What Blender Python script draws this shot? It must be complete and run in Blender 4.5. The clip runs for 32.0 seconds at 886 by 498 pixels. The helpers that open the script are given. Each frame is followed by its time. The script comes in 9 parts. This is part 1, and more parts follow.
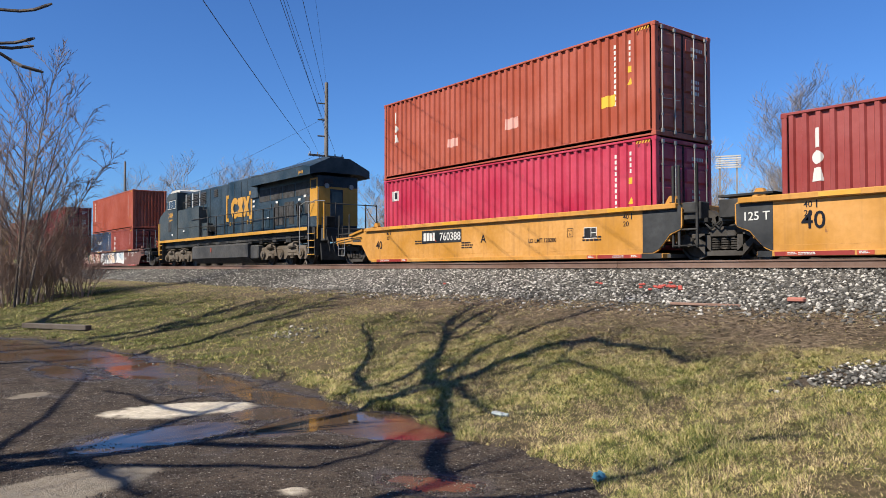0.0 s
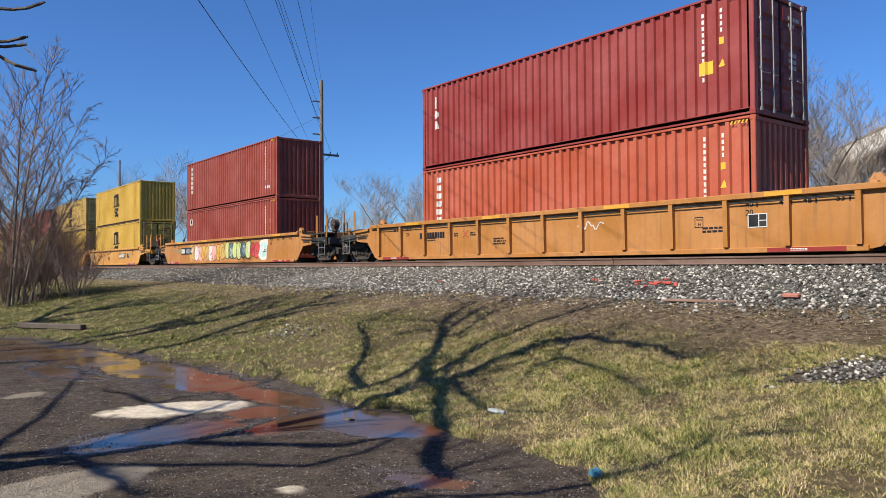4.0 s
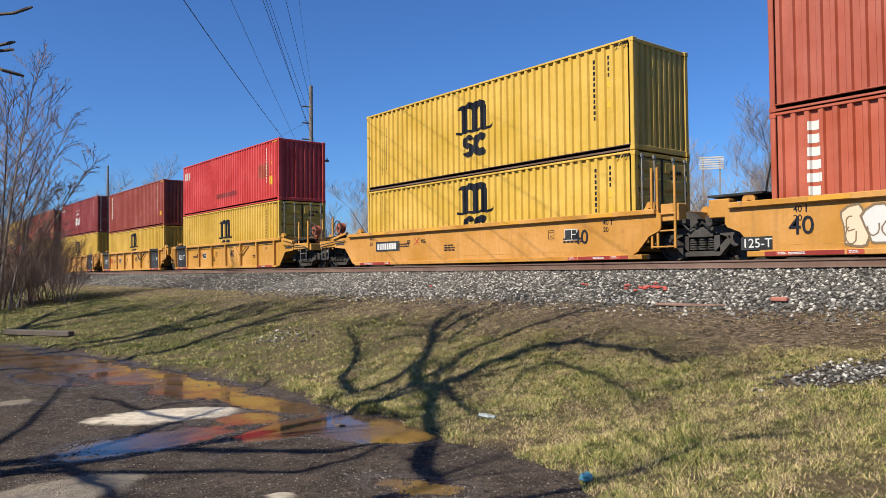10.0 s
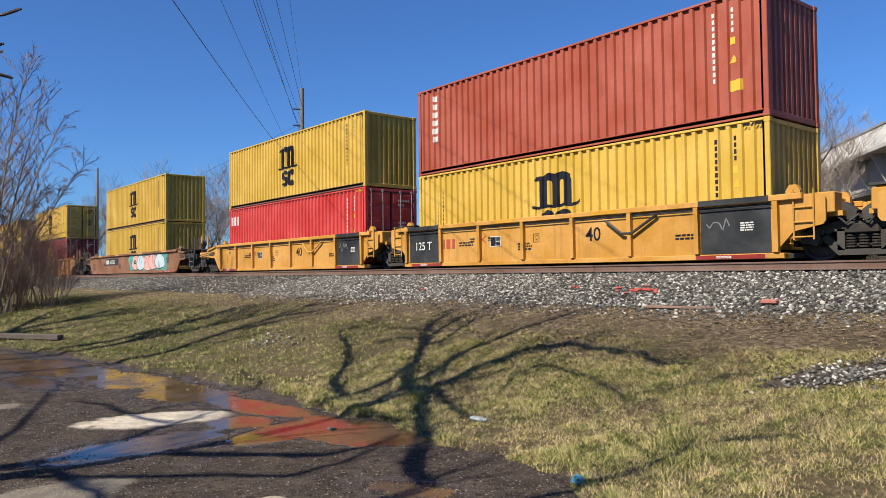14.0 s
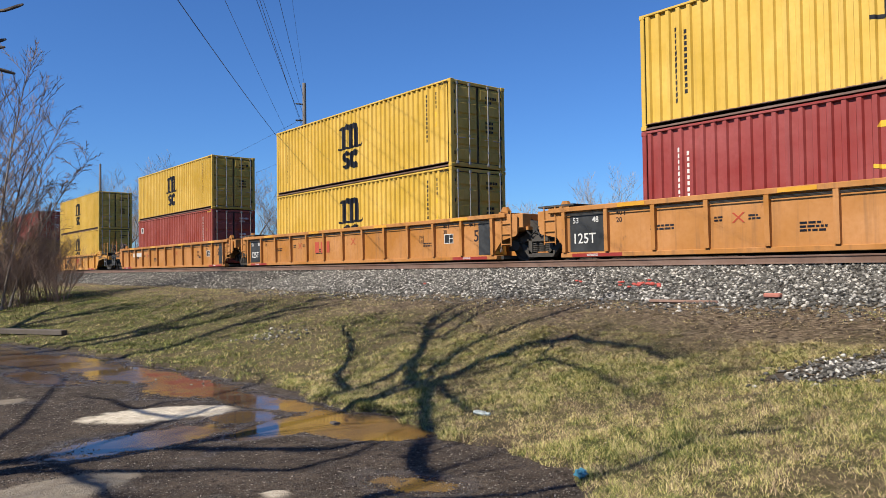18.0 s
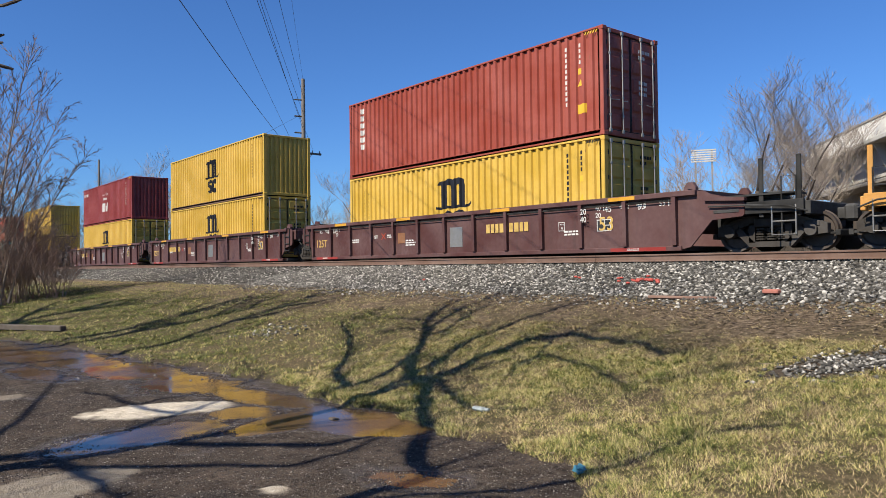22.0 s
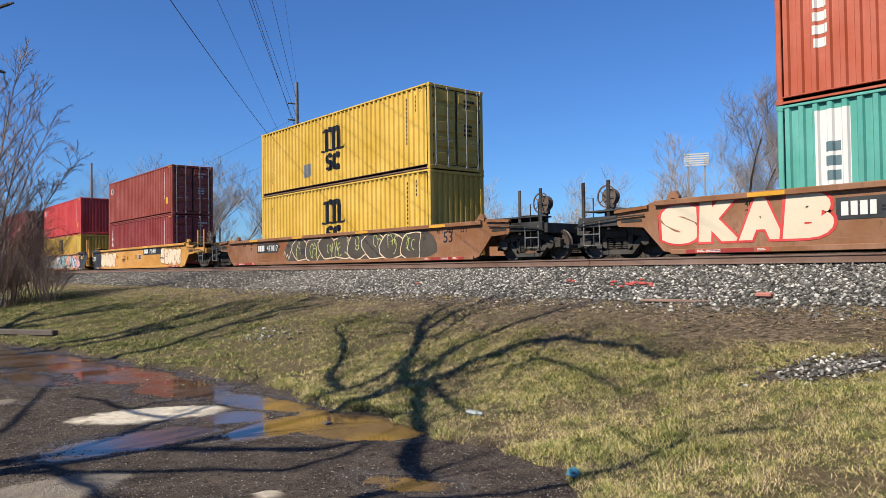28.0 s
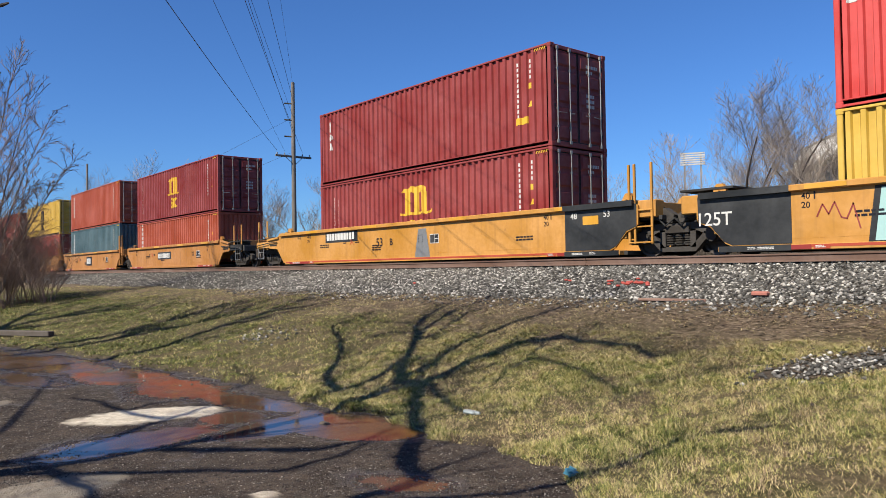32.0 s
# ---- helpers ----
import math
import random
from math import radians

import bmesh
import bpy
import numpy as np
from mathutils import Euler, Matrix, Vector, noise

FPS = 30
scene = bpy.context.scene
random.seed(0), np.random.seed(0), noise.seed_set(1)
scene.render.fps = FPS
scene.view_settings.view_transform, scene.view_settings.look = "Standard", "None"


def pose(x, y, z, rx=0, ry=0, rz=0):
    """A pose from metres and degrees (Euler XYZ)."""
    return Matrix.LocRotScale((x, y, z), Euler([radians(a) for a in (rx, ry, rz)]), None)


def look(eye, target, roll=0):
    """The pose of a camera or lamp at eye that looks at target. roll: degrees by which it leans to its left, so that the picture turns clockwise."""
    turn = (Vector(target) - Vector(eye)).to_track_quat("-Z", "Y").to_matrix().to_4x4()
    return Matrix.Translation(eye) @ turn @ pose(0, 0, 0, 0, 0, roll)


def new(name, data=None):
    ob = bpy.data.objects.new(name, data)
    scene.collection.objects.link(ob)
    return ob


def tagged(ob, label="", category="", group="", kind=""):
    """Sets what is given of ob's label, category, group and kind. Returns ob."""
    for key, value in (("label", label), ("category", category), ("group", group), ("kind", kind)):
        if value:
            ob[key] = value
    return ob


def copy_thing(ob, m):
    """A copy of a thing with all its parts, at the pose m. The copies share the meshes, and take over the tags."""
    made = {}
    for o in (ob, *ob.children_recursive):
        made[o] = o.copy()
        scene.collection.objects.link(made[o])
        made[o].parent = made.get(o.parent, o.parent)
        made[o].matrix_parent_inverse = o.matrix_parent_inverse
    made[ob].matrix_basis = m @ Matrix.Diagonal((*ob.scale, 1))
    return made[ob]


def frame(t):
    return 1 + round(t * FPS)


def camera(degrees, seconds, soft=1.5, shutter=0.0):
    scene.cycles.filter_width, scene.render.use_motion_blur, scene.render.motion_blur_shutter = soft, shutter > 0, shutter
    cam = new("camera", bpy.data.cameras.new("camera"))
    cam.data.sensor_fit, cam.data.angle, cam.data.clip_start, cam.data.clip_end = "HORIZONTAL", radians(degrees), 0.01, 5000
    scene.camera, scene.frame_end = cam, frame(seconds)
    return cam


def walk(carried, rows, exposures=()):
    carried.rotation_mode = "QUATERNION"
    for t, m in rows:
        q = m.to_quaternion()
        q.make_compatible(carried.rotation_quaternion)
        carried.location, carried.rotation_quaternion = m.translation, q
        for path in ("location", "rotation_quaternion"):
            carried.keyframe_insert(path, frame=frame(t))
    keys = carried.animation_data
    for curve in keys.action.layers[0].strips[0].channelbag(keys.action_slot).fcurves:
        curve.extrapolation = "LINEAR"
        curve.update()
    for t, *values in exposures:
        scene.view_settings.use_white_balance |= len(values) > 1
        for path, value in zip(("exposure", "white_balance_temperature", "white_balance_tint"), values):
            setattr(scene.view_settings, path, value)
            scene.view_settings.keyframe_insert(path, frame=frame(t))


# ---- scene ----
EYE = 1.96
RAIL = 2.15          # height of the rail head
TRACK_Y = 16.61      # centre line of the track
cam = camera(61.76, 32.0, soft=0.65)
PATH = [
    (0, pose(0, 0, EYE, 91.52, 0.10, 52.10)), (0.5, pose(0, 0, EYE, 91.51, 0.04, 52.03)),
    (1, pose(0, 0, EYE, 91.49, 0.02, 51.96)), (1.5, pose(0, 0, EYE, 91.45, 0.11, 51.87)),
    (2, pose(0, 0, EYE, 91.40, 0.15, 51.82)), (2.5, pose(0, 0, EYE, 91.38, 0.21, 51.81)),
    (3, pose(0, 0, EYE, 91.35, 0.33, 51.81)), (3.5, pose(0, 0, EYE, 91.33, 0.35, 51.81)),
    (5.5, pose(0, 0, EYE, 91.48, 0.37, 51.43)), (6, pose(0, 0, EYE, 91.59, 0.39, 51.28)),
    (6.5, pose(0, 0, EYE, 91.65, 0.41, 51.16)), (7, pose(0, 0, EYE, 91.67, 0.41, 51.10)),
    (7.5, pose(0, 0, EYE, 91.67, 0.42, 51.06)), (8, pose(0, 0, EYE, 91.67, 0.43, 50.99)),
    (8.5, pose(0, 0, EYE, 91.72, 0.46, 50.93)), (9, pose(0, 0, EYE, 91.74, 0.50, 50.89)),
    (9.5, pose(0, 0, EYE, 91.74, 0.49, 50.92)), (10, pose(0, 0, EYE, 91.71, 0.54, 51.02)),
    (10.5, pose(0, 0, EYE, 91.67, 0.52, 51.10)), (11, pose(0, 0, EYE, 91.66, 0.52, 51.09)),
    (11.5, pose(0, 0, EYE, 91.70, 0.53, 50.97)), (12, pose(0, 0, EYE, 91.79, 0.48, 50.80)),
    (12.5, pose(0, 0, EYE, 91.86, 0.51, 50.61)), (13, pose(0, 0, EYE, 91.90, 0.53, 50.48)),
    (13.5, pose(0, 0, EYE, 91.92, 0.59, 50.41)), (14, pose(0, 0, EYE, 91.92, 0.60, 50.36)),
    (14.5, pose(0, 0, EYE, 91.92, 0.59, 50.29)), (16.5, pose(0, 0, EYE, 91.79, 0.73, 50.26)),
    (17, pose(0, 0, EYE, 91.68, 0.77, 50.41)), (17.5, pose(0, 0, EYE, 91.59, 0.73, 50.53)),
    (18, pose(0, 0, EYE, 91.50, 0.74, 50.57)), (18.5, pose(0, 0, EYE, 91.45, 0.73, 50.54)),
    (19, pose(0, 0, EYE, 91.41, 0.77, 50.47)), (19.5, pose(0, 0, EYE, 91.35, 0.80, 50.48)),
    (20, pose(0, 0, EYE, 91.27, 0.80, 50.53)), (20.5, pose(0, 0, EYE, 91.16, 0.83, 50.66)),
    (21, pose(0, 0, EYE, 91.11, 0.80, 50.74)), (21.5, pose(0, 0, EYE, 91.12, 0.75, 50.70)),
    (22, pose(0, 0, EYE, 91.19, 0.72, 50.49)), (22.5, pose(0, 0, EYE, 91.30, 0.70, 50.22)),
    (23, pose(0, 0, EYE, 91.39, 0.71, 49.94)), (23.5, pose(0, 0, EYE, 91.45, 0.73, 49.77)),
    (24, pose(0, 0, EYE, 91.45, 0.74, 49.75)), (24.5, pose(0, 0, EYE, 91.43, 0.75, 49.75)),
    (25, pose(0, 0, EYE, 91.45, 0.72, 49.75)), (25.5, pose(0, 0, EYE, 91.50, 0.66, 49.74)),
    (27.5, pose(0, 0, EYE, 91.47, 0.75, 50.01)), (28, pose(0, 0, EYE, 91.47, 0.77, 50.01)),
    (28.5, pose(0, 0, EYE, 91.50, 0.80, 49.96)), (29, pose(0, 0, EYE, 91.54, 0.77, 49.91)),
    (29.5, pose(0, 0, EYE, 91.57, 0.86, 49.86)), (30, pose(0, 0, EYE, 91.57, 0.86, 49.86)),
    (30.5, pose(0, 0, EYE, 91.56, 0.89, 49.86)), (31, pose(0, 0, EYE, 91.51, 0.88, 49.81)),
    (31.5, pose(0, 0, EYE, 91.50, 0.85, 49.78)), (32, pose(0, 0, EYE, 91.45, 0.93, 49.76)),
]
walk(cam, PATH, [(0.0, 0.84), (1.0, 0.92), (2.0, 0.95), (3.5, 0.83), (6.0, 0.78), (9.0, 0.75), (20.0, 0.80), (32.0, 0.79)])

# travel of the train along the track, metres, every two seconds
TRAVEL = [0.0, 36.28, 72.0, 107.39, 142.6, 177.68, 212.68, 247.57, 282.37, 317.07, 351.67, 386.2, 420.67, 455.09, 489.45, 523.67, 557.62]

# ---- light: clear spring noon, sun square to the track behind the viewer ----
SUN_EL, SUN_X = radians(44), 0.04
world = bpy.data.worlds.new("world")
scene.world = world
world.use_nodes = True
wn = world.node_tree.nodes
sky = wn.new("ShaderNodeTexSky")
sky.sky_type, sky.sun_disc = "NISHITA", False
sky.sun_elevation, sky.sun_rotation = SUN_EL, math.atan2(SUN_X, -1.0)
sky.air_density, sky.dust_density, sky.ozone_density = 1.0, 0.3, 2.5
deep = wn.new("ShaderNodeMix")          # clear deep blue air
deep.data_type, deep.blend_type = "RGBA", "MULTIPLY"
deep.inputs[0].default_value, deep.inputs[7].default_value = 1.0, (0.455, 0.79, 1.29, 1)
world.node_tree.links.new(sky.outputs[0], deep.inputs[6])
world.node_tree.links.new(deep.outputs[2], wn["Background"].inputs[0])
wn["Background"].inputs[1].default_value = 0.0605
SUN_DIR = Vector((SUN_X, -1, math.tan(SUN_EL)))     # towards the sun
sun_lamp = bpy.data.lights.new("sun", "SUN")
sun_lamp.energy, sun_lamp.angle, sun_lamp.color = 5.0, radians(0.42), (1.0, 0.915, 0.775)
sun = new("sun", sun_lamp)
sun.matrix_world = look(SUN_DIR * 60, (0, 0, 0))


# ---- geometry helpers ----
class Geo:
    """Collects vertices and faces of one mesh."""

    def __init__(self):
        self.v, self.f = [], []

    def add(self, verts, faces):
        n = len(self.v)
        self.v += [tuple(p) for p in verts]
        self.f += [tuple(i + n for i in f) for f in faces]
        return self

    def box(self, x0, x1, y0, y1, z0, z1, bev=0.0):
        if bev <= 0:
            v = [(x, y, z) for z in (z0, z1) for y in (y0, y1) for x in (x0, x1)]
            return self.add(v, [(0, 2, 3, 1), (4, 5, 7, 6), (0, 1, 5, 4), (2, 6, 7, 3), (0, 4, 6, 2), (1, 3, 7, 5)])
        b = min(bev, (x1 - x0) / 2.01, (y1 - y0) / 2.01, (z1 - z0) / 2.01)
        rings = []
        for z, q in ((z0, b), (z0 + b, 0), (z1 - b, 0), (z1, b)):
            rings.append([(x0 + q, y0 + b, z), (x0 + b, y0 + q, z), (x1 - b, y0 + q, z), (x1 - q, y0 + b, z),
                          (x1 - q, y1 - b, z), (x1 - b, y1 - q, z), (x0 + b, y1 - q, z), (x0 + q, y1 - b, z)])
        return self.loft(rings)

    def loft(self, rings, caps=True, closed=True):
        n = len(rings[0])
        v = [p for r in rings for p in r]
        f = []
        for k in range(len(rings) - 1):
            for i in range(n if closed else n - 1):
                j = (i + 1) % n
                f.append((k * n + i, k * n + j, (k + 1) * n + j, (k + 1) * n + i))
        if caps:
            f.append(tuple(range(n - 1, -1, -1)))
            f.append(tuple(range((len(rings) - 1) * n, len(rings) * n)))
        return self.add(v, f)

    def tube(self, a, b, r, n=8, r2=None, caps=True):
        a, b = Vector(a), Vector(b)
        d = (b - a)
        if d.length < 1e-6:
            return self
        d.normalize()
        u = d.orthogonal().normalized()
        w = d.cross(u)
        r2 = r if r2 is None else r2
        rings = []
        for p, q in ((a, r), (b, r2)):
            rings.append([p + (u * math.cos(2 * math.pi * i / n) + w * math.sin(2 * math.pi * i / n)) * q for i in range(n)])
        return self.loft(rings, caps)

    def pipe(self, pts, r, n=6):
        pts = [Vector(p) for p in pts]
        rings, u = [], None
        for i, p in enumerate(pts):
            d = (pts[min(i + 1, len(pts) - 1)] - pts[max(i - 1, 0)]).normalized()
            u = (d.orthogonal() if u is None else u - d * u.dot(d)).normalized()
            w = d.cross(u)
            rings.append([p + (u * math.cos(2 * math.pi * k / n) + w * math.sin(2 * math.pi * k / n)) * r for k in range(n)])
        return self.loft(rings)

    def slab_xz(self, pts, y0, y1):
        """A polygon in x and z, given thickness from y0 to y1."""
        return self.loft([[(x, y0, z) for x, z in pts], [(x, y1, z) for x, z in pts]])

    def slab_yz(self, pts, x0, x1):
        return self.loft([[(x0, y, z) for y, z in pts], [(x1, y, z) for y, z in pts]])

    def ring(self, c, axis, r_out, r_in, w, n=20):
        """A flat ring about an axis ('x', 'y' or 'z')."""
        prof = [(r_in, -w / 2), (r_out, -w / 2), (r_out, w / 2), (r_in, w / 2)]
        rows = []
        for i in range(n + 1):
            a = 2 * math.pi * i / n
            row = []
            for r, h in prof:
                p, q = r * math.cos(a), r * math.sin(a)
                row.append({"x": (c[0] + h, c[1] + p, c[2] + q), "y": (c[0] + p, c[1] + h, c[2] + q), "z": (c[0] + p, c[1] + q, c[2] + h)}[axis])
            rows.append(row)
        return self.loft(rows, caps=False)

    def mesh(self, name="mesh", smooth=False):
        me = bpy.data.meshes.new(name)
        me.from_pydata(self.v, [], self.f)
        if smooth:
            me.shade_smooth()
        me.update()
        return me


def put(me, mat):
    """A slot for the mesh whose material belongs to the object."""
    if not me.materials:
        me.materials.append(None)
    return me


FINE = ("lettering", "scrawl", "graffiti_fill", "graffiti_outline", "graffiti_line", "graffiti_background", "number_mark", "hazard_stripes", "star_marks", "line_mark", "spring_pack", "air_hoses", "journal_box", "underframe_piping")


def part(name, geo, material, parent, label="", at=None):
    me = geo if isinstance(geo, bpy.types.Mesh) else geo.mesh(name)
    put(me, material)
    ob = new(name, me)
    ob.material_slots[0].link = "OBJECT"
    ob.material_slots[0].material = material
    ob.parent = parent
    if parent is not None and name in FINE:
        ob["kind"] = "stuff"
    if at is not None:
        ob.matrix_basis = at if isinstance(at, Matrix) else Matrix.Translation(at)
    if label:
        ob["label"] = label
    return ob


def thing(name, label, category, group="", kind="", at=(0, 0, 0)):
    ob = new(name)
    ob.empty_display_size = 0.2
    ob.location = at
    return tagged(ob, label, category, group, kind)


def solid(name, geo, material, label, category="", group="", kind="", at=(0, 0, 0)):
    ob = part(name, geo, material, None)
    ob.location = at
    return tagged(ob, label, category, group, kind)


# ---- materials ----
def shader(name):
    m = bpy.data.materials.new(name)
    m.use_nodes = True
    nt = m.node_tree
    return m, nt.nodes, nt.links, nt.nodes["Principled BSDF"]


def rgba(c, k=1.0):
    return (min(1, c[0] * k), min(1, c[1] * k), min(1, c[2] * k), 1)


def paint(name, col, rough=0.5, metal=0.0, wear=(0.16, 0.07, 0.03), worn=0.25, fade=0.3, streak=0.4, bump=0.1, scale=1.0, dust=None, tone=0.595, gloss=0.4):
    """Painted or bare surface: two scales of fading, upright dirt streaks, worn spots of another colour, fine relief."""
    col = tuple(v * tone for v in col)
    m, nd, ln, bs = shader(name)
    tc, oi = nd.new("ShaderNodeTexCoord"), nd.new("ShaderNodeObjectInfo")
    off = nd.new("ShaderNodeVectorMath")
    off.operation = "MULTIPLY_ADD"
    cm = nd.new("ShaderNodeCombineXYZ")
    for i in range(3):
        ln.new(oi.outputs["Random"], cm.inputs[i])
    ln.new(cm.outputs[0], off.inputs[0])
    off.inputs[1].default_value = (37, 23, 11)
    ln.new(tc.outputs["Object"], off.inputs[2])

    def noise_tex(s, detail=4, stretch=(1, 1, 1), rough_=0.6):
        mp, n = nd.new("ShaderNodeMapping"), nd.new("ShaderNodeTexNoise")
        mp.inputs["Scale"].default_value = stretch
        ln.new(off.outputs[0], mp.inputs[0])
        ln.new(mp.outputs[0], n.inputs["Vector"])
        n.inputs["Scale"].default_value, n.inputs["Detail"].default_value, n.inputs["Roughness"].default_value = s, detail, rough_
        return n.outputs[0]

    def ramp(src, lo, hi, a, b):
        r = nd.new("ShaderNodeMapRange")
        r.inputs[1].default_value, r.inputs[2].default_value, r.inputs[3].default_value, r.inputs[4].default_value = lo, hi, a, b
        ln.new(src, r.inputs[0])
        return r.outputs[0]

    def mix(fac, a, b, mode="MIX"):
        x = nd.new("ShaderNodeMix")
        x.data_type, x.blend_type = "RGBA", mode
        for s, v in ((x.inputs[0], fac), (x.inputs[6], a), (x.inputs[7], b)):
            if isinstance(v, (int, float)):
                s.default_value = v
            elif isinstance(v, tuple):
                s.default_value = v
            else:
                ln.new(v, s)
        return x.outputs[2]

    big, fine = noise_tex(0.7 * scale), noise_tex(9 * scale, 5)
    c = mix(ramp(big, 0.35, 0.7, 0, 1), rgba(col, 1 - fade * 0.5), rgba(tuple(v + (0.5 - v) * fade * 0.25 for v in col), 1 + fade * 0.3))
    c = mix(ramp(fine, 0.3, 0.75, 0, 0.35), c, rgba(col, 1 - fade))
    if streak:
        run = noise_tex(2.2 * scale, 4, (3, 3, 0.18))
        c = mix(ramp(run, 0.52, 0.8, 0, streak), c, rgba(tuple(v * 0.35 + 0.02 for v in col)))
    if worn:
        spot = noise_tex(3.1 * scale, 7, (1, 1, 0.6), 0.7)
        c = mix(ramp(spot, 0.72 - worn * 0.2, 0.76 - worn * 0.12, 0, 0.85), c, rgba(wear))
    if dust:
        c = mix(ramp(noise_tex(1.4 * scale, 5), 0.4, 0.7, 0.1, 0.6), c, rgba(dust))
    ln.new(c, bs.inputs["Base Color"])
    ln.new(ramp(fine, 0.2, 0.8, rough - 0.1, min(1, rough + 0.18)), bs.inputs["Roughness"])
    bs.inputs["Metallic"].default_value = metal
    bs.inputs["Specular IOR Level"].default_value = gloss
    if bump:
        b = nd.new("ShaderNodeBump")
        b.inputs["Strength"].default_value, b.inputs["Distance"].default_value = bump, 0.02
        ln.new(fine, b.inputs["Height"])
        ln.new(b.outputs[0], bs.inputs["Normal"])
    return m


def flat(name, col, rough=0.55):
    return paint(name, col, rough, tone=0.7, worn=0.12, fade=0.15, streak=0.0, bump=0.0, gloss=0.15)


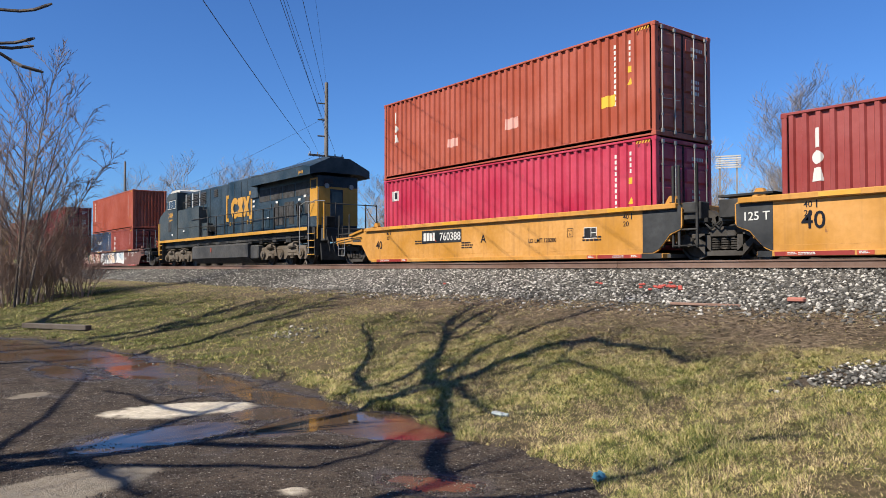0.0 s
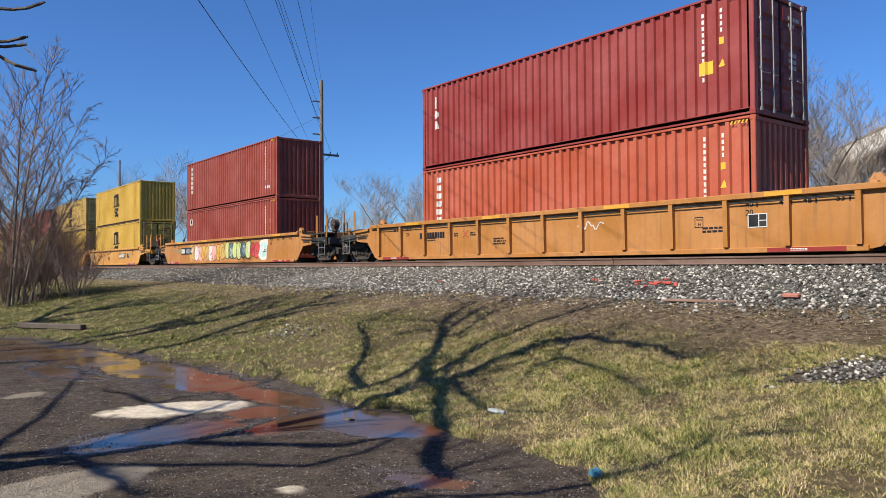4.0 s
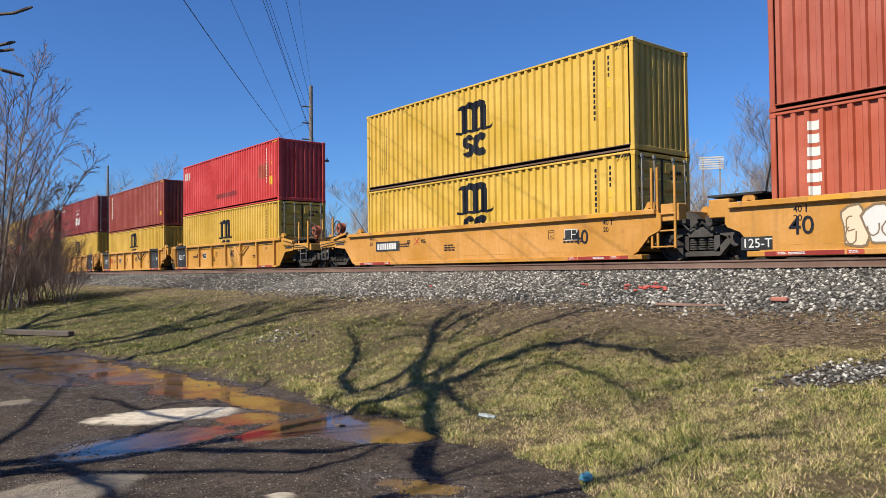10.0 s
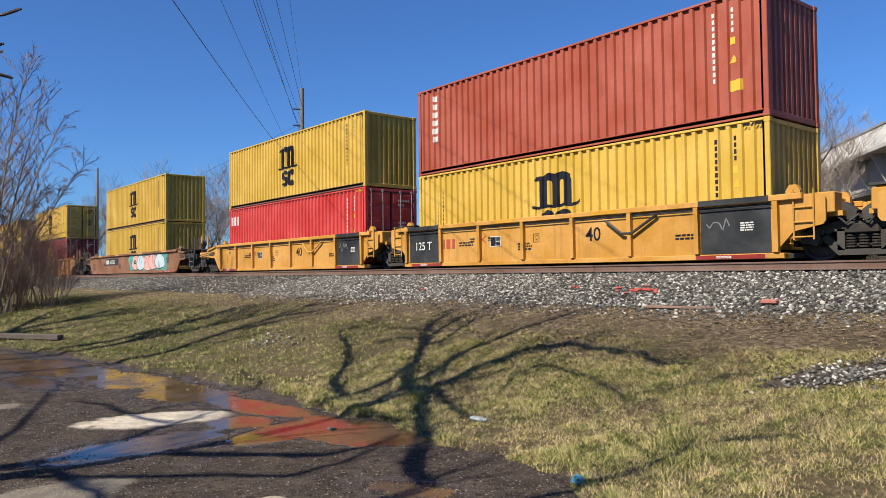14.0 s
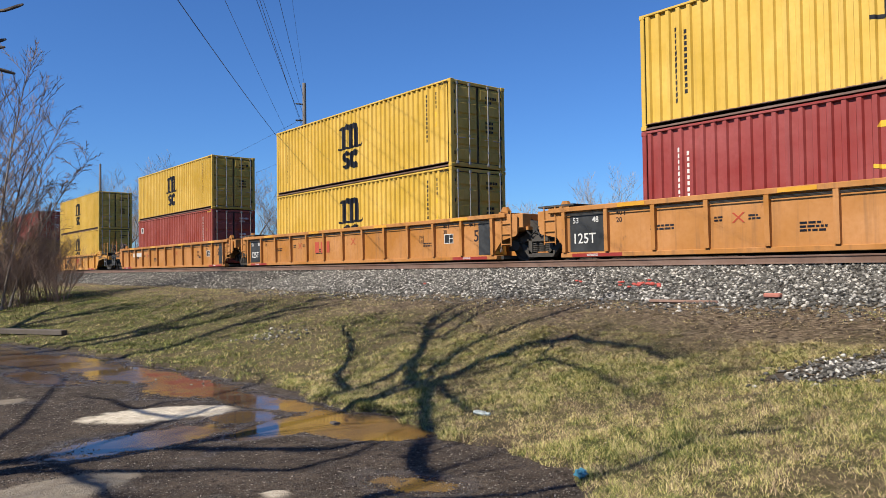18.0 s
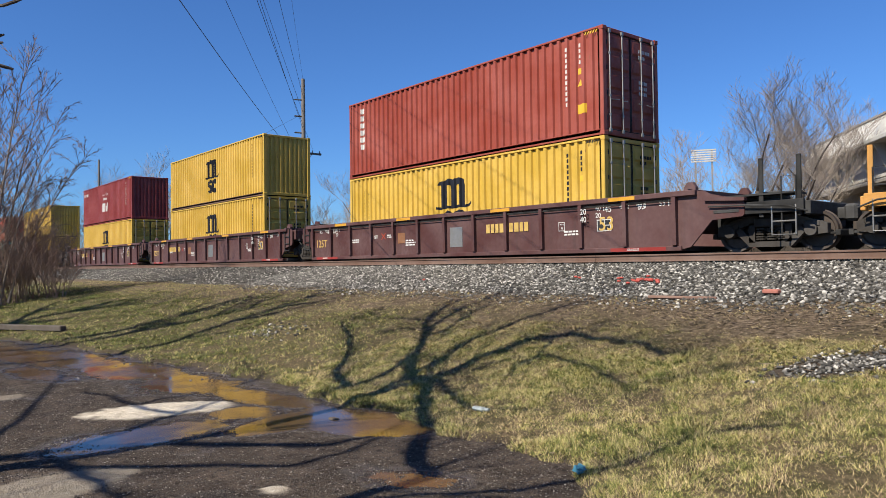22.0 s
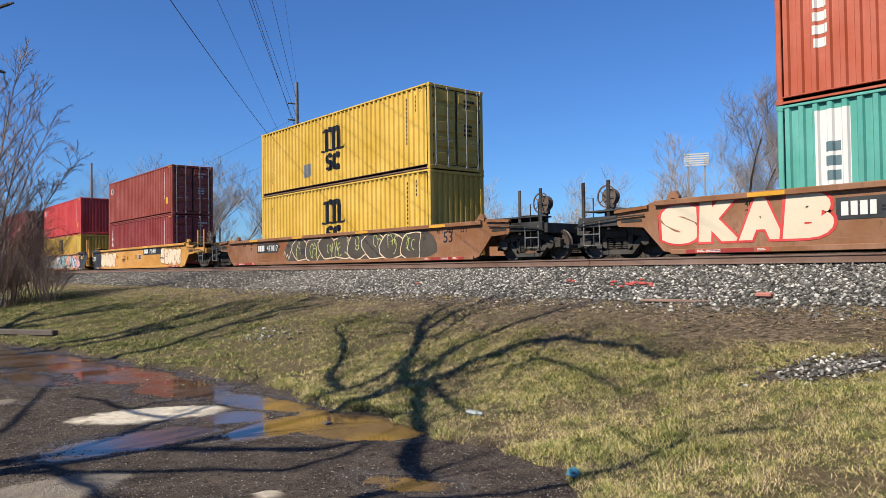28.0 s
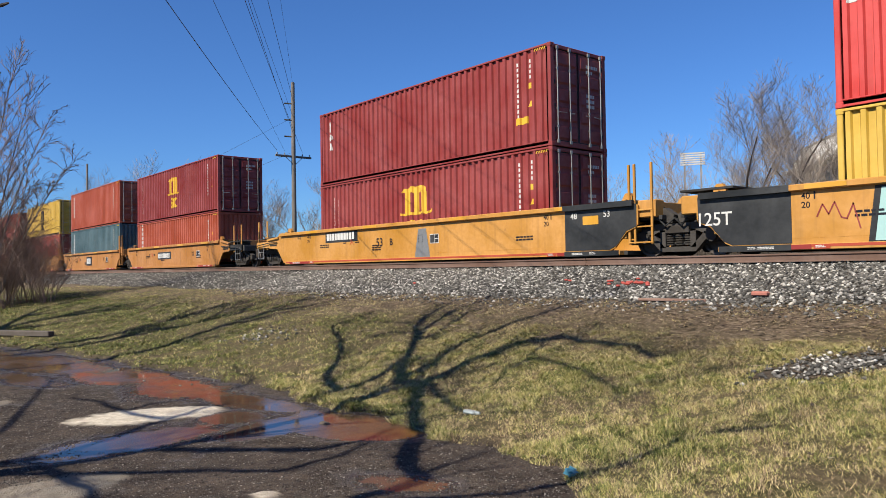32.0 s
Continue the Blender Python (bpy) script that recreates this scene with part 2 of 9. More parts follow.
MAT = {
    "red": paint("oxide_red_paint", (0.42, 0.066, 0.033), 0.5),
    "darkred": paint("dark_red_paint", (0.36, 0.034, 0.027), 0.5),
    "brick": paint("orange_red_paint", (0.51, 0.092, 0.038), 0.5),
    "orange": paint("orange_paint", (0.57, 0.102, 0.036), 0.5),
    "bright": paint("bright_red_paint", (0.80, 0.055, 0.045), 0.45),
    "magenta": paint("magenta_red_paint", (0.62, 0.022, 0.075), 0.45),
    "yellow": paint("yellow_paint", (0.84, 0.53, 0.060), 0.5, worn=0.18, streak=0.3),
    "yellow_pale": paint("faded_yellow_paint", (0.76, 0.50, 0.12), 0.55, worn=0.25),
    "blue": paint("navy_blue_paint", (0.035, 0.07, 0.15), 0.5),
    "teal": paint("teal_paint", (0.10, 0.46, 0.38), 0.5),
    "slate": paint("slate_blue_paint", (0.10, 0.19, 0.22), 0.55),
    "wy": paint("well_yellow_paint", (0.74, 0.335, 0.035), 0.5, worn=0.33, streak=0.5, fade=0.4),
    "wp": paint("well_pale_orange_paint", (0.78, 0.37, 0.038), 0.55, worn=0.32, streak=0.5, fade=0.4),
    "wo": paint("well_rusty_orange_paint", (0.56, 0.225, 0.034), 0.6, worn=0.45, wear=(0.12, 0.055, 0.025), streak=0.75),
    "wb": paint("well_brown_orange_paint", (0.30, 0.112, 0.028), 0.6, worn=0.5, wear=(0.085, 0.042, 0.022), streak=0.75, fade=0.4),
    "wm": paint("well_maroon_paint", (0.105, 0.03, 0.026), 0.6, worn=0.2, streak=0.5),
    "wk": paint("well_oxide_brown_paint", (0.16, 0.05, 0.03), 0.65, worn=0.35, streak=0.5),
    "ends": paint("dirty_black_steel", (0.022, 0.021, 0.02), 0.65, gloss=0.15, worn=0.3, wear=(0.07, 0.055, 0.045), fade=0.4, bump=0.3),
    "truck": paint("grey_brown_truck_steel", (0.062, 0.053, 0.045), 0.75, gloss=0.15, worn=0.3, wear=(0.11, 0.09, 0.07), bump=0.4),
    "wheel": paint("wheel_steel", (0.10, 0.075, 0.06), 0.55, metal=0.4, worn=0.3),
    "black": paint("black_paint", (0.02, 0.022, 0.025), 0.5, gloss=0.2, worn=0.1, wear=(0.08, 0.06, 0.05)),
    "panel": paint("charcoal_panel_paint", (0.022, 0.025, 0.028), 0.55, gloss=0.2, worn=0.08, wear=(0.09, 0.08, 0.07)),
    "ink": flat("navy_black_ink", (0.007, 0.009, 0.018)),
    "white": flat("white_lettering", (0.72, 0.71, 0.68)),
    "gold": flat("gold_marking", (0.82, 0.50, 0.05)),
    "reflect": paint("orange_reflector_tape", (0.85, 0.42, 0.02), 0.35, worn=0.05, streak=0.1),
    "redmark": flat("red_marking", (0.46, 0.075, 0.04)),
    "aqua": flat("pale_aqua_spray", (0.42, 0.66, 0.64)),
    "ice": flat("ice_blue_spray", (0.55, 0.66, 0.70)),
    "peach": flat("peach_spray", (0.80, 0.38, 0.26)),
    "navy": flat("royal_blue_spray", (0.03, 0.07, 0.22)),
    "crimson": flat("crimson_spray", (0.62, 0.045, 0.07)),
    "soot": flat("grey_brown_spray", (0.075, 0.062, 0.048)),
    "bone": flat("bone_white_spray", (0.70, 0.60, 0.45)),
    "sillred": flat("dark_red_label", (0.30, 0.035, 0.03)),
    "cream": flat("cream_spray", (0.80, 0.62, 0.44)),
    "umber": flat("umber_spray", (0.22, 0.155, 0.09)),
    "pine": flat("dark_green_spray", (0.03, 0.11, 0.09)),
    "lime": flat("lime_spray", (0.55, 0.62, 0.22)),
    "pink": flat("salmon_paint_spray", (0.80, 0.42, 0.36)),
    "ltruck": paint("dusty_tan_truck_casting", (0.17, 0.135, 0.10), 0.85, gloss=0.1, worn=0.3, wear=(0.07, 0.06, 0.05), bump=0.5),
    "pinkgear": paint("rusty_brake_paint", (0.13, 0.085, 0.06), 0.6, worn=0.3),
    "redgear": paint("orange_brake_paint", (0.60, 0.13, 0.04), 0.5, worn=0.3),
    "steel": paint("galvanised_bar_steel", (0.45, 0.44, 0.42), 0.4, metal=0.6, worn=0.3, streak=0.2),
    "lowrail": paint("rusty_brown_rail_paint", (0.20, 0.11, 0.08), 0.65, worn=0.35),
    "floor": paint("worn_container_floor", (0.10, 0.07, 0.05), 0.8),
    "loco": paint("dark_blue_locomotive_paint", (0.013, 0.037, 0.058), 0.42, gloss=0.25, worn=0.06, wear=(0.10, 0.09, 0.07), streak=0.2, fade=0.3),
    "loco_grey": paint("dusty_blue_grey_locomotive_paint", (0.030, 0.052, 0.064), 0.5, gloss=0.25, worn=0.1, wear=(0.12, 0.10, 0.08), streak=0.2, dust=(0.050, 0.052, 0.046)),
    "loco_yellow": paint("locomotive_yellow_paint", (0.72, 0.35, 0.02), 0.45, worn=0.25, streak=0.25),
    "mesh": paint("black_radiator_mesh", (0.025, 0.022, 0.02), 0.7, worn=0.0, bump=0.5, scale=4),
    "tank": paint("sooty_tank_steel", (0.045, 0.044, 0.042), 0.6, worn=0.1, wear=(0.08, 0.07, 0.06), dust=(0.06, 0.055, 0.05)),
    "rail": paint("rusty_rail_steel", (0.145, 0.08, 0.054), 0.8, tone=0.8, worn=0.3, wear=(0.08, 0.045, 0.033), streak=0.0, bump=0.3),
    "railhead": paint("bright_rail_head", (0.40, 0.37, 0.35), 0.3, metal=0.9, worn=0.2, streak=0),
    "sleeper": paint("weathered_sleeper_wood", (0.10, 0.075, 0.055), 0.85, streak=0.0, bump=0.6),
    "pole": paint("weathered_pole_wood", (0.23, 0.205, 0.18), 0.85, streak=0.4, bump=0.5),
    "wire": paint("black_cable", (0.02, 0.02, 0.022), 0.6, worn=0, streak=0, bump=0),
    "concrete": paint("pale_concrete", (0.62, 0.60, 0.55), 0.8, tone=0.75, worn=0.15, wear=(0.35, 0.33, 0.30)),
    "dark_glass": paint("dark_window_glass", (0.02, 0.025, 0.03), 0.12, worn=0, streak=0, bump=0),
    # grey-tan, toned down to stand for pale wall in the soffit's shade
    "dim_wall": paint("grey_tan_shaded_wall", (0.42, 0.38, 0.33), 0.8),
}


# ---- the ground: one sheet with muddy lot, grass bank, ballast bed and land beyond ----
EDGE = [(-400, -6), (-60, -2), (-34, 0.6), (-28, 1.9), (-24.8, 3.1), (-22, 4.3), (-18, 4.9), (-14.7, 5.3), (-12.4, 5.65), (-10, 5.65), (-8.8, 5.5), (-7.8, 5.68), (-6.9, 5.56), (-5.4, 5.38), (-4.6, 5.3), (-4, 4.95), (-2, 3.6), (1, 1.5), (6, -2), (40, -12), (400, -30)]
EX, EY = np.array([e[0] for e in EDGE], float), np.array([e[1] for e in EDGE], float)


def wob(x, y, s, seed=0.0):
    """Cheap smooth wobble between -1 and 1, for arrays."""
    a = np.sin(x * s * 1.13 + 1.7 * np.sin(y * s * 0.71 + seed) + seed * 3.1)
    b = np.sin(y * s * 1.37 + 1.9 * np.sin(x * s * 0.83 + seed * 2.3) + seed)
    c = np.sin((x + y) * s * 0.61 + 2.1 * np.sin((x - y) * s * 0.47 + seed))
    return (a + b + c) / 3


def rough_field(x, y, s, seed=0.0):
    return 0.5 * wob(x, y, s, seed) + 0.3 * wob(x, y, s * 2.3, seed + 4) + 0.2 * wob(x, y, s * 5.1, seed + 9)


def road_edge(x):
    return np.interp(x, EX, EY) + 0.10 * np.sin(x * 2.1) + 0.07 * np.sin(x * 5.3 + 1) + 0.04 * np.sin(x * 11.7)


# hollows that hold water: x, y, half length, half width, turn in degrees, depth
HOLLOWS = [(-7.85, 5.05, 1.0, 0.62, 18, 0.06), (-8.5, 4.45, 0.42, 0.8, 20, 0.055), (-10.1, 5.0, 1.3, 0.5, 6, 0.046), (-12.2, 4.7, 1.7, 0.8, 4, 0.036), (-15.0, 4.35, 2.2, 0.85, 7, 0.041),
           (-18.5, 3.7, 2.6, 0.95, 11, 0.042), (-22.0, 2.8, 2.6, 1.1, 15, 0.042), (-8.95, 3.0, 0.52, 1.2, 8, 0.036), (-9.45, 4.3, 0.5, 0.5, 0, 0.05),
           (-5.4, 4.12, 0.62, 0.34, 25, 0.031), (-15.5, 3.0, 1.5, 0.5, 10, 0.036), (-19.5, 2.3, 1.6, 0.5, 12, 0.036)]
# pale dry patches of old concrete: x, y, half sizes, turn
PALE = [(-10.3, 3.45, 0.52, 0.98, -20), (-7.3, 1.45, 0.5, 0.75, 10), (-5.92, 2.95, 0.13, 0.10, 0), (-12.9, 2.0, 0.2, 0.35, 30)]


def oval(x, y, cx, cy, a, b, turn):
    t = radians(turn)
    u, v = (x - cx) * math.cos(t) + (y - cy) * math.sin(t), -(x - cx) * math.sin(t) + (y - cy) * math.cos(t)
    return np.sqrt((u / a) ** 2 + (v / b) ** 2)


def pale_mask(x, y):
    m = np.zeros_like(x)
    for i, (cx, cy, a, b, t) in enumerate(PALE):
        top = (1.0, 0.3, 0.8, 0.3)[i]
        m = np.maximum(m, top * np.clip((1.08 + 0.30 * rough_field(x, y, 4.2, 2) + 0.12 * rough_field(x, y, 17, 5) - oval(x, y, cx, cy, a, b, t)) * 5, 0, 1))
    return m


def ground_z(x, y):
    x, y = np.asarray(x, float), np.asarray(y, float)
    e = road_edge(x)
    dip = np.zeros_like(x)
    for cx, cy, a, b, t, d in HOLLOWS:
        q = oval(x, y, cx, cy, a, b, t) + 0.16 * rough_field(x, y, 2.6, cx)
        dip = np.maximum(dip, d * np.clip(1.35 - q * 0.95, 0, 1))
    road = 0.026 + 0.013 * rough_field(x, y, 1.1, 1) + 0.010 * rough_field(x, y, 5.0, 3) + 0.006 * rough_field(x, y, 17.0, 7) - dip + 0.012 * pale_mask(x, y)
    road = road + np.clip(-y - 4, 0, 60) * 0.012
    k = np.clip((y - e) / np.maximum(12.0 - e, 0.5), 0, 1)
    lip = 0.055 * np.clip((y - e) / 0.12, 0, 1)
    bank = road * np.clip(1 - (y - e) / 0.6, 0, 1) + lip + 1.2 * (0.35 * k + 0.65 * k * k * (3 - 2 * k)) + 0.035 * rough_field(x, y, 0.8, 5) * np.clip(k * 6, 0, 1) + 0.018 * rough_field(x, y, 3.3, 8) * np.clip(k * 6, 0, 1)
    z = np.where(y < e, road, bank)
    foot = 11.9 + 0.25 * rough_field(x, y * 0, 0.5, 6)
    shoulder = np.clip((y - foot) / (15.0 - foot), 0, 1)
    z = np.where(y > foot, 1.25 + 0.035 * rough_field(x, y, 0.8, 5) * (1 - shoulder) + 0.68 * shoulder ** 0.85, z)
    far = np.clip((y - 18.2) / 4.0, 0, 1)
    z = np.where(y > 18.2, 1.93 - 1.25 * far + 0.1 * rough_field(x, y, 0.15, 2) * far, z)
    left = np.clip((-x - 33) / 25, 0, 1) * np.clip((y - e) / 3, 0, 1) * np.clip((12.2 - y) / 3, 0, 1)
    return z + 0.25 * left


def grid_mesh(name, xs, ys):
    gx, gy = np.meshgrid(xs, ys)
    gz = ground_z(gx, gy)
    nx, ny = len(xs), len(ys)
    me = bpy.data.meshes.new(name)
    me.vertices.add(nx * ny)
    me.vertices.foreach_set("co", np.stack([gx, gy, gz], -1).ravel())
    i = (np.arange(ny - 1)[:, None] * nx + np.arange(nx - 1)[None, :]).ravel()
    quads = np.stack([i, i + 1, i + nx + 1, i + nx], -1)
    me.loops.add(quads.size)
    me.loops.foreach_set("vertex_index", quads.ravel())
    me.polygons.add(len(quads))
    me.polygons.foreach_set("loop_start", np.arange(len(quads)) * 4)
    me.update(calc_edges=True)
    me.shade_smooth()
    e = road_edge(gx)
    grass = np.clip((gy - e) / 0.18 + 0.5 * rough_field(gx, gy, 5, 3), 0, 1)
    ball = np.clip((gy - 11.9 - 0.3 * rough_field(gx, gy, 0.9, 6)) / 0.25, 0, 1) * np.clip((20.5 - gy) / 1.0, 0, 1)
    pile = np.clip((1.15 + 0.5 * rough_field(gx, gy, 3, 1) - oval(gx, gy, -3.55, 8.9, 0.85, 0.34, 38)) * 5, 0, 1)
    bare = np.clip((gy - 8.9 + 1.9 * rough_field(gx, gy, 0.7, 11)) / 1.6, 0, 1) * (0.75 + 0.25 * rough_field(gx, gy, 2, 12))
    grass = grass * (1 - 0.85 * pile)
    for nm, val in (("grass", grass), ("ballast", ball), ("pale", pale_mask(gx, gy)), ("bare", np.clip(bare, 0, 1))):
        at_ = me.attributes.new(nm, "FLOAT", "POINT")
        at_.data.foreach_set("value", np.ascontiguousarray(val, dtype=np.float32).ravel())
    return me


def steps(*spans):
    out = []
    for a, b, d in spans:
        out += list(np.arange(a, b, d))
    return np.array(out + [spans[-1][1]])


def ground_material():
    m, nd, ln, bs = shader("ground_cover")
    geo = nd.new("ShaderNodeNewGeometry")
    pos = geo.outputs["Position"]

    def tex(s, detail=6, r=0.6):
        n = nd.new("ShaderNodeTexNoise")
        ln.new(pos, n.inputs["Vector"])
        n.inputs["Scale"].default_value, n.inputs["Detail"].default_value, n.inputs["Roughness"].default_value = s, detail, r
        return n.outputs[0]

    def rmp(src, lo, hi, a=0.0, b=1.0):
        r = nd.new("ShaderNodeMapRange")
        for i, v in enumerate((lo, hi, a, b)):
            r.inputs[i + 1].default_value = v
        ln.new(src, r.inputs[0])
        return r.outputs[0]

    def mix(fac, a, b):
        x = nd.new("ShaderNodeMix")
        x.data_type = "RGBA"
        for s, v in ((x.inputs[0], fac), (x.inputs[6], a), (x.inputs[7], b)):
            if isinstance(v, tuple):
                s.default_value = v
            else:
                ln.new(v, s)
        return x.outputs[2]

    def att(n):
        a = nd.new("ShaderNodeAttribute")
        a.attribute_name = n
        return a.outputs["Fac"]

    def mth(op, a, b):
        x = nd.new("ShaderNodeMath")
        x.operation, x.use_clamp = op, True
        for s, v in zip(x.inputs, (a, b)):
            if isinstance(v, (int, float)):
                s.default_value = v
            else:
                ln.new(v, s)
        return x.outputs[0]

    big, mid, fine, grit = tex(0.45), tex(2.6), tex(14), tex(70, 3)
    mud = mix(rmp(mid, 0.36, 0.64), (0.030, 0.023, 0.018, 1), (0.088, 0.067, 0.052, 1))
    mud = mix(rmp(big, 0.45, 0.68, 0, 0.6), mud, (0.092, 0.072, 0.057, 1))
    mud = mix(rmp(grit, 0.56, 0.70, 0, 0.8), mud, (0.150, 0.122, 0.100, 1))
    mud = mix(rmp(fine, 0.52, 0.66, 0, 0.85), mud, (0.014, 0.011, 0.009, 1))
    pale = mix(rmp(fine, 0.35, 0.7), (0.46, 0.40, 0.31, 1), (0.70, 0.63, 0.51, 1))
    pale = mix(rmp(mid, 0.52, 0.66, 0, 0.7), pale, (0.40, 0.34, 0.26, 1))
    mud = mix(att("pale"), mud, pale)
    soil = mix(rmp(fine, 0.38, 0.66), (0.062, 0.044, 0.030, 1), (0.235, 0.178, 0.125, 1))
    soil = mix(rmp(mid, 0.53, 0.66, 0, 0.75), soil, (0.055, 0.040, 0.028, 1))
    soil = mix(rmp(grit, 0.6, 0.72, 0, 0.5), soil, (0.26, 0.21, 0.15, 1))
    turf = mix(rmp(mid, 0.38, 0.62), (0.085, 0.064, 0.038, 1), (0.055, 0.052, 0.021, 1))
    turf = mix(rmp(fine, 0.5, 0.68, 0, 0.65), turf, (0.21, 0.165, 0.095, 1))
    turf = mix(att("bare"), turf, soil)
    stone = mix(rmp(fine, 0.35, 0.7), (0.030, 0.027, 0.024, 1), (0.110, 0.100, 0.088, 1))
    col = mix(att("grass"), mud, turf)
    col = mix(att("ballast"), col, stone)
    # damp darkening of the mud close to the water line
    sep = nd.new("ShaderNodeSeparateXYZ")
    ln.new(pos, sep.inputs[0])
    dry = rmp(sep.outputs[2], 0.008, 0.026)
    grassy = att("grass")
    damp = mth("MULTIPLY", mth("SUBTRACT", 1.0, dry), mth("SUBTRACT", 1.0, grassy))
    col = mix(mth("MULTIPLY", damp, 0.6), col, (0.018, 0.014, 0.012, 1))
    ln.new(col, bs.inputs["Base Color"])
    ln.new(rmp(damp, 0.25, 1, 0.92, 0.16), bs.inputs["Roughness"])
    ln.new(rmp(damp, 0.2, 0.8, 0.12, 0.6), bs.inputs["Specular IOR Level"])
    b = nd.new("ShaderNodeBump")
    b.inputs["Strength"].default_value, b.inputs["Distance"].default_value = 1.0, 0.045
    hsum = nd.new("ShaderNodeMath")
    hsum.operation = "MULTIPLY_ADD"
    hsum.inputs[1].default_value = 0.5
    ln.new(grit, hsum.inputs[0])
    ln.new(fine, hsum.inputs[2])
    ln.new(hsum.outputs[0], b.inputs["Height"])
    ln.new(b.outputs[0], bs.inputs["Normal"])
    return m


GROUND = ground_material()
gxs = steps((-900, -120, 40), (-120, -45, 2.5), (-45, -27, 0.4), (-27, -13, 0.10), (-13, -2, 0.055), (-2, 6, 0.4), (6, 40, 4), (40, 700, 60))
gys = steps((-200, -20, 20), (-20, 0.4, 0.8), (0.4, 6.4, 0.05), (6.4, 13, 0.12), (13, 21, 0.25), (21, 60, 3), (60, 1500, 120))
ground = part("ground", grid_mesh("ground", gxs, gys), GROUND, None)
tagged(ground, "muddy gravel lot beside a worn grass bank and ballast", "ground", kind="structure")


def water_material():
    m, nd, ln, bs = shader("puddle_water")
    bs.inputs["Base Color"].default_value = (0.07, 0.045, 0.027, 1)
    bs.inputs["IOR"].default_value = 1.42
    geo, n, b = nd.new("ShaderNodeNewGeometry"), nd.new("ShaderNodeTexNoise"), nd.new("ShaderNodeBump")
    ln.new(geo.outputs["Position"], n.inputs["Vector"])
    n.inputs["Scale"].default_value, n.inputs["Detail"].default_value = 5.0, 4
    silt, film = nd.new("ShaderNodeTexNoise"), nd.new("ShaderNodeMapRange")
    silt.inputs["Scale"].default_value, silt.inputs["Detail"].default_value = 1.1, 6
    ln.new(geo.outputs["Position"], silt.inputs["Vector"])
    ln.new(silt.outputs[0], film.inputs[0])
    for i, v in enumerate((0.40, 0.62, 0.04, 0.26)):
        film.inputs[i + 1].default_value = v
    ln.new(film.outputs[0], bs.inputs["Roughness"])
    b.inputs["Strength"].default_value, b.inputs["Distance"].default_value = 0.10, 0.01
    ln.new(n.outputs[0], b.inputs["Height"])
    ln.new(b.outputs[0], bs.inputs["Normal"])
    return m


water = part("puddle_water", Geo().add([(-28, 0.2, 0), (-3.6, 0.2, 0), (-3.6, 5.95, 0), (-28, 5.95, 0)], [(0, 1, 2, 3)]), water_material(), None)
water.location.z = 0.004
tagged(water, "brown puddles standing in the muddy lot", "water", kind="structure")


# ---- stones of the ballast ----
def scatter_stones(name, pts, size, mat, label, category, squash=0.75, seed=4):
    rng = np.random.default_rng(seed)
    n = len(pts)
    base = np.array([(0, 0, 1), (1, 0, 0), (0.3, 0.95, 0), (-0.8, 0.6, 0.1), (-0.8, -0.6, -0.05), (0.35, -0.95, 0.05), (0, 0, -0.8)])
    tri = np.array([(0, 1, 2), (0, 2, 3), (0, 3, 4), (0, 4, 5), (0, 5, 1), (6, 2, 1), (6, 3, 2), (6, 4, 3), (6, 5, 4), (6, 1, 5)])
    s = size * (0.55 + 0.9 * rng.random((n, 1, 1)) ** 1.5)
    v = base[None] * (0.65 + 0.7 * rng.random((n, 7, 3)))
    a = rng.random(n) * 6.283
    ca, sa = np.cos(a)[:, None], np.sin(a)[:, None]
    tl = (rng.random(n) - 0.5)[:, None] * 1.4
    x, y, z = v[..., 0], v[..., 1], v[..., 2] * squash
    x, z = x * np.cos(tl) - z * np.sin(tl), x * np.sin(tl) + z * np.cos(tl)
    v = np.stack([x * ca - y * sa, x * sa + y * ca, z], -1) * s + pts[:, None, :]
    f = tri[None] + (np.arange(n) * 7)[:, None, None]
    me = tri_mesh(name, v.reshape(-1, 3), f.reshape(-1, 3))
    ob = part(name, me, mat, None)
    return tagged(ob, label, category, kind="stuff")


def tri_mesh(name, v, f):
    me = bpy.data.meshes.new(name)
    me.vertices.add(len(v))
    me.vertices.foreach_set("co", np.ascontiguousarray(v, dtype=np.float32).ravel())
    me.loops.add(f.size)
    me.loops.foreach_set("vertex_index", np.ascontiguousarray(f, dtype=np.int32).ravel())
    me.polygons.add(len(f))
    me.polygons.foreach_set("loop_start", np.arange(len(f)) * 3)
    me.update(calc_edges=True)
    return me


def island_material(name, stops, rough=0.85):
    m, nd, ln, bs = shader(name)
    geo, r, n, mx = nd.new("ShaderNodeNewGeometry"), nd.new("ShaderNodeValToRGB"), nd.new("ShaderNodeTexNoise"), nd.new("ShaderNodeMix")
    ln.new(geo.outputs["Random Per Island"], r.inputs[0])
    el = r.color_ramp.elements
    while len(el) < len(stops):
        el.new(0.5)
    for e, (p, c) in zip(el, stops):
        e.position, e.color = p, (*c, 1)
    ln.new(geo.outputs["Position"], n.inputs["Vector"])
    n.inputs["Scale"].default_value = 30
    mx.data_type, mx.blend_type = "RGBA", "MULTIPLY"
    mx.inputs[0].default_value = 0.6
    ln.new(r.outputs[0], mx.inputs[6])
    ln.new(n.outputs[0], mx.inputs[7])
    ln.new(mx.outputs[2], bs.inputs["Base Color"])
    bs.inputs["Roughness"].default_value = rough
    return m


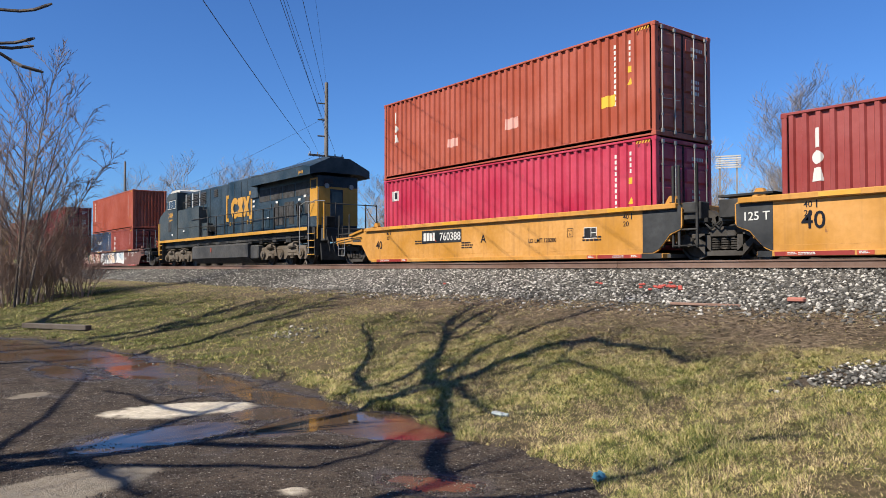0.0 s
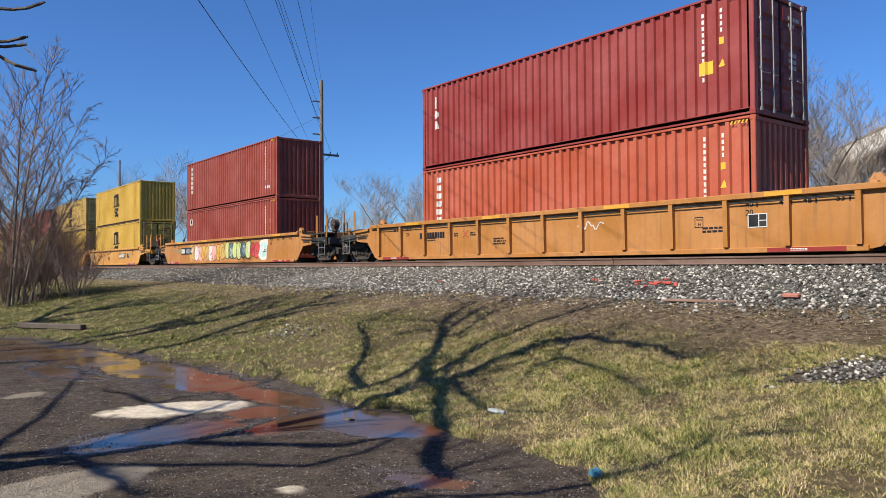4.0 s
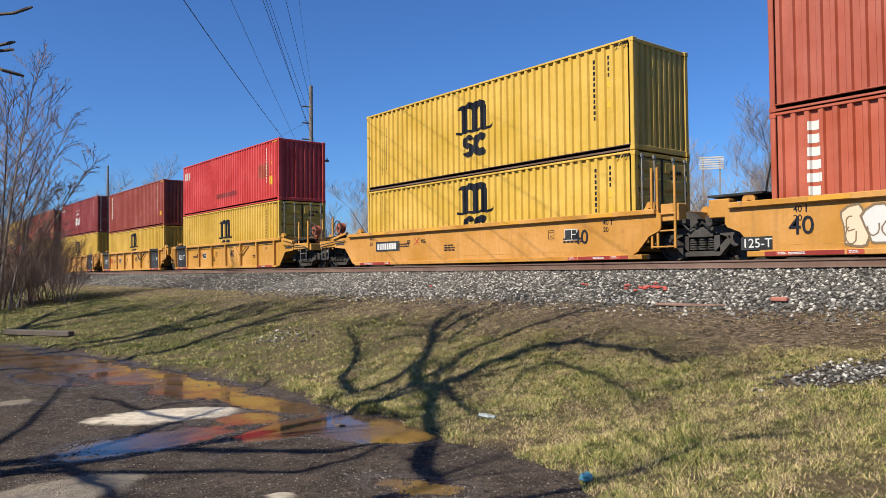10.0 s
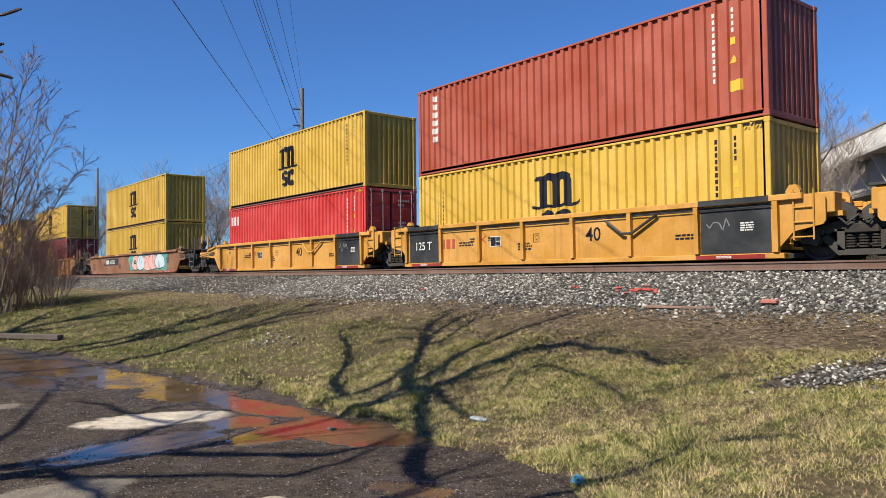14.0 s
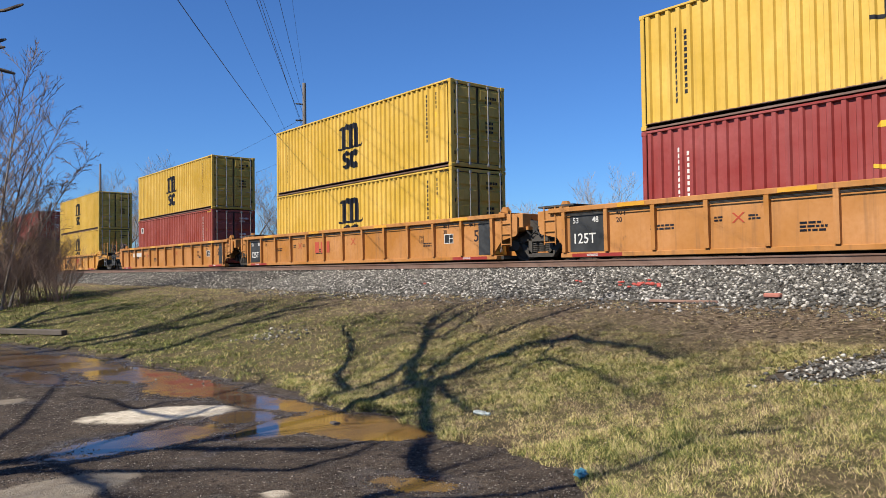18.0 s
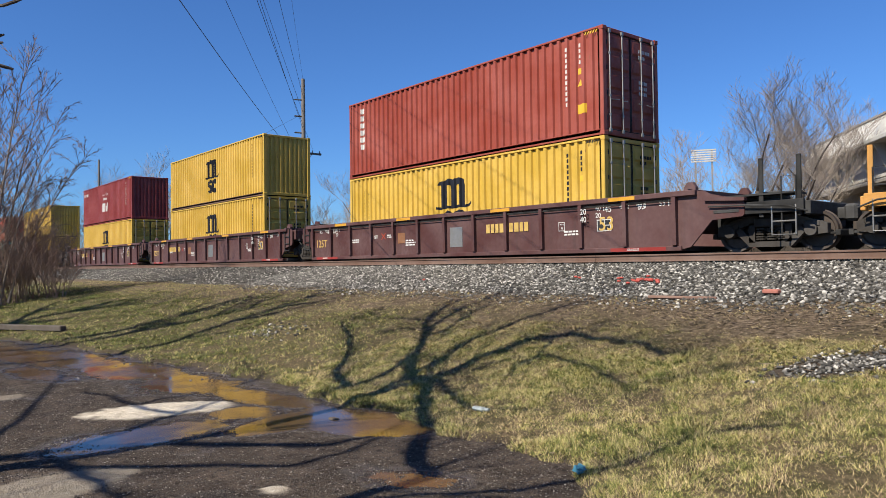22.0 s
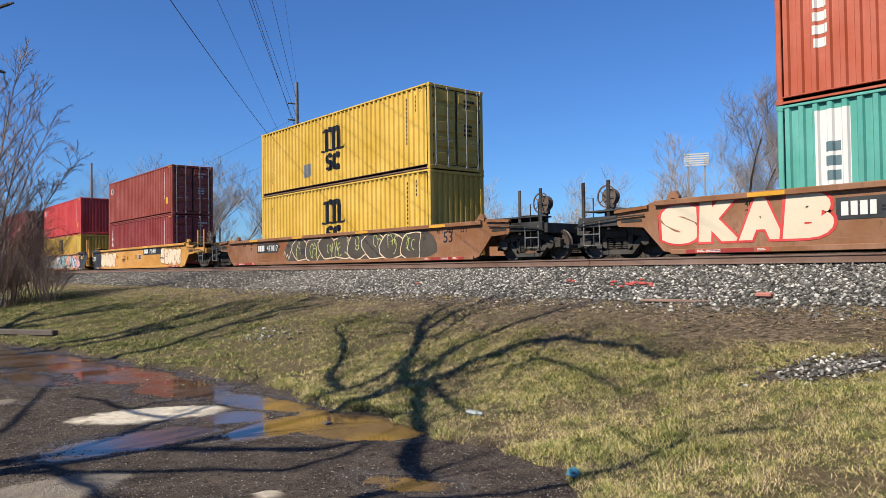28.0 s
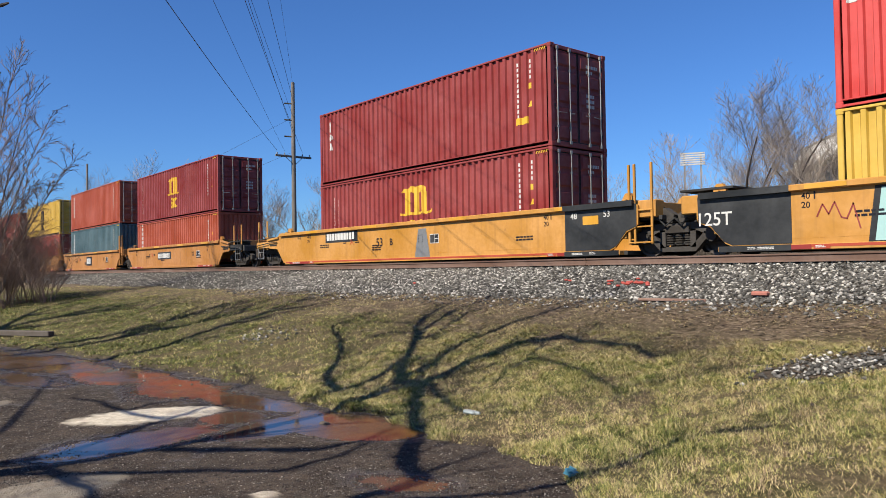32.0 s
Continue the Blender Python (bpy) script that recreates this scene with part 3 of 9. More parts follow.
STONE = island_material("ballast_stone", [(0.0, (0.026, 0.024, 0.020)), (0.35, (0.080, 0.074, 0.063)), (0.62, (0.135, 0.127, 0.112)), (0.82, (0.26, 0.245, 0.22)), (1.0, (0.66, 0.625, 0.56))])
GRIT = island_material("lot_gravel", [(0.0, (0.024, 0.019, 0.016)), (0.55, (0.075, 0.060, 0.049)), (0.88, (0.15, 0.128, 0.107)), (1.0, (0.34, 0.305, 0.26))])
rng = np.random.default_rng(11)


def bed_points(n, x0, x1, y0, y1, lift=0.0):
    x, y = x0 + (x1 - x0) * rng.random(n), y0 + (y1 - y0) * rng.random(n)
    return np.stack([x, y, ground_z(x, y) + lift], -1)


stones = [bed_points(44000, -26, 0, 11.95, 15.75, 0.012), bed_points(13000, -55, -26, 11.95, 15.75, 0.015), bed_points(6000, -110, -55, 12.0, 15.75, 0.02), bed_points(5000, -60, 4, 15.95, 17.3, 0.0)]
spill = bed_points(3500, -26, 0, 10.9, 12.1, 0.006)
spill = spill[rng.random(len(spill)) < (spill[:, 1] - 10.7) / 1.4]
heap_u, heap_v = 0.46 * rng.normal(size=620), 0.20 * rng.normal(size=620)
pile = np.stack([-3.55 + 0.79 * heap_u - 0.62 * heap_v, 8.9 + 0.62 * heap_u + 0.79 * heap_v, np.zeros(620)], -1)
pile[:, 2] = ground_z(pile[:, 0], pile[:, 1]) + 0.015
strip_x = -15.6 + 0.5 * rng.normal(size=90)
strip = np.stack([strip_x, 7.8 + 0.35 * rng.normal(size=90), np.zeros(90)], -1)
strip[:, 2] = ground_z(strip[:, 0], strip[:, 1]) + 0.01
scatter_stones("ballast", np.concatenate(stones + [spill, strip]), 0.037, STONE, "grey and white crushed stone ballast along the track", "ballast", seed=5)
scatter_stones("stone_heap", pile, 0.026, STONE, "small heap of crushed stone and soil in the grass", "stone heap", seed=9)
grit = np.concatenate([bed_points(60000, -14, -3, 0.6, 6.0, 0.0), bed_points(9000, -26, -14, 0.6, 6.0, 0.002)])
grit = grit[(grit[:, 1] < road_edge(grit[:, 0])) & (grit[:, 2] > -0.004) & (pale_mask(grit[:, 0], grit[:, 1]) < 0.25)]
scatter_stones("gravel", grit, 0.0095, GRIT, "small loose gravel on the muddy lot", "gravel", seed=6)


# ---- grass ----
def grass_blades():
    """Turf: a thin cover everywhere on the bank, dense close to the viewer, dead and sparse towards the ballast."""
    spans = [(460000, -46, 0.5, 0.6, 12.2, 0.7), (560000, -11.5, 0.3, 3.4, 9.8, 0.85)]
    xs_, ys_, near = [], [], []
    for k, (n, x0, x1, y0, y1, e) in enumerate(spans):
        xs_.append(x0 + (x1 - x0) * rng.random(n) ** e)
        ys_.append(y0 + (y1 - y0) * rng.random(n))
        near.append(np.full(n, k))
    x, y, near = np.concatenate(xs_), np.concatenate(ys_), np.concatenate(near)
    n = len(x)
    e = road_edge(x)
    patch = rough_field(x, y, 1.6, 21) + 0.5 * rough_field(x, y, 5.5, 22) + 0.25 * rough_field(x, y, 13, 23)
    bare = np.clip((y - 8.2 + 2.2 * rough_field(x, y, 0.7, 11)) / 2.6, 0, 1)
    pile_ = oval(x, y, -3.55, 8.9, 0.95, 0.36, 38) < 1
    keep = (y > e - 0.03) & (y < 12.0) & (rng.random(n) < np.clip(0.66 + 0.75 * patch, 0.10, 1)) & (rng.random(n) > 0.5 * bare) & ~pile_
    x, y, patch, bare, near = x[keep], y[keep], patch[keep], bare[keep], near[keep]
    n = len(x)
    z = ground_z(x, y) - 0.004
    far = np.clip((-x - 4) / 20, 0, 1)
    tuft = np.clip(rough_field(x, y, 7.5, 51) + 0.6 * rough_field(x, y, 19, 52), -0.6, 1)
    h = (0.018 + 0.036 * rng.random(n) ** 1.5) * (1 + 1.1 * tuft) * (1 + 0.5 * np.clip(patch, -0.4, 1)) * (1 - 0.35 * bare)
    w = (0.0030 + 0.0062 * far + 0.0015 * rng.random(n)) * np.where(near > 0, 0.9, 1.1)
    a = rng.random(n) * 6.283
    lean = 0.4 + 1.5 * rng.random(n) + 1.0 * bare
    dx, dy = np.cos(a), np.sin(a)
    tip = np.stack([x + dx * h * lean, y + dy * h * lean, z + h], -1)
    l, r = np.stack([x - dy * w, y + dx * w, z], -1), np.stack([x + dy * w, y - dx * w, z], -1)
    v = np.stack([l, r, tip], 1).reshape(-1, 3)
    f = np.arange(3 * n).reshape(-1, 3)
    me = tri_mesh("grass", v, f)
    yellow = np.clip(1.2 - oval(x, y, -5.3, 5.5, 1.3, 0.5, -35), 0, 1)
    # greener towards the far left, and darker there for the tree shade
    tone = np.clip(0.50 + 0.55 * patch + 0.30 * rng.normal(size=n) - 0.42 * bare - 0.25 * yellow + 0.42 * rough_field(x, y, 9, 33) - 0.30 * tuft + 0.42 * np.clip((-x - 10) / 9, 0, 1), 0, 1)
    at_ = me.attributes.new("tone", "FLOAT", "FACE")
    at_.data.foreach_set("value", tone.astype(np.float32))
    m, nd, ln, bs = shader("short_spring_grass")
    t, rp = nd.new("ShaderNodeAttribute"), nd.new("ShaderNodeValToRGB")
    t.attribute_name = "tone"
    el = rp.color_ramp.elements
    for _ in range(3):
        el.new(0.5)
    for e_, (p, c) in zip(el, [(0, (0.21, 0.15, 0.092)), (0.22, (0.54, 0.425, 0.235)), (0.45, (0.46, 0.395, 0.150)), (0.68, (0.225, 0.235, 0.062)), (1, (0.075, 0.092, 0.024))]):
        e_.position, e_.color = p, (*c, 1)
    ln.new(t.outputs["Fac"], rp.inputs[0])
    ln.new(rp.outputs[0], bs.inputs["Base Color"])
    bs.inputs["Roughness"].default_value = 0.75
    bs.inputs["Specular IOR Level"].default_value = 0.25
    ob = part("grass", me, m, None)
    tagged(ob, "short patchy spring grass with straw-coloured blades", "grass", kind="stuff")


grass_blades()


def leaf_litter():
    """Dead brown leaves and straw lying on the upper bank and in the hollows of the turf."""
    n = 52000
    x, y = -34 + 34.3 * rng.random(n) ** 0.75, 5.2 + 7.0 * rng.random(n) ** 0.6
    gather = 0.42 + 0.9 * rough_field(x, y, 1.9, 41) + 0.55 * np.clip((y - 8.4) / 2.4, -0.5, 1)
    ok = (rng.random(n) < np.clip(gather, 0.03, 1)) & (y > road_edge(x) + 0.05) & (y < 12.15)
    x, y = x[ok], y[ok]
    n = len(x)
    z = ground_z(x, y) + 0.008
    a, s_ = rng.random(n) * 6.283, 0.012 + 0.030 * rng.random(n) ** 2
    ca, sa = np.cos(a) * s_, np.sin(a) * s_
    k = 0.25 + 0.5 * rng.random(n)
    c = np.stack([x, y, z], -1)
    tips = [np.stack([ca, sa, 0.5 * s_ * rng.random(n)], -1), np.stack([-sa * k, ca * k, 0.4 * s_ * rng.random(n)], -1), np.stack([-ca, -sa, 0.5 * s_ * rng.random(n)], -1), np.stack([sa * k, -ca * k, 0.2 * s_ * rng.random(n)], -1)]
    v = np.stack([c + t for t in tips], 1).reshape(-1, 3)
    q = (np.arange(n) * 4)[:, None, None] + np.array([(0, 1, 2), (0, 2, 3)])[None]
    mat = island_material("dead_leaf", [(0.0, (0.035, 0.024, 0.016)), (0.4, (0.095, 0.060, 0.036)), (0.75, (0.21, 0.145, 0.09)), (1.0, (0.42, 0.34, 0.24))])
    tagged(part("leaf_litter", tri_mesh("leaf_litter", v, q.reshape(-1, 3)), mat, None), "dead brown leaves and straw strewn on the bank", "leaf litter", kind="stuff")


leaf_litter()


# ---- track ----
def rail_mesh(x0, x1):
    prof = [(-0.07, 0), (0.07, 0), (0.07, 0.012), (0.012, 0.035), (0.010, 0.125), (0.036, 0.14), (0.036, 0.168), (0.028, 0.173), (-0.028, 0.173), (-0.036, 0.168), (-0.036, 0.14), (-0.010, 0.125), (-0.012, 0.035), (-0.07, 0.012)]
    return Geo().loft([[(x, y, z - 0.173) for y, z in prof] for x in (x0, x1)])


track = thing("railway_track", "rusty steel rails on wooden sleepers in stone ballast", "railway track", kind="structure", at=(0, TRACK_Y, RAIL))
for y in (-0.7525, 0.7525):
    rl = part("rail", rail_mesh(-720, 640), MAT["rail"], track, "brown rusted steel rail", (0, y, 0))
    part("running_surface", Geo().box(-720, 640, -0.024, 0.024, 0.0, 0.002), MAT["railhead"], rl, "bright worn rail head")
spare = thing("loose_rail", "brown rusted rail lying along the ballast shoulder", "rail", at=(0, 14.93, 2.137))
length_mesh = put(rail_mesh(0, 11.985).mesh("rail_length"), None)
for i in range(25):
    part("rail_length", length_mesh, MAT["rail"], spare, at=(-240 + 12 * i, 0, 0))
tie = put(Geo().box(-0.115, 0.115, -1.3, 1.3, -0.36, -0.182, 0.012).mesh("sleeper"), None)
for i in range(150):
    part("sleeper", tie, MAT["sleeper"], track, at=(-72 + i * 0.51, 0.02 * math.sin(i * 2.3), 0))


# ---- containers ----
CL, CW, HC, STD = 12.19, 2.438, 2.87, 2.57
SHARED = {}


def shared(key_, build):
    """One mesh for all alike pieces."""
    if key_ not in SHARED:
        SHARED[key_] = put(build().mesh(str(key_[0])), None)
    return SHARED[key_]


def wave(length, pitch, depth, flat_out, slope):
    """Trapezoid corrugation along a length: list of (distance, inset)."""
    n = max(1, round(length / pitch))
    p = length / n
    pts = []
    for i in range(n):
        a = i * p
        pts += [(a, 0), (a + flat_out * p, 0), (a + (flat_out + slope) * p, depth), (a + (1 - slope) * p, depth)]
    return pts + [(length, 0)]


def corrugated_side(length, height):
    g = Geo()
    lines = wave(length - 0.32, 0.286, 0.06, 0.32, 0.11)
    for y_sign in (1,):
        rows = [[(-length / 2 + 0.16 + d, -CW / 2 + 0.012 + inset, z) for d, inset in lines] for z in (0.16, height - 0.055)]
        back = [[(x, y + 0.006, z) for x, y, z in r] for r in reversed(rows)]
        g.loft(rows + back, caps=False, closed=False)
    return g


def corrugated_end(height):
    g = Geo()
    lines = wave(CW - 0.3, 0.25, 0.055, 0.42, 0.13)
    rows = [[(CL / 2 - 0.02 - inset, -CW / 2 + 0.15 + d, z) for d, inset in lines] for z in (0.15, height - 0.09)]
    back = [[(x - 0.006, y, z) for x, y, z in r] for r in reversed(rows)]
    return g.loft(rows + back, caps=False, closed=False)


def door_leaf(height, side):
    """One door leaf: a sheet with pressed horizontal panels, one closed shell."""
    y0, y1 = (-CW / 2 + 0.15, -0.012) if side < 0 else (0.012, CW / 2 - 0.15)
    z0, z1 = 0.16, height - 0.12
    ys_ = [y0, y0 + 0.05, y0 + 0.10, y1 - 0.10, y1 - 0.05, y1]
    rows = [(z0, 0)]
    h = (z1 - z0) / 5
    for i in range(5):
        a, b = z0 + i * h, z0 + (i + 1) * h
        rows += [(a + 0.05, 0), (a + 0.11, 1), (b - 0.11, 1), (b - 0.05, 0)]
    rows.append((z1, 0))
    out = [[(-0.045 + (0.034 if k and 2 <= i <= 3 else 0), y, z) for i, y in enumerate(ys_)] for z, k in rows]
    back = [[(-0.075, y0, z1)] + [(-0.075, y, z1) for y in ys_[1:-1]] + [(-0.075, y1, z1)], [(-0.075, y, z0) for y in ys_]]
    return Geo().loft(out + back + [out[0]], caps=False, closed=False)


def gasket(height, side):
    """Rubber seal round a door leaf with its hinge butts."""
    y0, y1 = (-CW / 2 + 0.15, -0.012) if side < 0 else (0.012, CW / 2 - 0.15)
    z0, z1, t = 0.16, height - 0.12, 0.028
    g = Geo().box(-0.046, -0.040, y0, y1, z0, z0 + t).box(-0.046, -0.040, y0, y1, z1 - t, z1).box(-0.046, -0.040, y0, y0 + t, z0 + t, z1 - t).box(-0.046, -0.040, y1 - t, y1, z0 + t, z1 - t)
    edge = y0 if side < 0 else y1
    for k in range(4):
        z = z0 + 0.3 + k * (z1 - z0 - 0.6) / 3
        g.box(-0.04, -0.005, edge - 0.05, edge + 0.05, z - 0.06, z + 0.06)
    return g


def locking_bar(height, y):
    g = Geo()
    g.tube((0.018, y, 0.12), (0.018, y, height - 0.08), 0.019, 8)
    for z in (0.14, height - 0.12):
        g.box(-0.01, 0.045, y - 0.045, y + 0.045, z - 0.05, z + 0.05, 0.008)
    for z in (0.55, 1.05, height - 0.7):
        g.box(-0.01, 0.035, y - 0.03, y + 0.03, z - 0.025, z + 0.025)
    g.tube((0.035, y, 0.95), (0.05, y + 0.34 * (1 if y < 0 else -1) * (0.5 if abs(y) < 0.5 else 1), 0.97), 0.013, 6)
    return g


def bars_column(n, w, h, gap, jitter=0.25, seed=0):
    """A column of short bars in place of small lettering."""
    g, r = Geo(), random.Random(seed)
    for i in range(n):
        k = 1 - jitter * r.random()
        z = -i * (h + gap)
        g.box(-w * k / 2, w * k / 2, -0.004, 0, z - h, z)
    return g


def bars_row(n, w, h, gap, seed=0):
    """A row of plain bars in place of a word."""
    g, r = Geo(), random.Random(seed)
    x = 0.0
    for i in range(n):
        k = w * (0.75 + 0.4 * r.random())
        g.box(x, x + k, -0.004, 0, 0, h)
        x += k + gap
    return g


def text_lines(rows, w, h, seed=0):
    """Rows of fine unreadable print as thin dashes."""
    g, r = Geo(), random.Random(seed)
    for i in range(rows):
        x = 0
        z = -i * h * 1.7
        end = w * (0.6 + 0.4 * r.random())
        while x < end:
            k = h * (1.2 + 2.5 * r.random())
            g.box(x, min(end, x + k), -0.004, 0, z - h, z)
            x += k + h * 0.6
    return g


def word(text, size):
    """A readable word or number as a thin flat mesh, its left foot at the origin, facing -y."""
    k = ("word", text, size)
    if k not in SHARED:
        cu = bpy.data.curves.new("word", "FONT")
        cu.body, cu.size, cu.extrude, cu.offset, cu.resolution_u = text, size * 1.38, 0.002, 0.008 * size, 3
        ob = bpy.data.objects.new("word", cu)
        me = bpy.data.meshes.new_from_object(ob)
        me.transform(Matrix.Rotation(radians(90), 4, "X"))
        bpy.data.objects.remove(ob)
        me.materials.clear()
        SHARED[k] = put(me, None)
    return SHARED[k]


def arch_strip(g, cx, z, r0, r1, a0, a1, n=10, lift=0.0):
    """A flat arc band in the x-z plane, 5 mm thick."""
    prev = None
    for i in range(n + 1):
        a = radians(a0 + (a1 - a0) * i / n)
        p, q = (cx + r0 * math.cos(a), z + r0 * math.sin(a)), (cx + r1 * math.cos(a), z + r1 * math.sin(a))
        if prev:
            g.slab_xz([prev[0], p, q, prev[1]], -0.005 - lift, -lift)
        prev = (p, q)


def pillar_mark(h):
    """Shipping line's mark: three pillars under two arches on a wavy foot."""
    g, tall = Geo(), h
    w = h * 0.235
    for i, x in enumerate((-0.40, 0.0, 0.40)):
        g.slab_xz([(h * x - w / 2, h * 0.10), (h * x + w / 2, h * 0.10), (h * x + w / 2, h * 0.84), (h * x - w / 2, h * 0.84)], -0.005, 0)
    for x in (-0.20, 0.20):
        arch_strip(g, h * x, h * 0.79, h * 0.085, h * 0.31, 8, 172, 9, 0.0012 if x < 0 else 0.002)
    g.slab_xz([(-h * 0.66, h * 0.90), (-h * 0.30, h * 0.90), (-h * 0.30, h * 1.02), (-h * 0.62, h * 1.04)], -0.0055, -0.0005)
    pts = [(-0.74, 0.03), (-0.52, -0.01), (-0.28, 0.04), (0, 0.0), (0.28, 0.04), (0.52, 0.0), (0.76, 0.10)]
    for (a, b), (c, d) in zip(pts, pts[1:]):
        g.slab_xz([(h * a, h * (b + 0.02)), (h * c, h * (d + 0.02)), (h * c, h * (d + 0.11)), (h * a, h * (b + 0.11))], -0.0058, -0.0008)
    g.v = [(x * 1.14, y, z * 0.90 + 0.06 * tall) for x, y, z in g.v]
    return g


def twin_arc_mark(h):
    """Two round marks side by side below the pillars."""
    g = Geo()
    r = h * 0.27
    arch_strip(g, -h * 0.36, h * 0.28, r * 0.3, r * 1.1, 20, 270, 12)
    arch_strip(g, -h * 0.36, -h * 0.05, r * 0.3, r * 1.1, -160, 90, 12, 0.001)
    arch_strip(g, h * 0.36, h * 0.11, h * 0.17, h * 0.46, 45, 315, 14)
    return g


def star(g, cx, cz, r):
    pts = []
    for i in range(12):
        a = math.pi * i / 6 + math.pi / 2
        k = r if i % 2 == 0 else r * 0.42
        pts.append((cx + k * math.cos(a), cz + k * math.sin(a)))
    g.slab_xz(pts, -0.005, 0)


SERIAL = [0]


def conform(me, x_off, length):
    """Lays a flat mark into the waves of a corrugated side."""
    n = max(1, round((length - 0.32) / 0.286))
    p = (length - 0.32) / n
    x_start = -length / 2 + 0.16
    bm = bmesh.new()
    bm.from_mesh(me)
    lo, hi = min(v.co.x for v in bm.verts) + x_off, max(v.co.x for v in bm.verts) + x_off
    for i in range(n):
        for f in (0.0, 0.32, 0.43, 0.89):
            x = x_start + (i + f) * p
            if lo < x < hi:
                bmesh.ops.bisect_plane(bm, geom=bm.verts[:] + bm.edges[:] + bm.faces[:], plane_co=(x - x_off, 0, 0), plane_no=(1, 0, 0))
    for v in bm.verts:
        q = ((v.co.x + x_off - x_start) / p) % 1.0
        inside = 0 < v.co.x + x_off - x_start < n * p
        v.co.y += 0.06 * min(1.0, max(0.0, (q - 0.32) / 0.11), max(0.0, (1 - q) / 0.11)) if inside else 0.0
    out = bpy.data.meshes.new(me.name)
    bm.to_mesh(out)
    bm.free()
    return put(out, None)


def painted(key_, build, x, length):
    """A mark for the side panel of a box of that length, at x, shared between alike boxes."""
    k = ("painted", key_, x, length)
    if k not in SHARED:
        me = build()
        SHARED[k] = conform(me if isinstance(me, bpy.types.Mesh) else me.mesh(str(key_[0])), x, length)
    return SHARED[k]


def bottom_rail(hl):
    """A channel: shaded web set back under the panel, and a lower flange."""
    g = Geo()
    g.slab_yz([(-0.028, 0.02), (0.028, 0.02), (0.028, 0.17), (-0.016, 0.17), (-0.016, 0.150), (0.020, 0.140), (0.020, 0.075), (-0.028, 0.065)][::-1], -hl + 0.1, hl - 0.1)
    return g


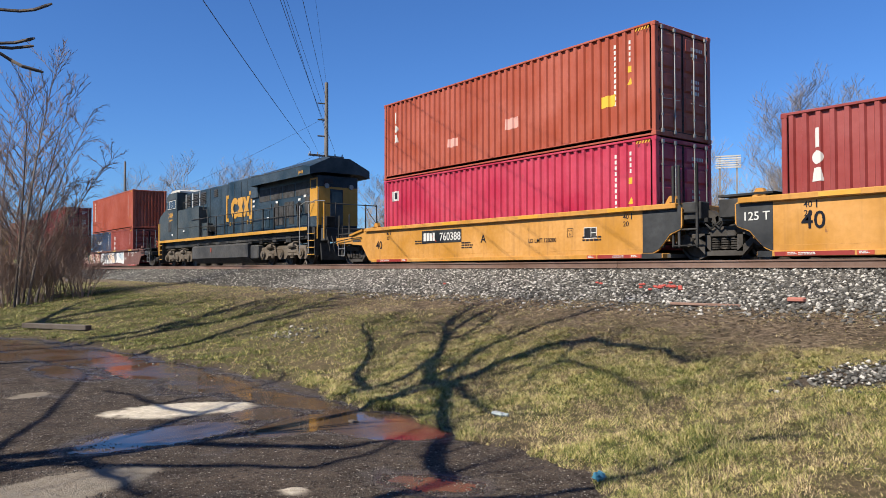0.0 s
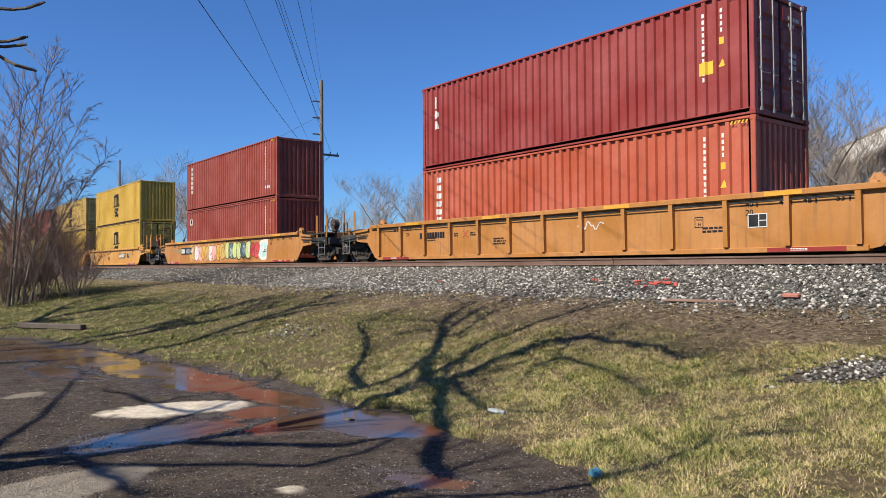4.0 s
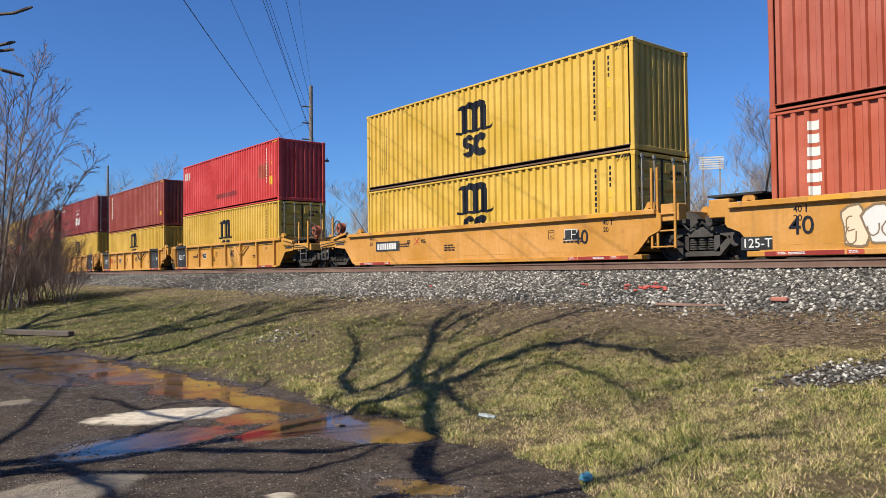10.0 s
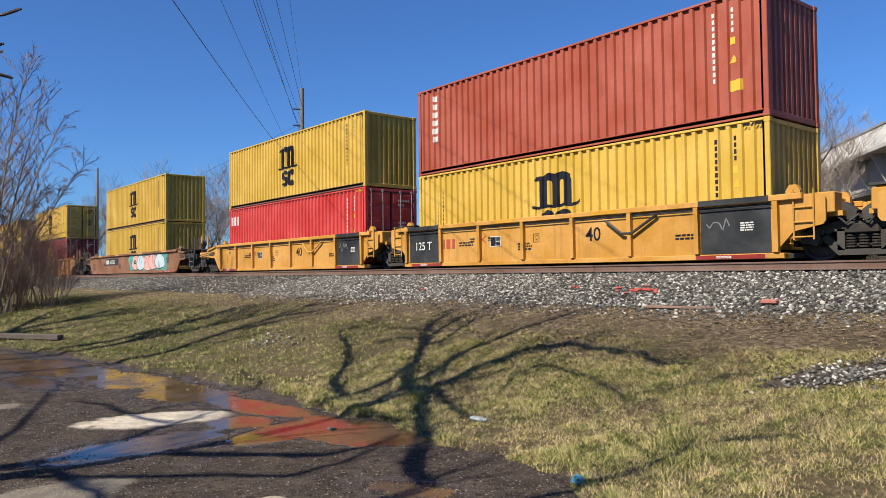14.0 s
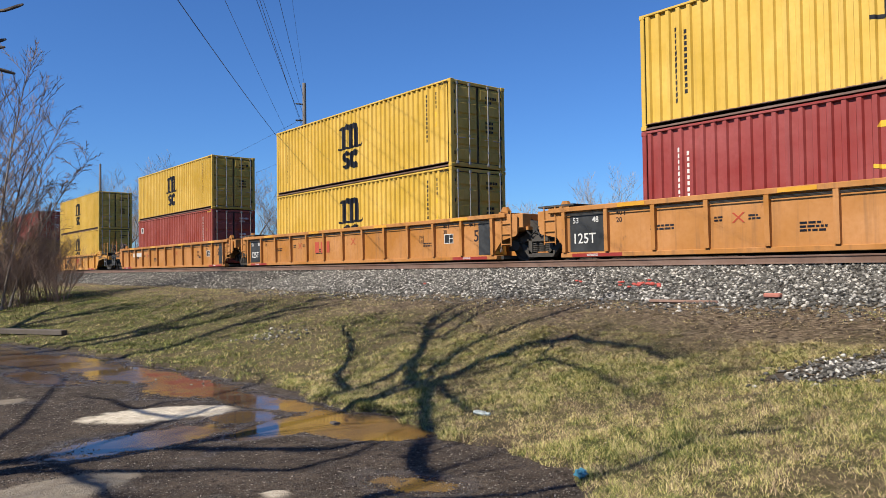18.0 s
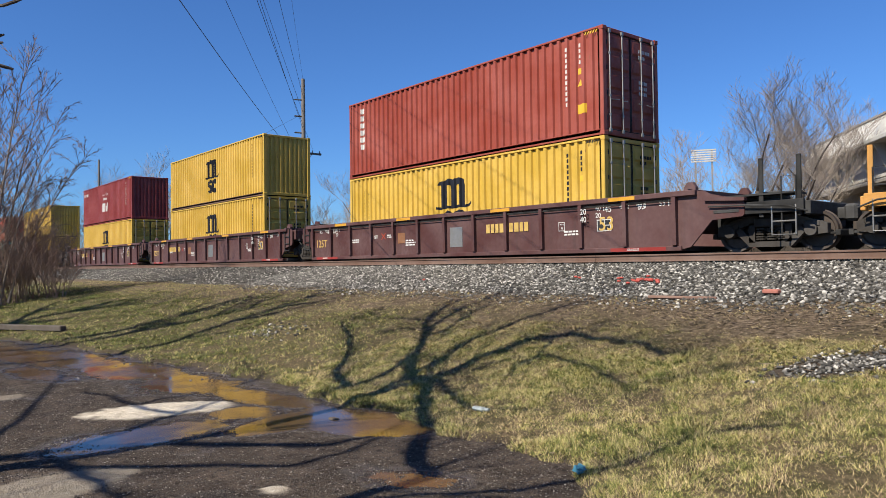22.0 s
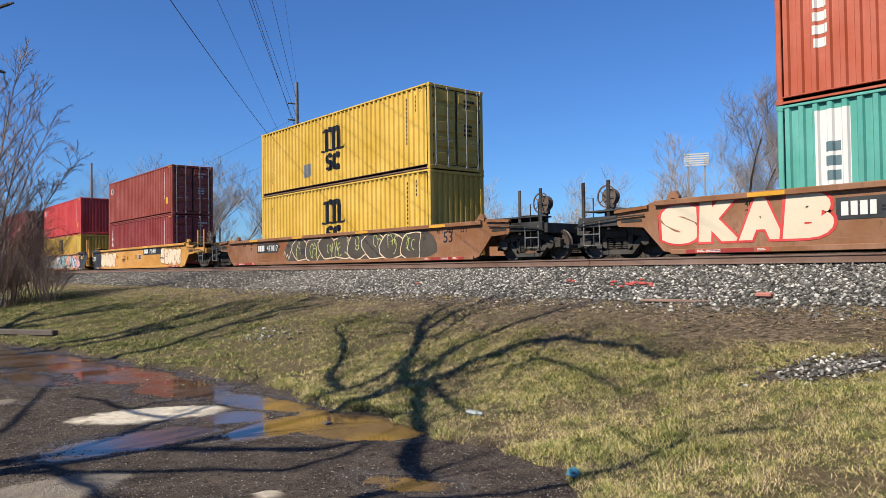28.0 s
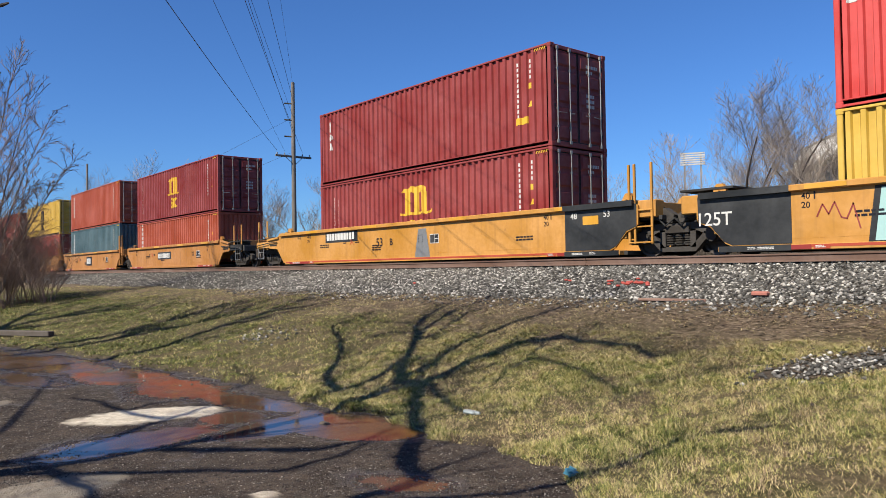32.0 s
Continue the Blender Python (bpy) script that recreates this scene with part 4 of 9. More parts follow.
def container(colour, length=CL, height=HC, end="wall", marks=(), old=False, group="containers on the train", at=(0, 0, 0), words=""):
    """A steel box container; origin under its middle; marks: decorations on its near side."""
    SERIAL[0] += 1
    sd = SERIAL[0]
    mat = MAT[colour]
    box = thing("shipping_container", words, "container", group, at=at)
    hl = length / 2
    lowrail = MAT["lowrail"] if colour.startswith("yellow") else mat
    part("side_panel", shared(("side_panel", length, height), lambda: corrugated_side(length, height)), mat, box)
    part("side_panel", shared(("side_panel", length, height), lambda: corrugated_side(length, height)), mat, box, at=pose(0, 0, 0, 0, 0, 180))
    wall = lambda: shared(("end_panel", height), lambda: corrugated_end(height))
    dx = hl - CL / 2
    if end == "wall":
        part("end_panel", wall(), mat, box, at=(dx, 0, 0))
        turn = pose(-hl, 0, 0, 0, 0, 180)
    else:
        part("end_panel", wall(), mat, box, at=pose(-dx, 0, 0, 0, 0, 180))
        turn = pose(hl, 0, 0)
    for sgn in (-1, 1):
        leaf = part("door", shared(("door", height, sgn), lambda: door_leaf(height, sgn)), mat, box, at=turn)
        part("door_gasket", shared(("door_gasket", height, sgn), lambda: gasket(height, sgn)), MAT["ends"], leaf, "black rubber door seal")
        for y in ((-0.95, -0.42) if sgn < 0 else (0.42, 0.95)):
            part("locking_bar", shared(("locking_bar", height, y), lambda: locking_bar(height, y)), MAT["steel"], leaf, "bare steel locking bar")
    part("roof", shared(("roof", length, height), lambda: Geo().box(-hl + 0.1, hl - 0.1, -CW / 2 + 0.03, CW / 2 - 0.03, height - 0.035, height - 0.015)), mat, box)
    part("underframe", shared(("underframe", length), lambda: Geo().box(-hl + 0.1, hl - 0.1, -CW / 2 + 0.05, CW / 2 - 0.05, 0.04, 0.15)), MAT["floor"], box)
    for y in (-CW / 2 + 0.03, CW / 2 - 0.03):
        part("top_rail", shared(("top_rail", length, height), lambda: Geo().box(-hl + 0.1, hl - 0.1, -0.034, 0.03, height - 0.065, height - 0.005, 0.01)), mat, box, at=(0, y, 0))
        part("bottom_rail", shared(("bottom_rail", length), lambda: bottom_rail(hl)), lowrail, box, at=pose(0, y, 0, 0, 0, 0 if y < 0 else 180))
    for x in (-hl + 0.06, hl - 0.06):
        part("end_header", shared(("end_header", height), lambda: Geo().box(-0.05, 0.05, -CW / 2 + 0.15, CW / 2 - 0.15, height - 0.12, height - 0.015, 0.01)), mat, box, at=(x, 0, 0))
        part("end_sill", shared(("end_sill",), lambda: Geo().box(-0.05, 0.05, -CW / 2 + 0.15, CW / 2 - 0.15, 0.02, 0.16, 0.01)), mat, box, at=(x, 0, 0))
        for y in (-CW / 2 + 0.08, CW / 2 - 0.08):
            part("corner_post", shared(("corner_post", height), lambda: Geo().box(-0.06, 0.06, -0.078, 0.078, 0.1, height - 0.1, 0.015)), mat, box, at=(x, y, 0))
            for z in (0.0, height - 0.118):
                part("corner_casting", shared(("corner_casting",), lambda: casting()), mat, box, at=(x, y, z))
    near = -CW / 2 + 0.0105
    for i, m in enumerate(marks):
        kind, x, z, size = m[:4]
        ink = MAT[m[4]] if len(m) > 4 else MAT["white"]
        at_ = (x, near - 0.0012 * (i % 3), z)
        if kind == "pillars":
            part("line_mark", painted(("line_mark", size), lambda: pillar_mark(size), x, length), ink, box, "dark painted line mark", at_)
        elif kind == "arcs":
            part("line_mark", painted(("line_arcs", size), lambda: twin_arc_mark(size), x, length), ink, box, "dark painted line mark", at_)
        elif kind == "column":
            n, w = m[5], m[6]
            part("lettering", painted(("column", n, size, w), lambda: bars_column(n, w, size, size * 0.45, seed=n), x, length), ink, box, "upright column of painted lettering", at_)
        elif kind == "row":
            n = m[5]
            part("lettering", painted(("row", n, size), lambda: bars_row(n, size * 0.62, size, size * 0.14, seed=n), x, length), ink, box, "painted lettering", at_)
        elif kind == "plate":
            w = m[5]
            part("placard", painted(("plate", size, w), lambda: Geo().box(-w / 2, w / 2, -0.004, 0, -size / 2, size / 2), x, length), ink, box, "", at_)
        elif kind == "triangle":
            part("warning_triangle", painted(("tri", size), lambda: Geo().slab_xz([(-size / 2, 0), (size / 2, 0), (0, size * 0.9)], -0.004, 0), x, length), MAT["gold"], box, "yellow warning triangle", at_)
        elif kind == "stars":
            def stars():
                g = Geo()
                for k in range(7):
                    star(g, (k - 1.5) * size if k < 4 else (k - 5) * size, 0 if k < 4 else -size * 0.95, size * 0.38)
                return g
            part("star_marks", painted(("stars", size), stars, x, length), ink, box, "seven white painted stars", at_)
        elif kind == "chunks":
            def chunks():
                g = Geo()
                h = size
                g.slab_xz([(-1.0 * h, 0), (-0.34 * h, 0), (-0.26 * h, h), (-0.92 * h, h)], -0.005, 0)
                g.slab_xz([(-0.2 * h, 0), (0.02 * h, 0), (0.06 * h, h), (-0.16 * h, h)], -0.005, 0)
                g.slab_xz([(0.12 * h, 0), (1.0 * h, 0), (1.04 * h, h), (0.8 * h, h), (0.6 * h, 0.55 * h), (0.42 * h, h), (0.2 * h, h)], -0.005, 0)
                return g
            part("line_mark", painted(("chunks", size), chunks, x, length), ink, box, "white painted line mark", at_)
        elif kind == "slim":
            def slim():
                g, h = Geo(), size
                g.slab_xz([(-0.12 * h, 0), (0.14 * h, 0), (0.14 * h, h), (-0.12 * h, h)], -0.005, 0)
                g.slab_xz([(0.30 * h * math.cos(a), -0.52 * h + 0.36 * h * math.sin(a)) for a in [k * 0.5236 for k in range(12)]], -0.005, 0)
                g.slab_xz([(-0.30 * h, -1.75 * h), (0.30 * h, -1.75 * h), (0.20 * h, -1.05 * h), (-0.20 * h, -1.05 * h)], -0.005, 0)
                return g
            part("line_mark", painted(("slim", size), slim, x, length), ink, box, "white upright line mark", at_)
        elif kind == "text":
            part("lettering", painted(("text", m[5], size), lambda: word(m[5], size), x, length), ink, box, "", at_)
        elif kind == "patch":
            w = m[5]
            r = random.Random(int(size * 100) + int(w * 100))
            part("paint_patch", conform(Geo().slab_xz([(-w / 2, -size * (0.4 + 0.1 * r.random())), (-w * 0.1, -size * 0.5), (w / 2, -size * 0.42), (w * 0.48, size * 0.5), (-w * 0.46, size * 0.45)], -0.003, 0).mesh("paint_patch"), x, length), ink, box, "patch of fresher touch-up paint", at_)
    # stripes, number column and label at the near-right corner
    c2 = MAT["ink"] if colour.startswith("yellow") or colour == "teal" else MAT["white"]
    if length > 10:
        part("lettering", painted(("column", 11, 0.10, 0.07), lambda: bars_column(11, 0.07, 0.10, 0.05, seed=3), hl - 1.25, length), c2, box, "", (hl - 1.25, near, height - 0.34))
        part("lettering", painted(("column", 4, 0.10, 0.07), lambda: bars_column(4, 0.07, 0.10, 0.05, seed=5), hl - 0.82, length), c2, box, "", (hl - 0.82, near, height - 0.30))
        part("warning_triangle", painted(("tri", 0.2), lambda: Geo().slab_xz([(-0.1, 0), (0.1, 0), (0, 0.18)], -0.004, 0), hl - 0.80, length), MAT["gold"], box, "yellow warning triangle", (hl - 0.80, near, height - 1.45 - 0.1 * (sd % 3)))
        part("placard", painted(("plate", 0.16, 0.12), lambda: Geo().box(-0.06, 0.06, -0.004, 0, -0.08, 0.08), hl - 0.82, length), MAT["gold"], box, "", (hl - 0.82, near, height - 1.05))
        if end != "wall":
            part("lettering", shared(("endrow",), lambda: end_rows()), c2, box, "", (hl + 0.002, 0.32, height - 0.5))
    else:
        part("lettering", painted(("column", 7, 0.09, 0.07), lambda: bars_column(7, 0.07, 0.09, 0.04, seed=3), hl - 0.7, length), c2, box, "", (hl - 0.7, near, height - 0.3))
    part("hazard_stripes", shared(("hazard",), lambda: hazard()), MAT["ink"] if colour.startswith("yellow") else MAT["gold"], box, "", (hl - 0.6, near - 0.009, height - 0.15))
    return box


def hazard():
    g = Geo()
    for i in range(5):
        x = i * 0.09
        g.slab_xz([(x, 0), (x + 0.04, 0), (x + 0.085, 0.07), (x + 0.045, 0.07)], -0.004, 0)
    return g


def end_rows():
    g = Geo()
    for i, (n, z) in enumerate(((7, 0), (4, -0.16), (5, -0.85), (5, -1.0), (5, -1.15))):
        for k in range(n):
            g.box(-0.004, 0, k * 0.075, k * 0.075 + 0.05, z, z + 0.09)
    return g


def casting():
    g = Geo()
    g.box(-0.075, 0.075, -0.084, 0.084, 0, 0.118, 0.012)
    g.box(-0.035, 0.035, -0.0855, -0.084, 0.035, 0.085)
    return g


# marks used on several boxes: kind, x, z, size, ink, ...
def pillars(hl=CL / 2, h=HC, low=False):
    rows = [("pillars", 0.0, 1.28, 1.02, "ink"), ("arcs", 0.0, 0.86, 0.80, "ink"),
            ("column", -hl + 0.98, h - 0.52, 0.098, "ink", 13, 0.09), ("column", -hl + 1.22, h - 0.62, 0.098, "ink", 11, 0.09)]
    return rows


def leasing(x=-5.19, z=2.58, size=0.185, n=6):
    return [("column", x, z, size, "white", n, 0.30)]


SQUARE = [("plate", -5.4, 2.25, 0.36, "white", 0.34), ("plate", -5.38, 2.26, 0.24, "ink", 0.22)]
STARS = [("stars", -0.2, 2.1, 0.33, "white"), ("chunks", -0.24, 0.86, 0.62, "white"), ("row", -5.85, 2.3, 0.2, "white", 8)]
CAI = [("row", -5.85, 2.05, 0.42, "white", 3)]


# ---- railway trucks ----
def side_frame(y):
    g = Geo()
    s = -1 if y < 0 else 1
    out, inn = y + 0.09 * s, y - 0.07 * s
    a, b = min(out, inn), max(out, inn)
    g.slab_xz([(-1.20, 0.56), (-0.95, 0.64), (-0.52, 0.78), (0.52, 0.78), (0.95, 0.64), (1.20, 0.56), (1.20, 0.36), (1.02, 0.34), (0.80, 0.46),
               (0.52, 0.58), (-0.52, 0.58), (-0.80, 0.46), (-1.02, 0.34), (-1.20, 0.36)][::-1], a, b)
    g.slab_xz([(-0.86, 0.52), (-0.70, 0.56), (-0.36, 0.22), (0.36, 0.22), (0.70, 0.56), (0.86, 0.52), (0.46, 0.10), (-0.46, 0.10)][::-1], a, b)
    for x in (-0.40, 0.40):
        g.box(x - 0.07, x + 0.07, a, b, 0.2, 0.62)
    for x in (-0.89, 0.89):
        g.tube((x, y - 0.02 * s, 0.44), (x, y + 0.17 * s, 0.44), 0.13, 12)
        g.box(x - 0.17, x + 0.17, a - 0.02, b + 0.02, 0.5, 0.62, 0.02)
    return g


def spring_pack(y):
    g = Geo()
    for x in (-0.24, 0.0, 0.24):
        for k in range(5):
            g.ring((x, y, 0.27 + k * 0.055), "z", 0.10, 0.05, 0.032, 10)
    g.box(-0.32, 0.32, y - 0.14, y + 0.14, 0.53, 0.72, 0.02)
    return g


def bolster():
    g = Geo()
    g.box(-0.2, 0.2, -1.0, 1.0, 0.42, 0.70, 0.03)
    g.tube((0, 0, 0.6), (0, 0, 0.80), 0.2, 16)
    for x in (-1.35, 1.35):
        g.box(x - 0.05, x + 0.05, -0.95, 0.95, 0.30, 0.42, 0.01)
    g.pipe([(-1.35, -0.9, 0.36), (-0.6, -0.95, 0.30), (0.6, -0.95, 0.30), (1.35, -0.9, 0.36)], 0.03)
    return g


def wheel(y, r):
    """A wheel with flange, dished web and hub, its axle along y."""
    g = Geo()
    s = -1 if y < 0 else 1
    prof = [(0.02, 0.09), (0.10, 0.09), (0.13, 0.03), (r - 0.09, 0.015), (r - 0.06, 0.062), (r - 0.005, 0.066), (r, -0.02), (r + 0.026, -0.045), (r + 0.02, -0.07), (r - 0.07, -0.07), (0.12, -0.06), (0.02, -0.06)]
    rings = []
    n = 28
    for i in range(n + 1):
        a = 2 * math.pi * i / n
        rings.append([(q * math.cos(a), y + w * s, q * math.sin(a)) for q, w in prof])
    g.loft(rings, caps=False)
    for i in range(3):
        a = 2 * math.pi * i / 3
        g.box(0.2 * math.cos(a) - 0.02, 0.2 * math.cos(a) + 0.02, y + 0.03 * s - 0.01, y + 0.03 * s + 0.01, 0.2 * math.sin(a) - 0.02, 0.2 * math.sin(a) + 0.02)
    return g


ROLLING = []


def wheelset(parent, x, r, track=0.745):
    ob = part("wheelset", shared(("wheelset", r), lambda: axle_pair(r, track)), MAT["wheel"], parent, "steel wheels on an axle", (x, 0, r))
    ROLLING.append((ob, x, r))
    return ob


def axle_pair(r, track):
    g = Geo()
    for y in (-track, track):
        w = wheel(y, r)
        g.add(w.v, w.f)
    return g.tube((0, -1.05, 0), (0, 1.05, 0), 0.08, 10)


def bogie(parent, x):
    b = part("truck", shared(("bolster",), bolster), MAT["ends"], parent, "dusty grey-brown cast steel freight truck", (x, 0, 0))
    for y in (-0.98, 0.98):
        part("side_frame", shared(("side_frame", y), lambda: side_frame(y)), MAT["truck"], b)
        part("spring_pack", shared(("spring_pack", y), lambda: spring_pack(y)), MAT["truck"], b)
    for ax in (-0.89, 0.89):
        wheelset(b, ax, 0.42)
    return b


# ---- well cars ----
WY = 1.50      # half width over the sides


def well_side(half, ends, top, ext):
    """The long side plate, cut away over the trucks."""
    def edge(kind, s):
        if kind == "truck":
            return [(s * (half - 0.05), 0.10), (s * (half + 0.12), 0.14), (s * (half + 0.66), 0.72), (s * (half + 1.38), 0.77), (s * (half + 1.42), 0.82), (s * (half + 1.42), 1.08), (s * (half + 1.36), 1.13), (s * (half + 0.62), top - 0.09), (s * (half + 0.45), top)]
        return [(s * (half - 0.55), 0.10), (s * (half - 0.25), 0.24), (s * (half + 0.08), 0.60), (s * (half + ext - 0.05), 0.72), (s * (half + ext), 0.8), (s * (half + ext), top - 0.1), (s * (half + ext - 0.15), top)]
    pts = list(reversed([(x, z) for x, z in edge(ends[0], -1)])) + edge(ends[1], 1)
    return Geo().slab_xz(pts[::-1], -WY, -WY + 0.05)


def span(g, s, a, b, *rest):
    """A box whose x range runs outwards from the car's middle."""
    return g.box(min(s * a, s * b), max(s * a, s * b), *rest)


def platform(car, s, kind, half, top, mat, dark, bright=True):
    """End structure over a truck, piece by piece."""
    bright_end = mat in (MAT["wy"], MAT["wp"])

    def bit(name, key_, build, m, label=""):
        part(name, shared((name, s, half, kind) + key_, build), m, car, label)
    if kind == "truck":
        bit("deck", (), lambda: span(Geo(), s, half + 0.2, half + 2.7, -1.30, 1.30, 0.88, 0.95), dark)
        bit("centre_sill", (), lambda: span(Geo(), s, half + 0.1, half + 2.75, -0.32, 0.32, 0.50, 0.88, 0.02), dark)
        bit("end_beam", (), lambda: span(Geo(), s, half + 2.62, half + 2.76, -1.38, 1.38, 0.74, 1.02, 0.015), mat if bright_end else dark)
        bit("side_rail", (), lambda: span(Geo(), s, half + 1.4, half + 2.66, -1.47, -1.38, 0.80, 1.06, 0.01), mat if bright_end else dark, "platform side rail")
        bit("end_ladder", (), lambda: Geo().pipe([(s * (half + 2.5), -1.44, 0.3), (s * (half + 2.5), -1.44, 1.55), (s * (half + 2.2), -1.44, 1.55), (s * (half + 2.2), -1.44, 0.3)], 0.016).pipe([(s * (half + 2.2), -1.44, 1.2), (s * (half + 2.5), -1.44, 1.2)], 0.014), dark)
        bit("tool_box", (), lambda: span(Geo(), s, half + 1.55, half + 2.05, -1.2, -0.7, 0.95, 1.28, 0.02), dark)
        bit("air_tank", (), lambda: Geo().tube((s * (half + 0.95), -0.95, 1.12), (s * (half + 1.5), -0.95, 1.12), 0.13, 12), dark)
        bit("walkway", (), lambda: span(Geo(), s, half + 0.75, half + 2.45, -1.44, -0.85, 1.19, 1.23), MAT["ends"], "black walkway grating")
        # black strip laid on the side beam in place of a recess's shade
        bit("side_recess", (), lambda: span(Geo(), s, half + 0.7, half + 1.3, -1.512, -1.5, 0.86, 0.93, 0.004), MAT["ends"])
        bit("chord_cap", (), lambda: Geo().slab_xz([(s * (half + 0.5), top - 0.06), (s * (half + 1.40), 1.10), (s * (half + 1.46), 1.10), (s * (half + 1.46), 1.16), (s * (half + 1.38), 1.18), (s * (half + 0.5), top + 0.02)][::s], -WY - 0.07, -WY + 0.05), mat)
        for i in range(4):
            x = half + 0.7 + i * 0.55
            bit("crossbearer", (i,), lambda x=x: span(Geo(), s, x - 0.05, x + 0.05, -1.42, 1.42, 0.80, 0.90), dark)
        bit("lever_rod", (), lambda: Geo().pipe([(s * (half + 0.6), -1.55, 1.02), (s * (half + 1.4), -1.56, 1.0), (s * (half + 2.4), -1.55, 0.92), (s * (half + 2.75), -1.5, 0.80)], 0.018), MAT["ends"])
    else:
        bit("deck", (), lambda: span(Geo(), s, half + 0.02, half + 0.95, -1.28, 1.28, 0.88, 0.98), dark)
        bit("centre_sill", (), lambda: span(Geo(), s, half + 0.02, half + 1.12, -0.45, 0.45, 0.58, 0.9, 0.03), dark)
        bit("end_bracket", (), lambda: span(Geo(), s, half + 0.36, half + 0.86, -1.42, -1.05, 0.94, 1.36, 0.02), mat if bright else dark)
        bit("end_bracket", (1,), lambda: span(Geo(), s, half + 0.52, half + 0.9, 1.05, 1.40, 0.9, 1.32, 0.02), dark)
        bit("bearing_arm", (), lambda: Geo().slab_xz([(s * (half + 0.2), 0.95), (s * (half + 1.1), 0.78), (s * (half + 1.15), 0.98), (s * (half + 0.9), 1.16), (s * (half + 0.2), 1.18)][::-s], -1.1, -0.86), MAT["truck"])
        if s < 0:
            bit("walkway", (), lambda: span(Geo(), s, half - 0.35, half + 0.95, -1.30, 1.30, top + 0.10, top + 0.15), MAT["ends"], "black walkway grating")
        for k in range(3):
            bit("air_pipe", (k,), lambda k=k: Geo().pipe([(s * (half - 0.3), -1.18 + 0.2 * k, 1.12 + 0.05 * k), (s * (half + 0.35), -1.22 + 0.2 * k, 1.22 - 0.06 * k), (s * (half + 0.7), -1.26 + 0.2 * k, 1.02 - 0.1 * k), (s * (half + 0.98), -1.2 + 0.2 * k, 0.72), (s * (half + 1.2), -1.15 + 0.2 * k, 0.9)], 0.026, 6), MAT["ends"])
        bit("air_cylinder", (), lambda: Geo().tube((s * (half + 0.25), -0.92, 1.1), (s * (half + 0.75), -0.92, 1.1), 0.12, 10), MAT["truck"])


def bulkhead(s, half, top):
    g = Geo()
    x = s * (half - 0.02)
    g.box(x - 0.06, x + 0.06, -WY + 0.05, WY - 0.05, 0.45, top + 0.08, 0.01)
    for y in (-1.28, 1.16):
        g.slab_xz([(x - 0.15, top - 0.05), (x + 0.15, top - 0.05), (x + 0.15, top + 0.12), (x + 0.07, top + 0.24), (x - 0.07, top + 0.24), (x - 0.15, top + 0.12)], y, y + 0.12)
    return g


def grab_rails(car, s, kind, half, ext, mat, tall=False):
    """Upright bars and steps at the end of a car."""
    if kind == "truck":
        for dx in (1.75, 2.55):
            part("grab_post", shared(("grab_post",), lambda: Geo().box(-0.05, 0.05, -0.02, 0.02, 0.72, 1.98, 0.008)), mat, car, "", (s * (half + dx), -1.40, 0))
        a, b = s * (half + 2.0), s * (half + 2.5)
        part("step", shared(("step_loop", s, half), lambda: Geo().pipe([(a, -1.46, 0.95), (a, -1.46, 0.34), (b, -1.46, 0.34), (b, -1.46, 0.95)], 0.018)), MAT["steel"], car, "grey steel step loop")
        part("step", shared(("step_bar", s, half), lambda: Geo().pipe([(a, -1.46, 0.62), (b, -1.46, 0.62)], 0.016)), MAT["steel"], car)
    elif tall:
        for dx in (0.14, 0.30, 0.78):
            part("grab_post", shared(("tall_post",), lambda: Geo().box(-0.03, 0.03, -0.03, 0.03, 0.3, 2.25, 0.01)), mat, car, "", (s * (half + dx), -1.44, 0))
        for z in (0.34, 0.72, 1.12):
            part("step", shared(("step_rung", s, half, z), lambda: Geo().pipe([(s * (half + 0.14), -1.46, z), (s * (half + 0.8), -1.46, z)], 0.02)), mat, car)
    elif ext > 0.6:
        a, b = s * (half + 0.10), s * (half + 0.50)
        for x in (a, b):
            part("grab_post", shared(("short_post",), lambda: Geo().pipe([(0, -1.53, 0.42), (0, -1.53, 1.45)], 0.018)), mat, car, "", (x, 0, 0))
        for z in (0.48, 0.78, 1.08):
            part("step", shared(("step_rung", s, half, z, 0), lambda: Geo().pipe([(a, -1.53, z), (b, -1.53, z)], 0.016)), mat, car)


def brake_wheel(s, half):
    g = Geo()
    c = (s * (half + 2.15), -0.95, 1.62)
    g.ring(c, "y", 0.30, 0.265, 0.03, 20)
    for i in range(5):
        a = 2 * math.pi * i / 5
        g.tube(c, (c[0] + 0.28 * math.cos(a), c[1], c[2] + 0.28 * math.sin(a)), 0.014, 5)
    return g.tube(c, (c[0], c[1] + 0.15, c[2]), 0.03, 8)


def brake_housing(s, half):
    x = s * (half + 2.15)
    return Geo().tube((x, -0.88, 1.62), (x, -0.66, 1.62), 0.21, 14).box(x - 0.13, x + 0.13, -0.86, -0.68, 1.30, 1.62, 0.03).box(x - 0.06, x + 0.06, -0.82, -0.70, 0.95, 1.35, 0.01)


def coupler(s, half):
    g = Geo()
    x0, x1 = half + 2.5, half + 3.08
    g.box(min(s * x0, s * x1), max(s * x0, s * x1), -0.12, 0.12, 0.66, 0.92, 0.03)
    g.box(min(s * (x1 - 0.16), s * (x1 + 0.1)), max(s * (x1 - 0.16), s * (x1 + 0.1)), -0.22, 0.2, 0.62, 0.98, 0.05)
    g.pipe([(s * (x0 - 0.1), -0.4, 0.75), (s * (x0 + 0.15), -0.42, 0.45), (s * (x1), -0.35, 0.35)], 0.03, 6)
    return g


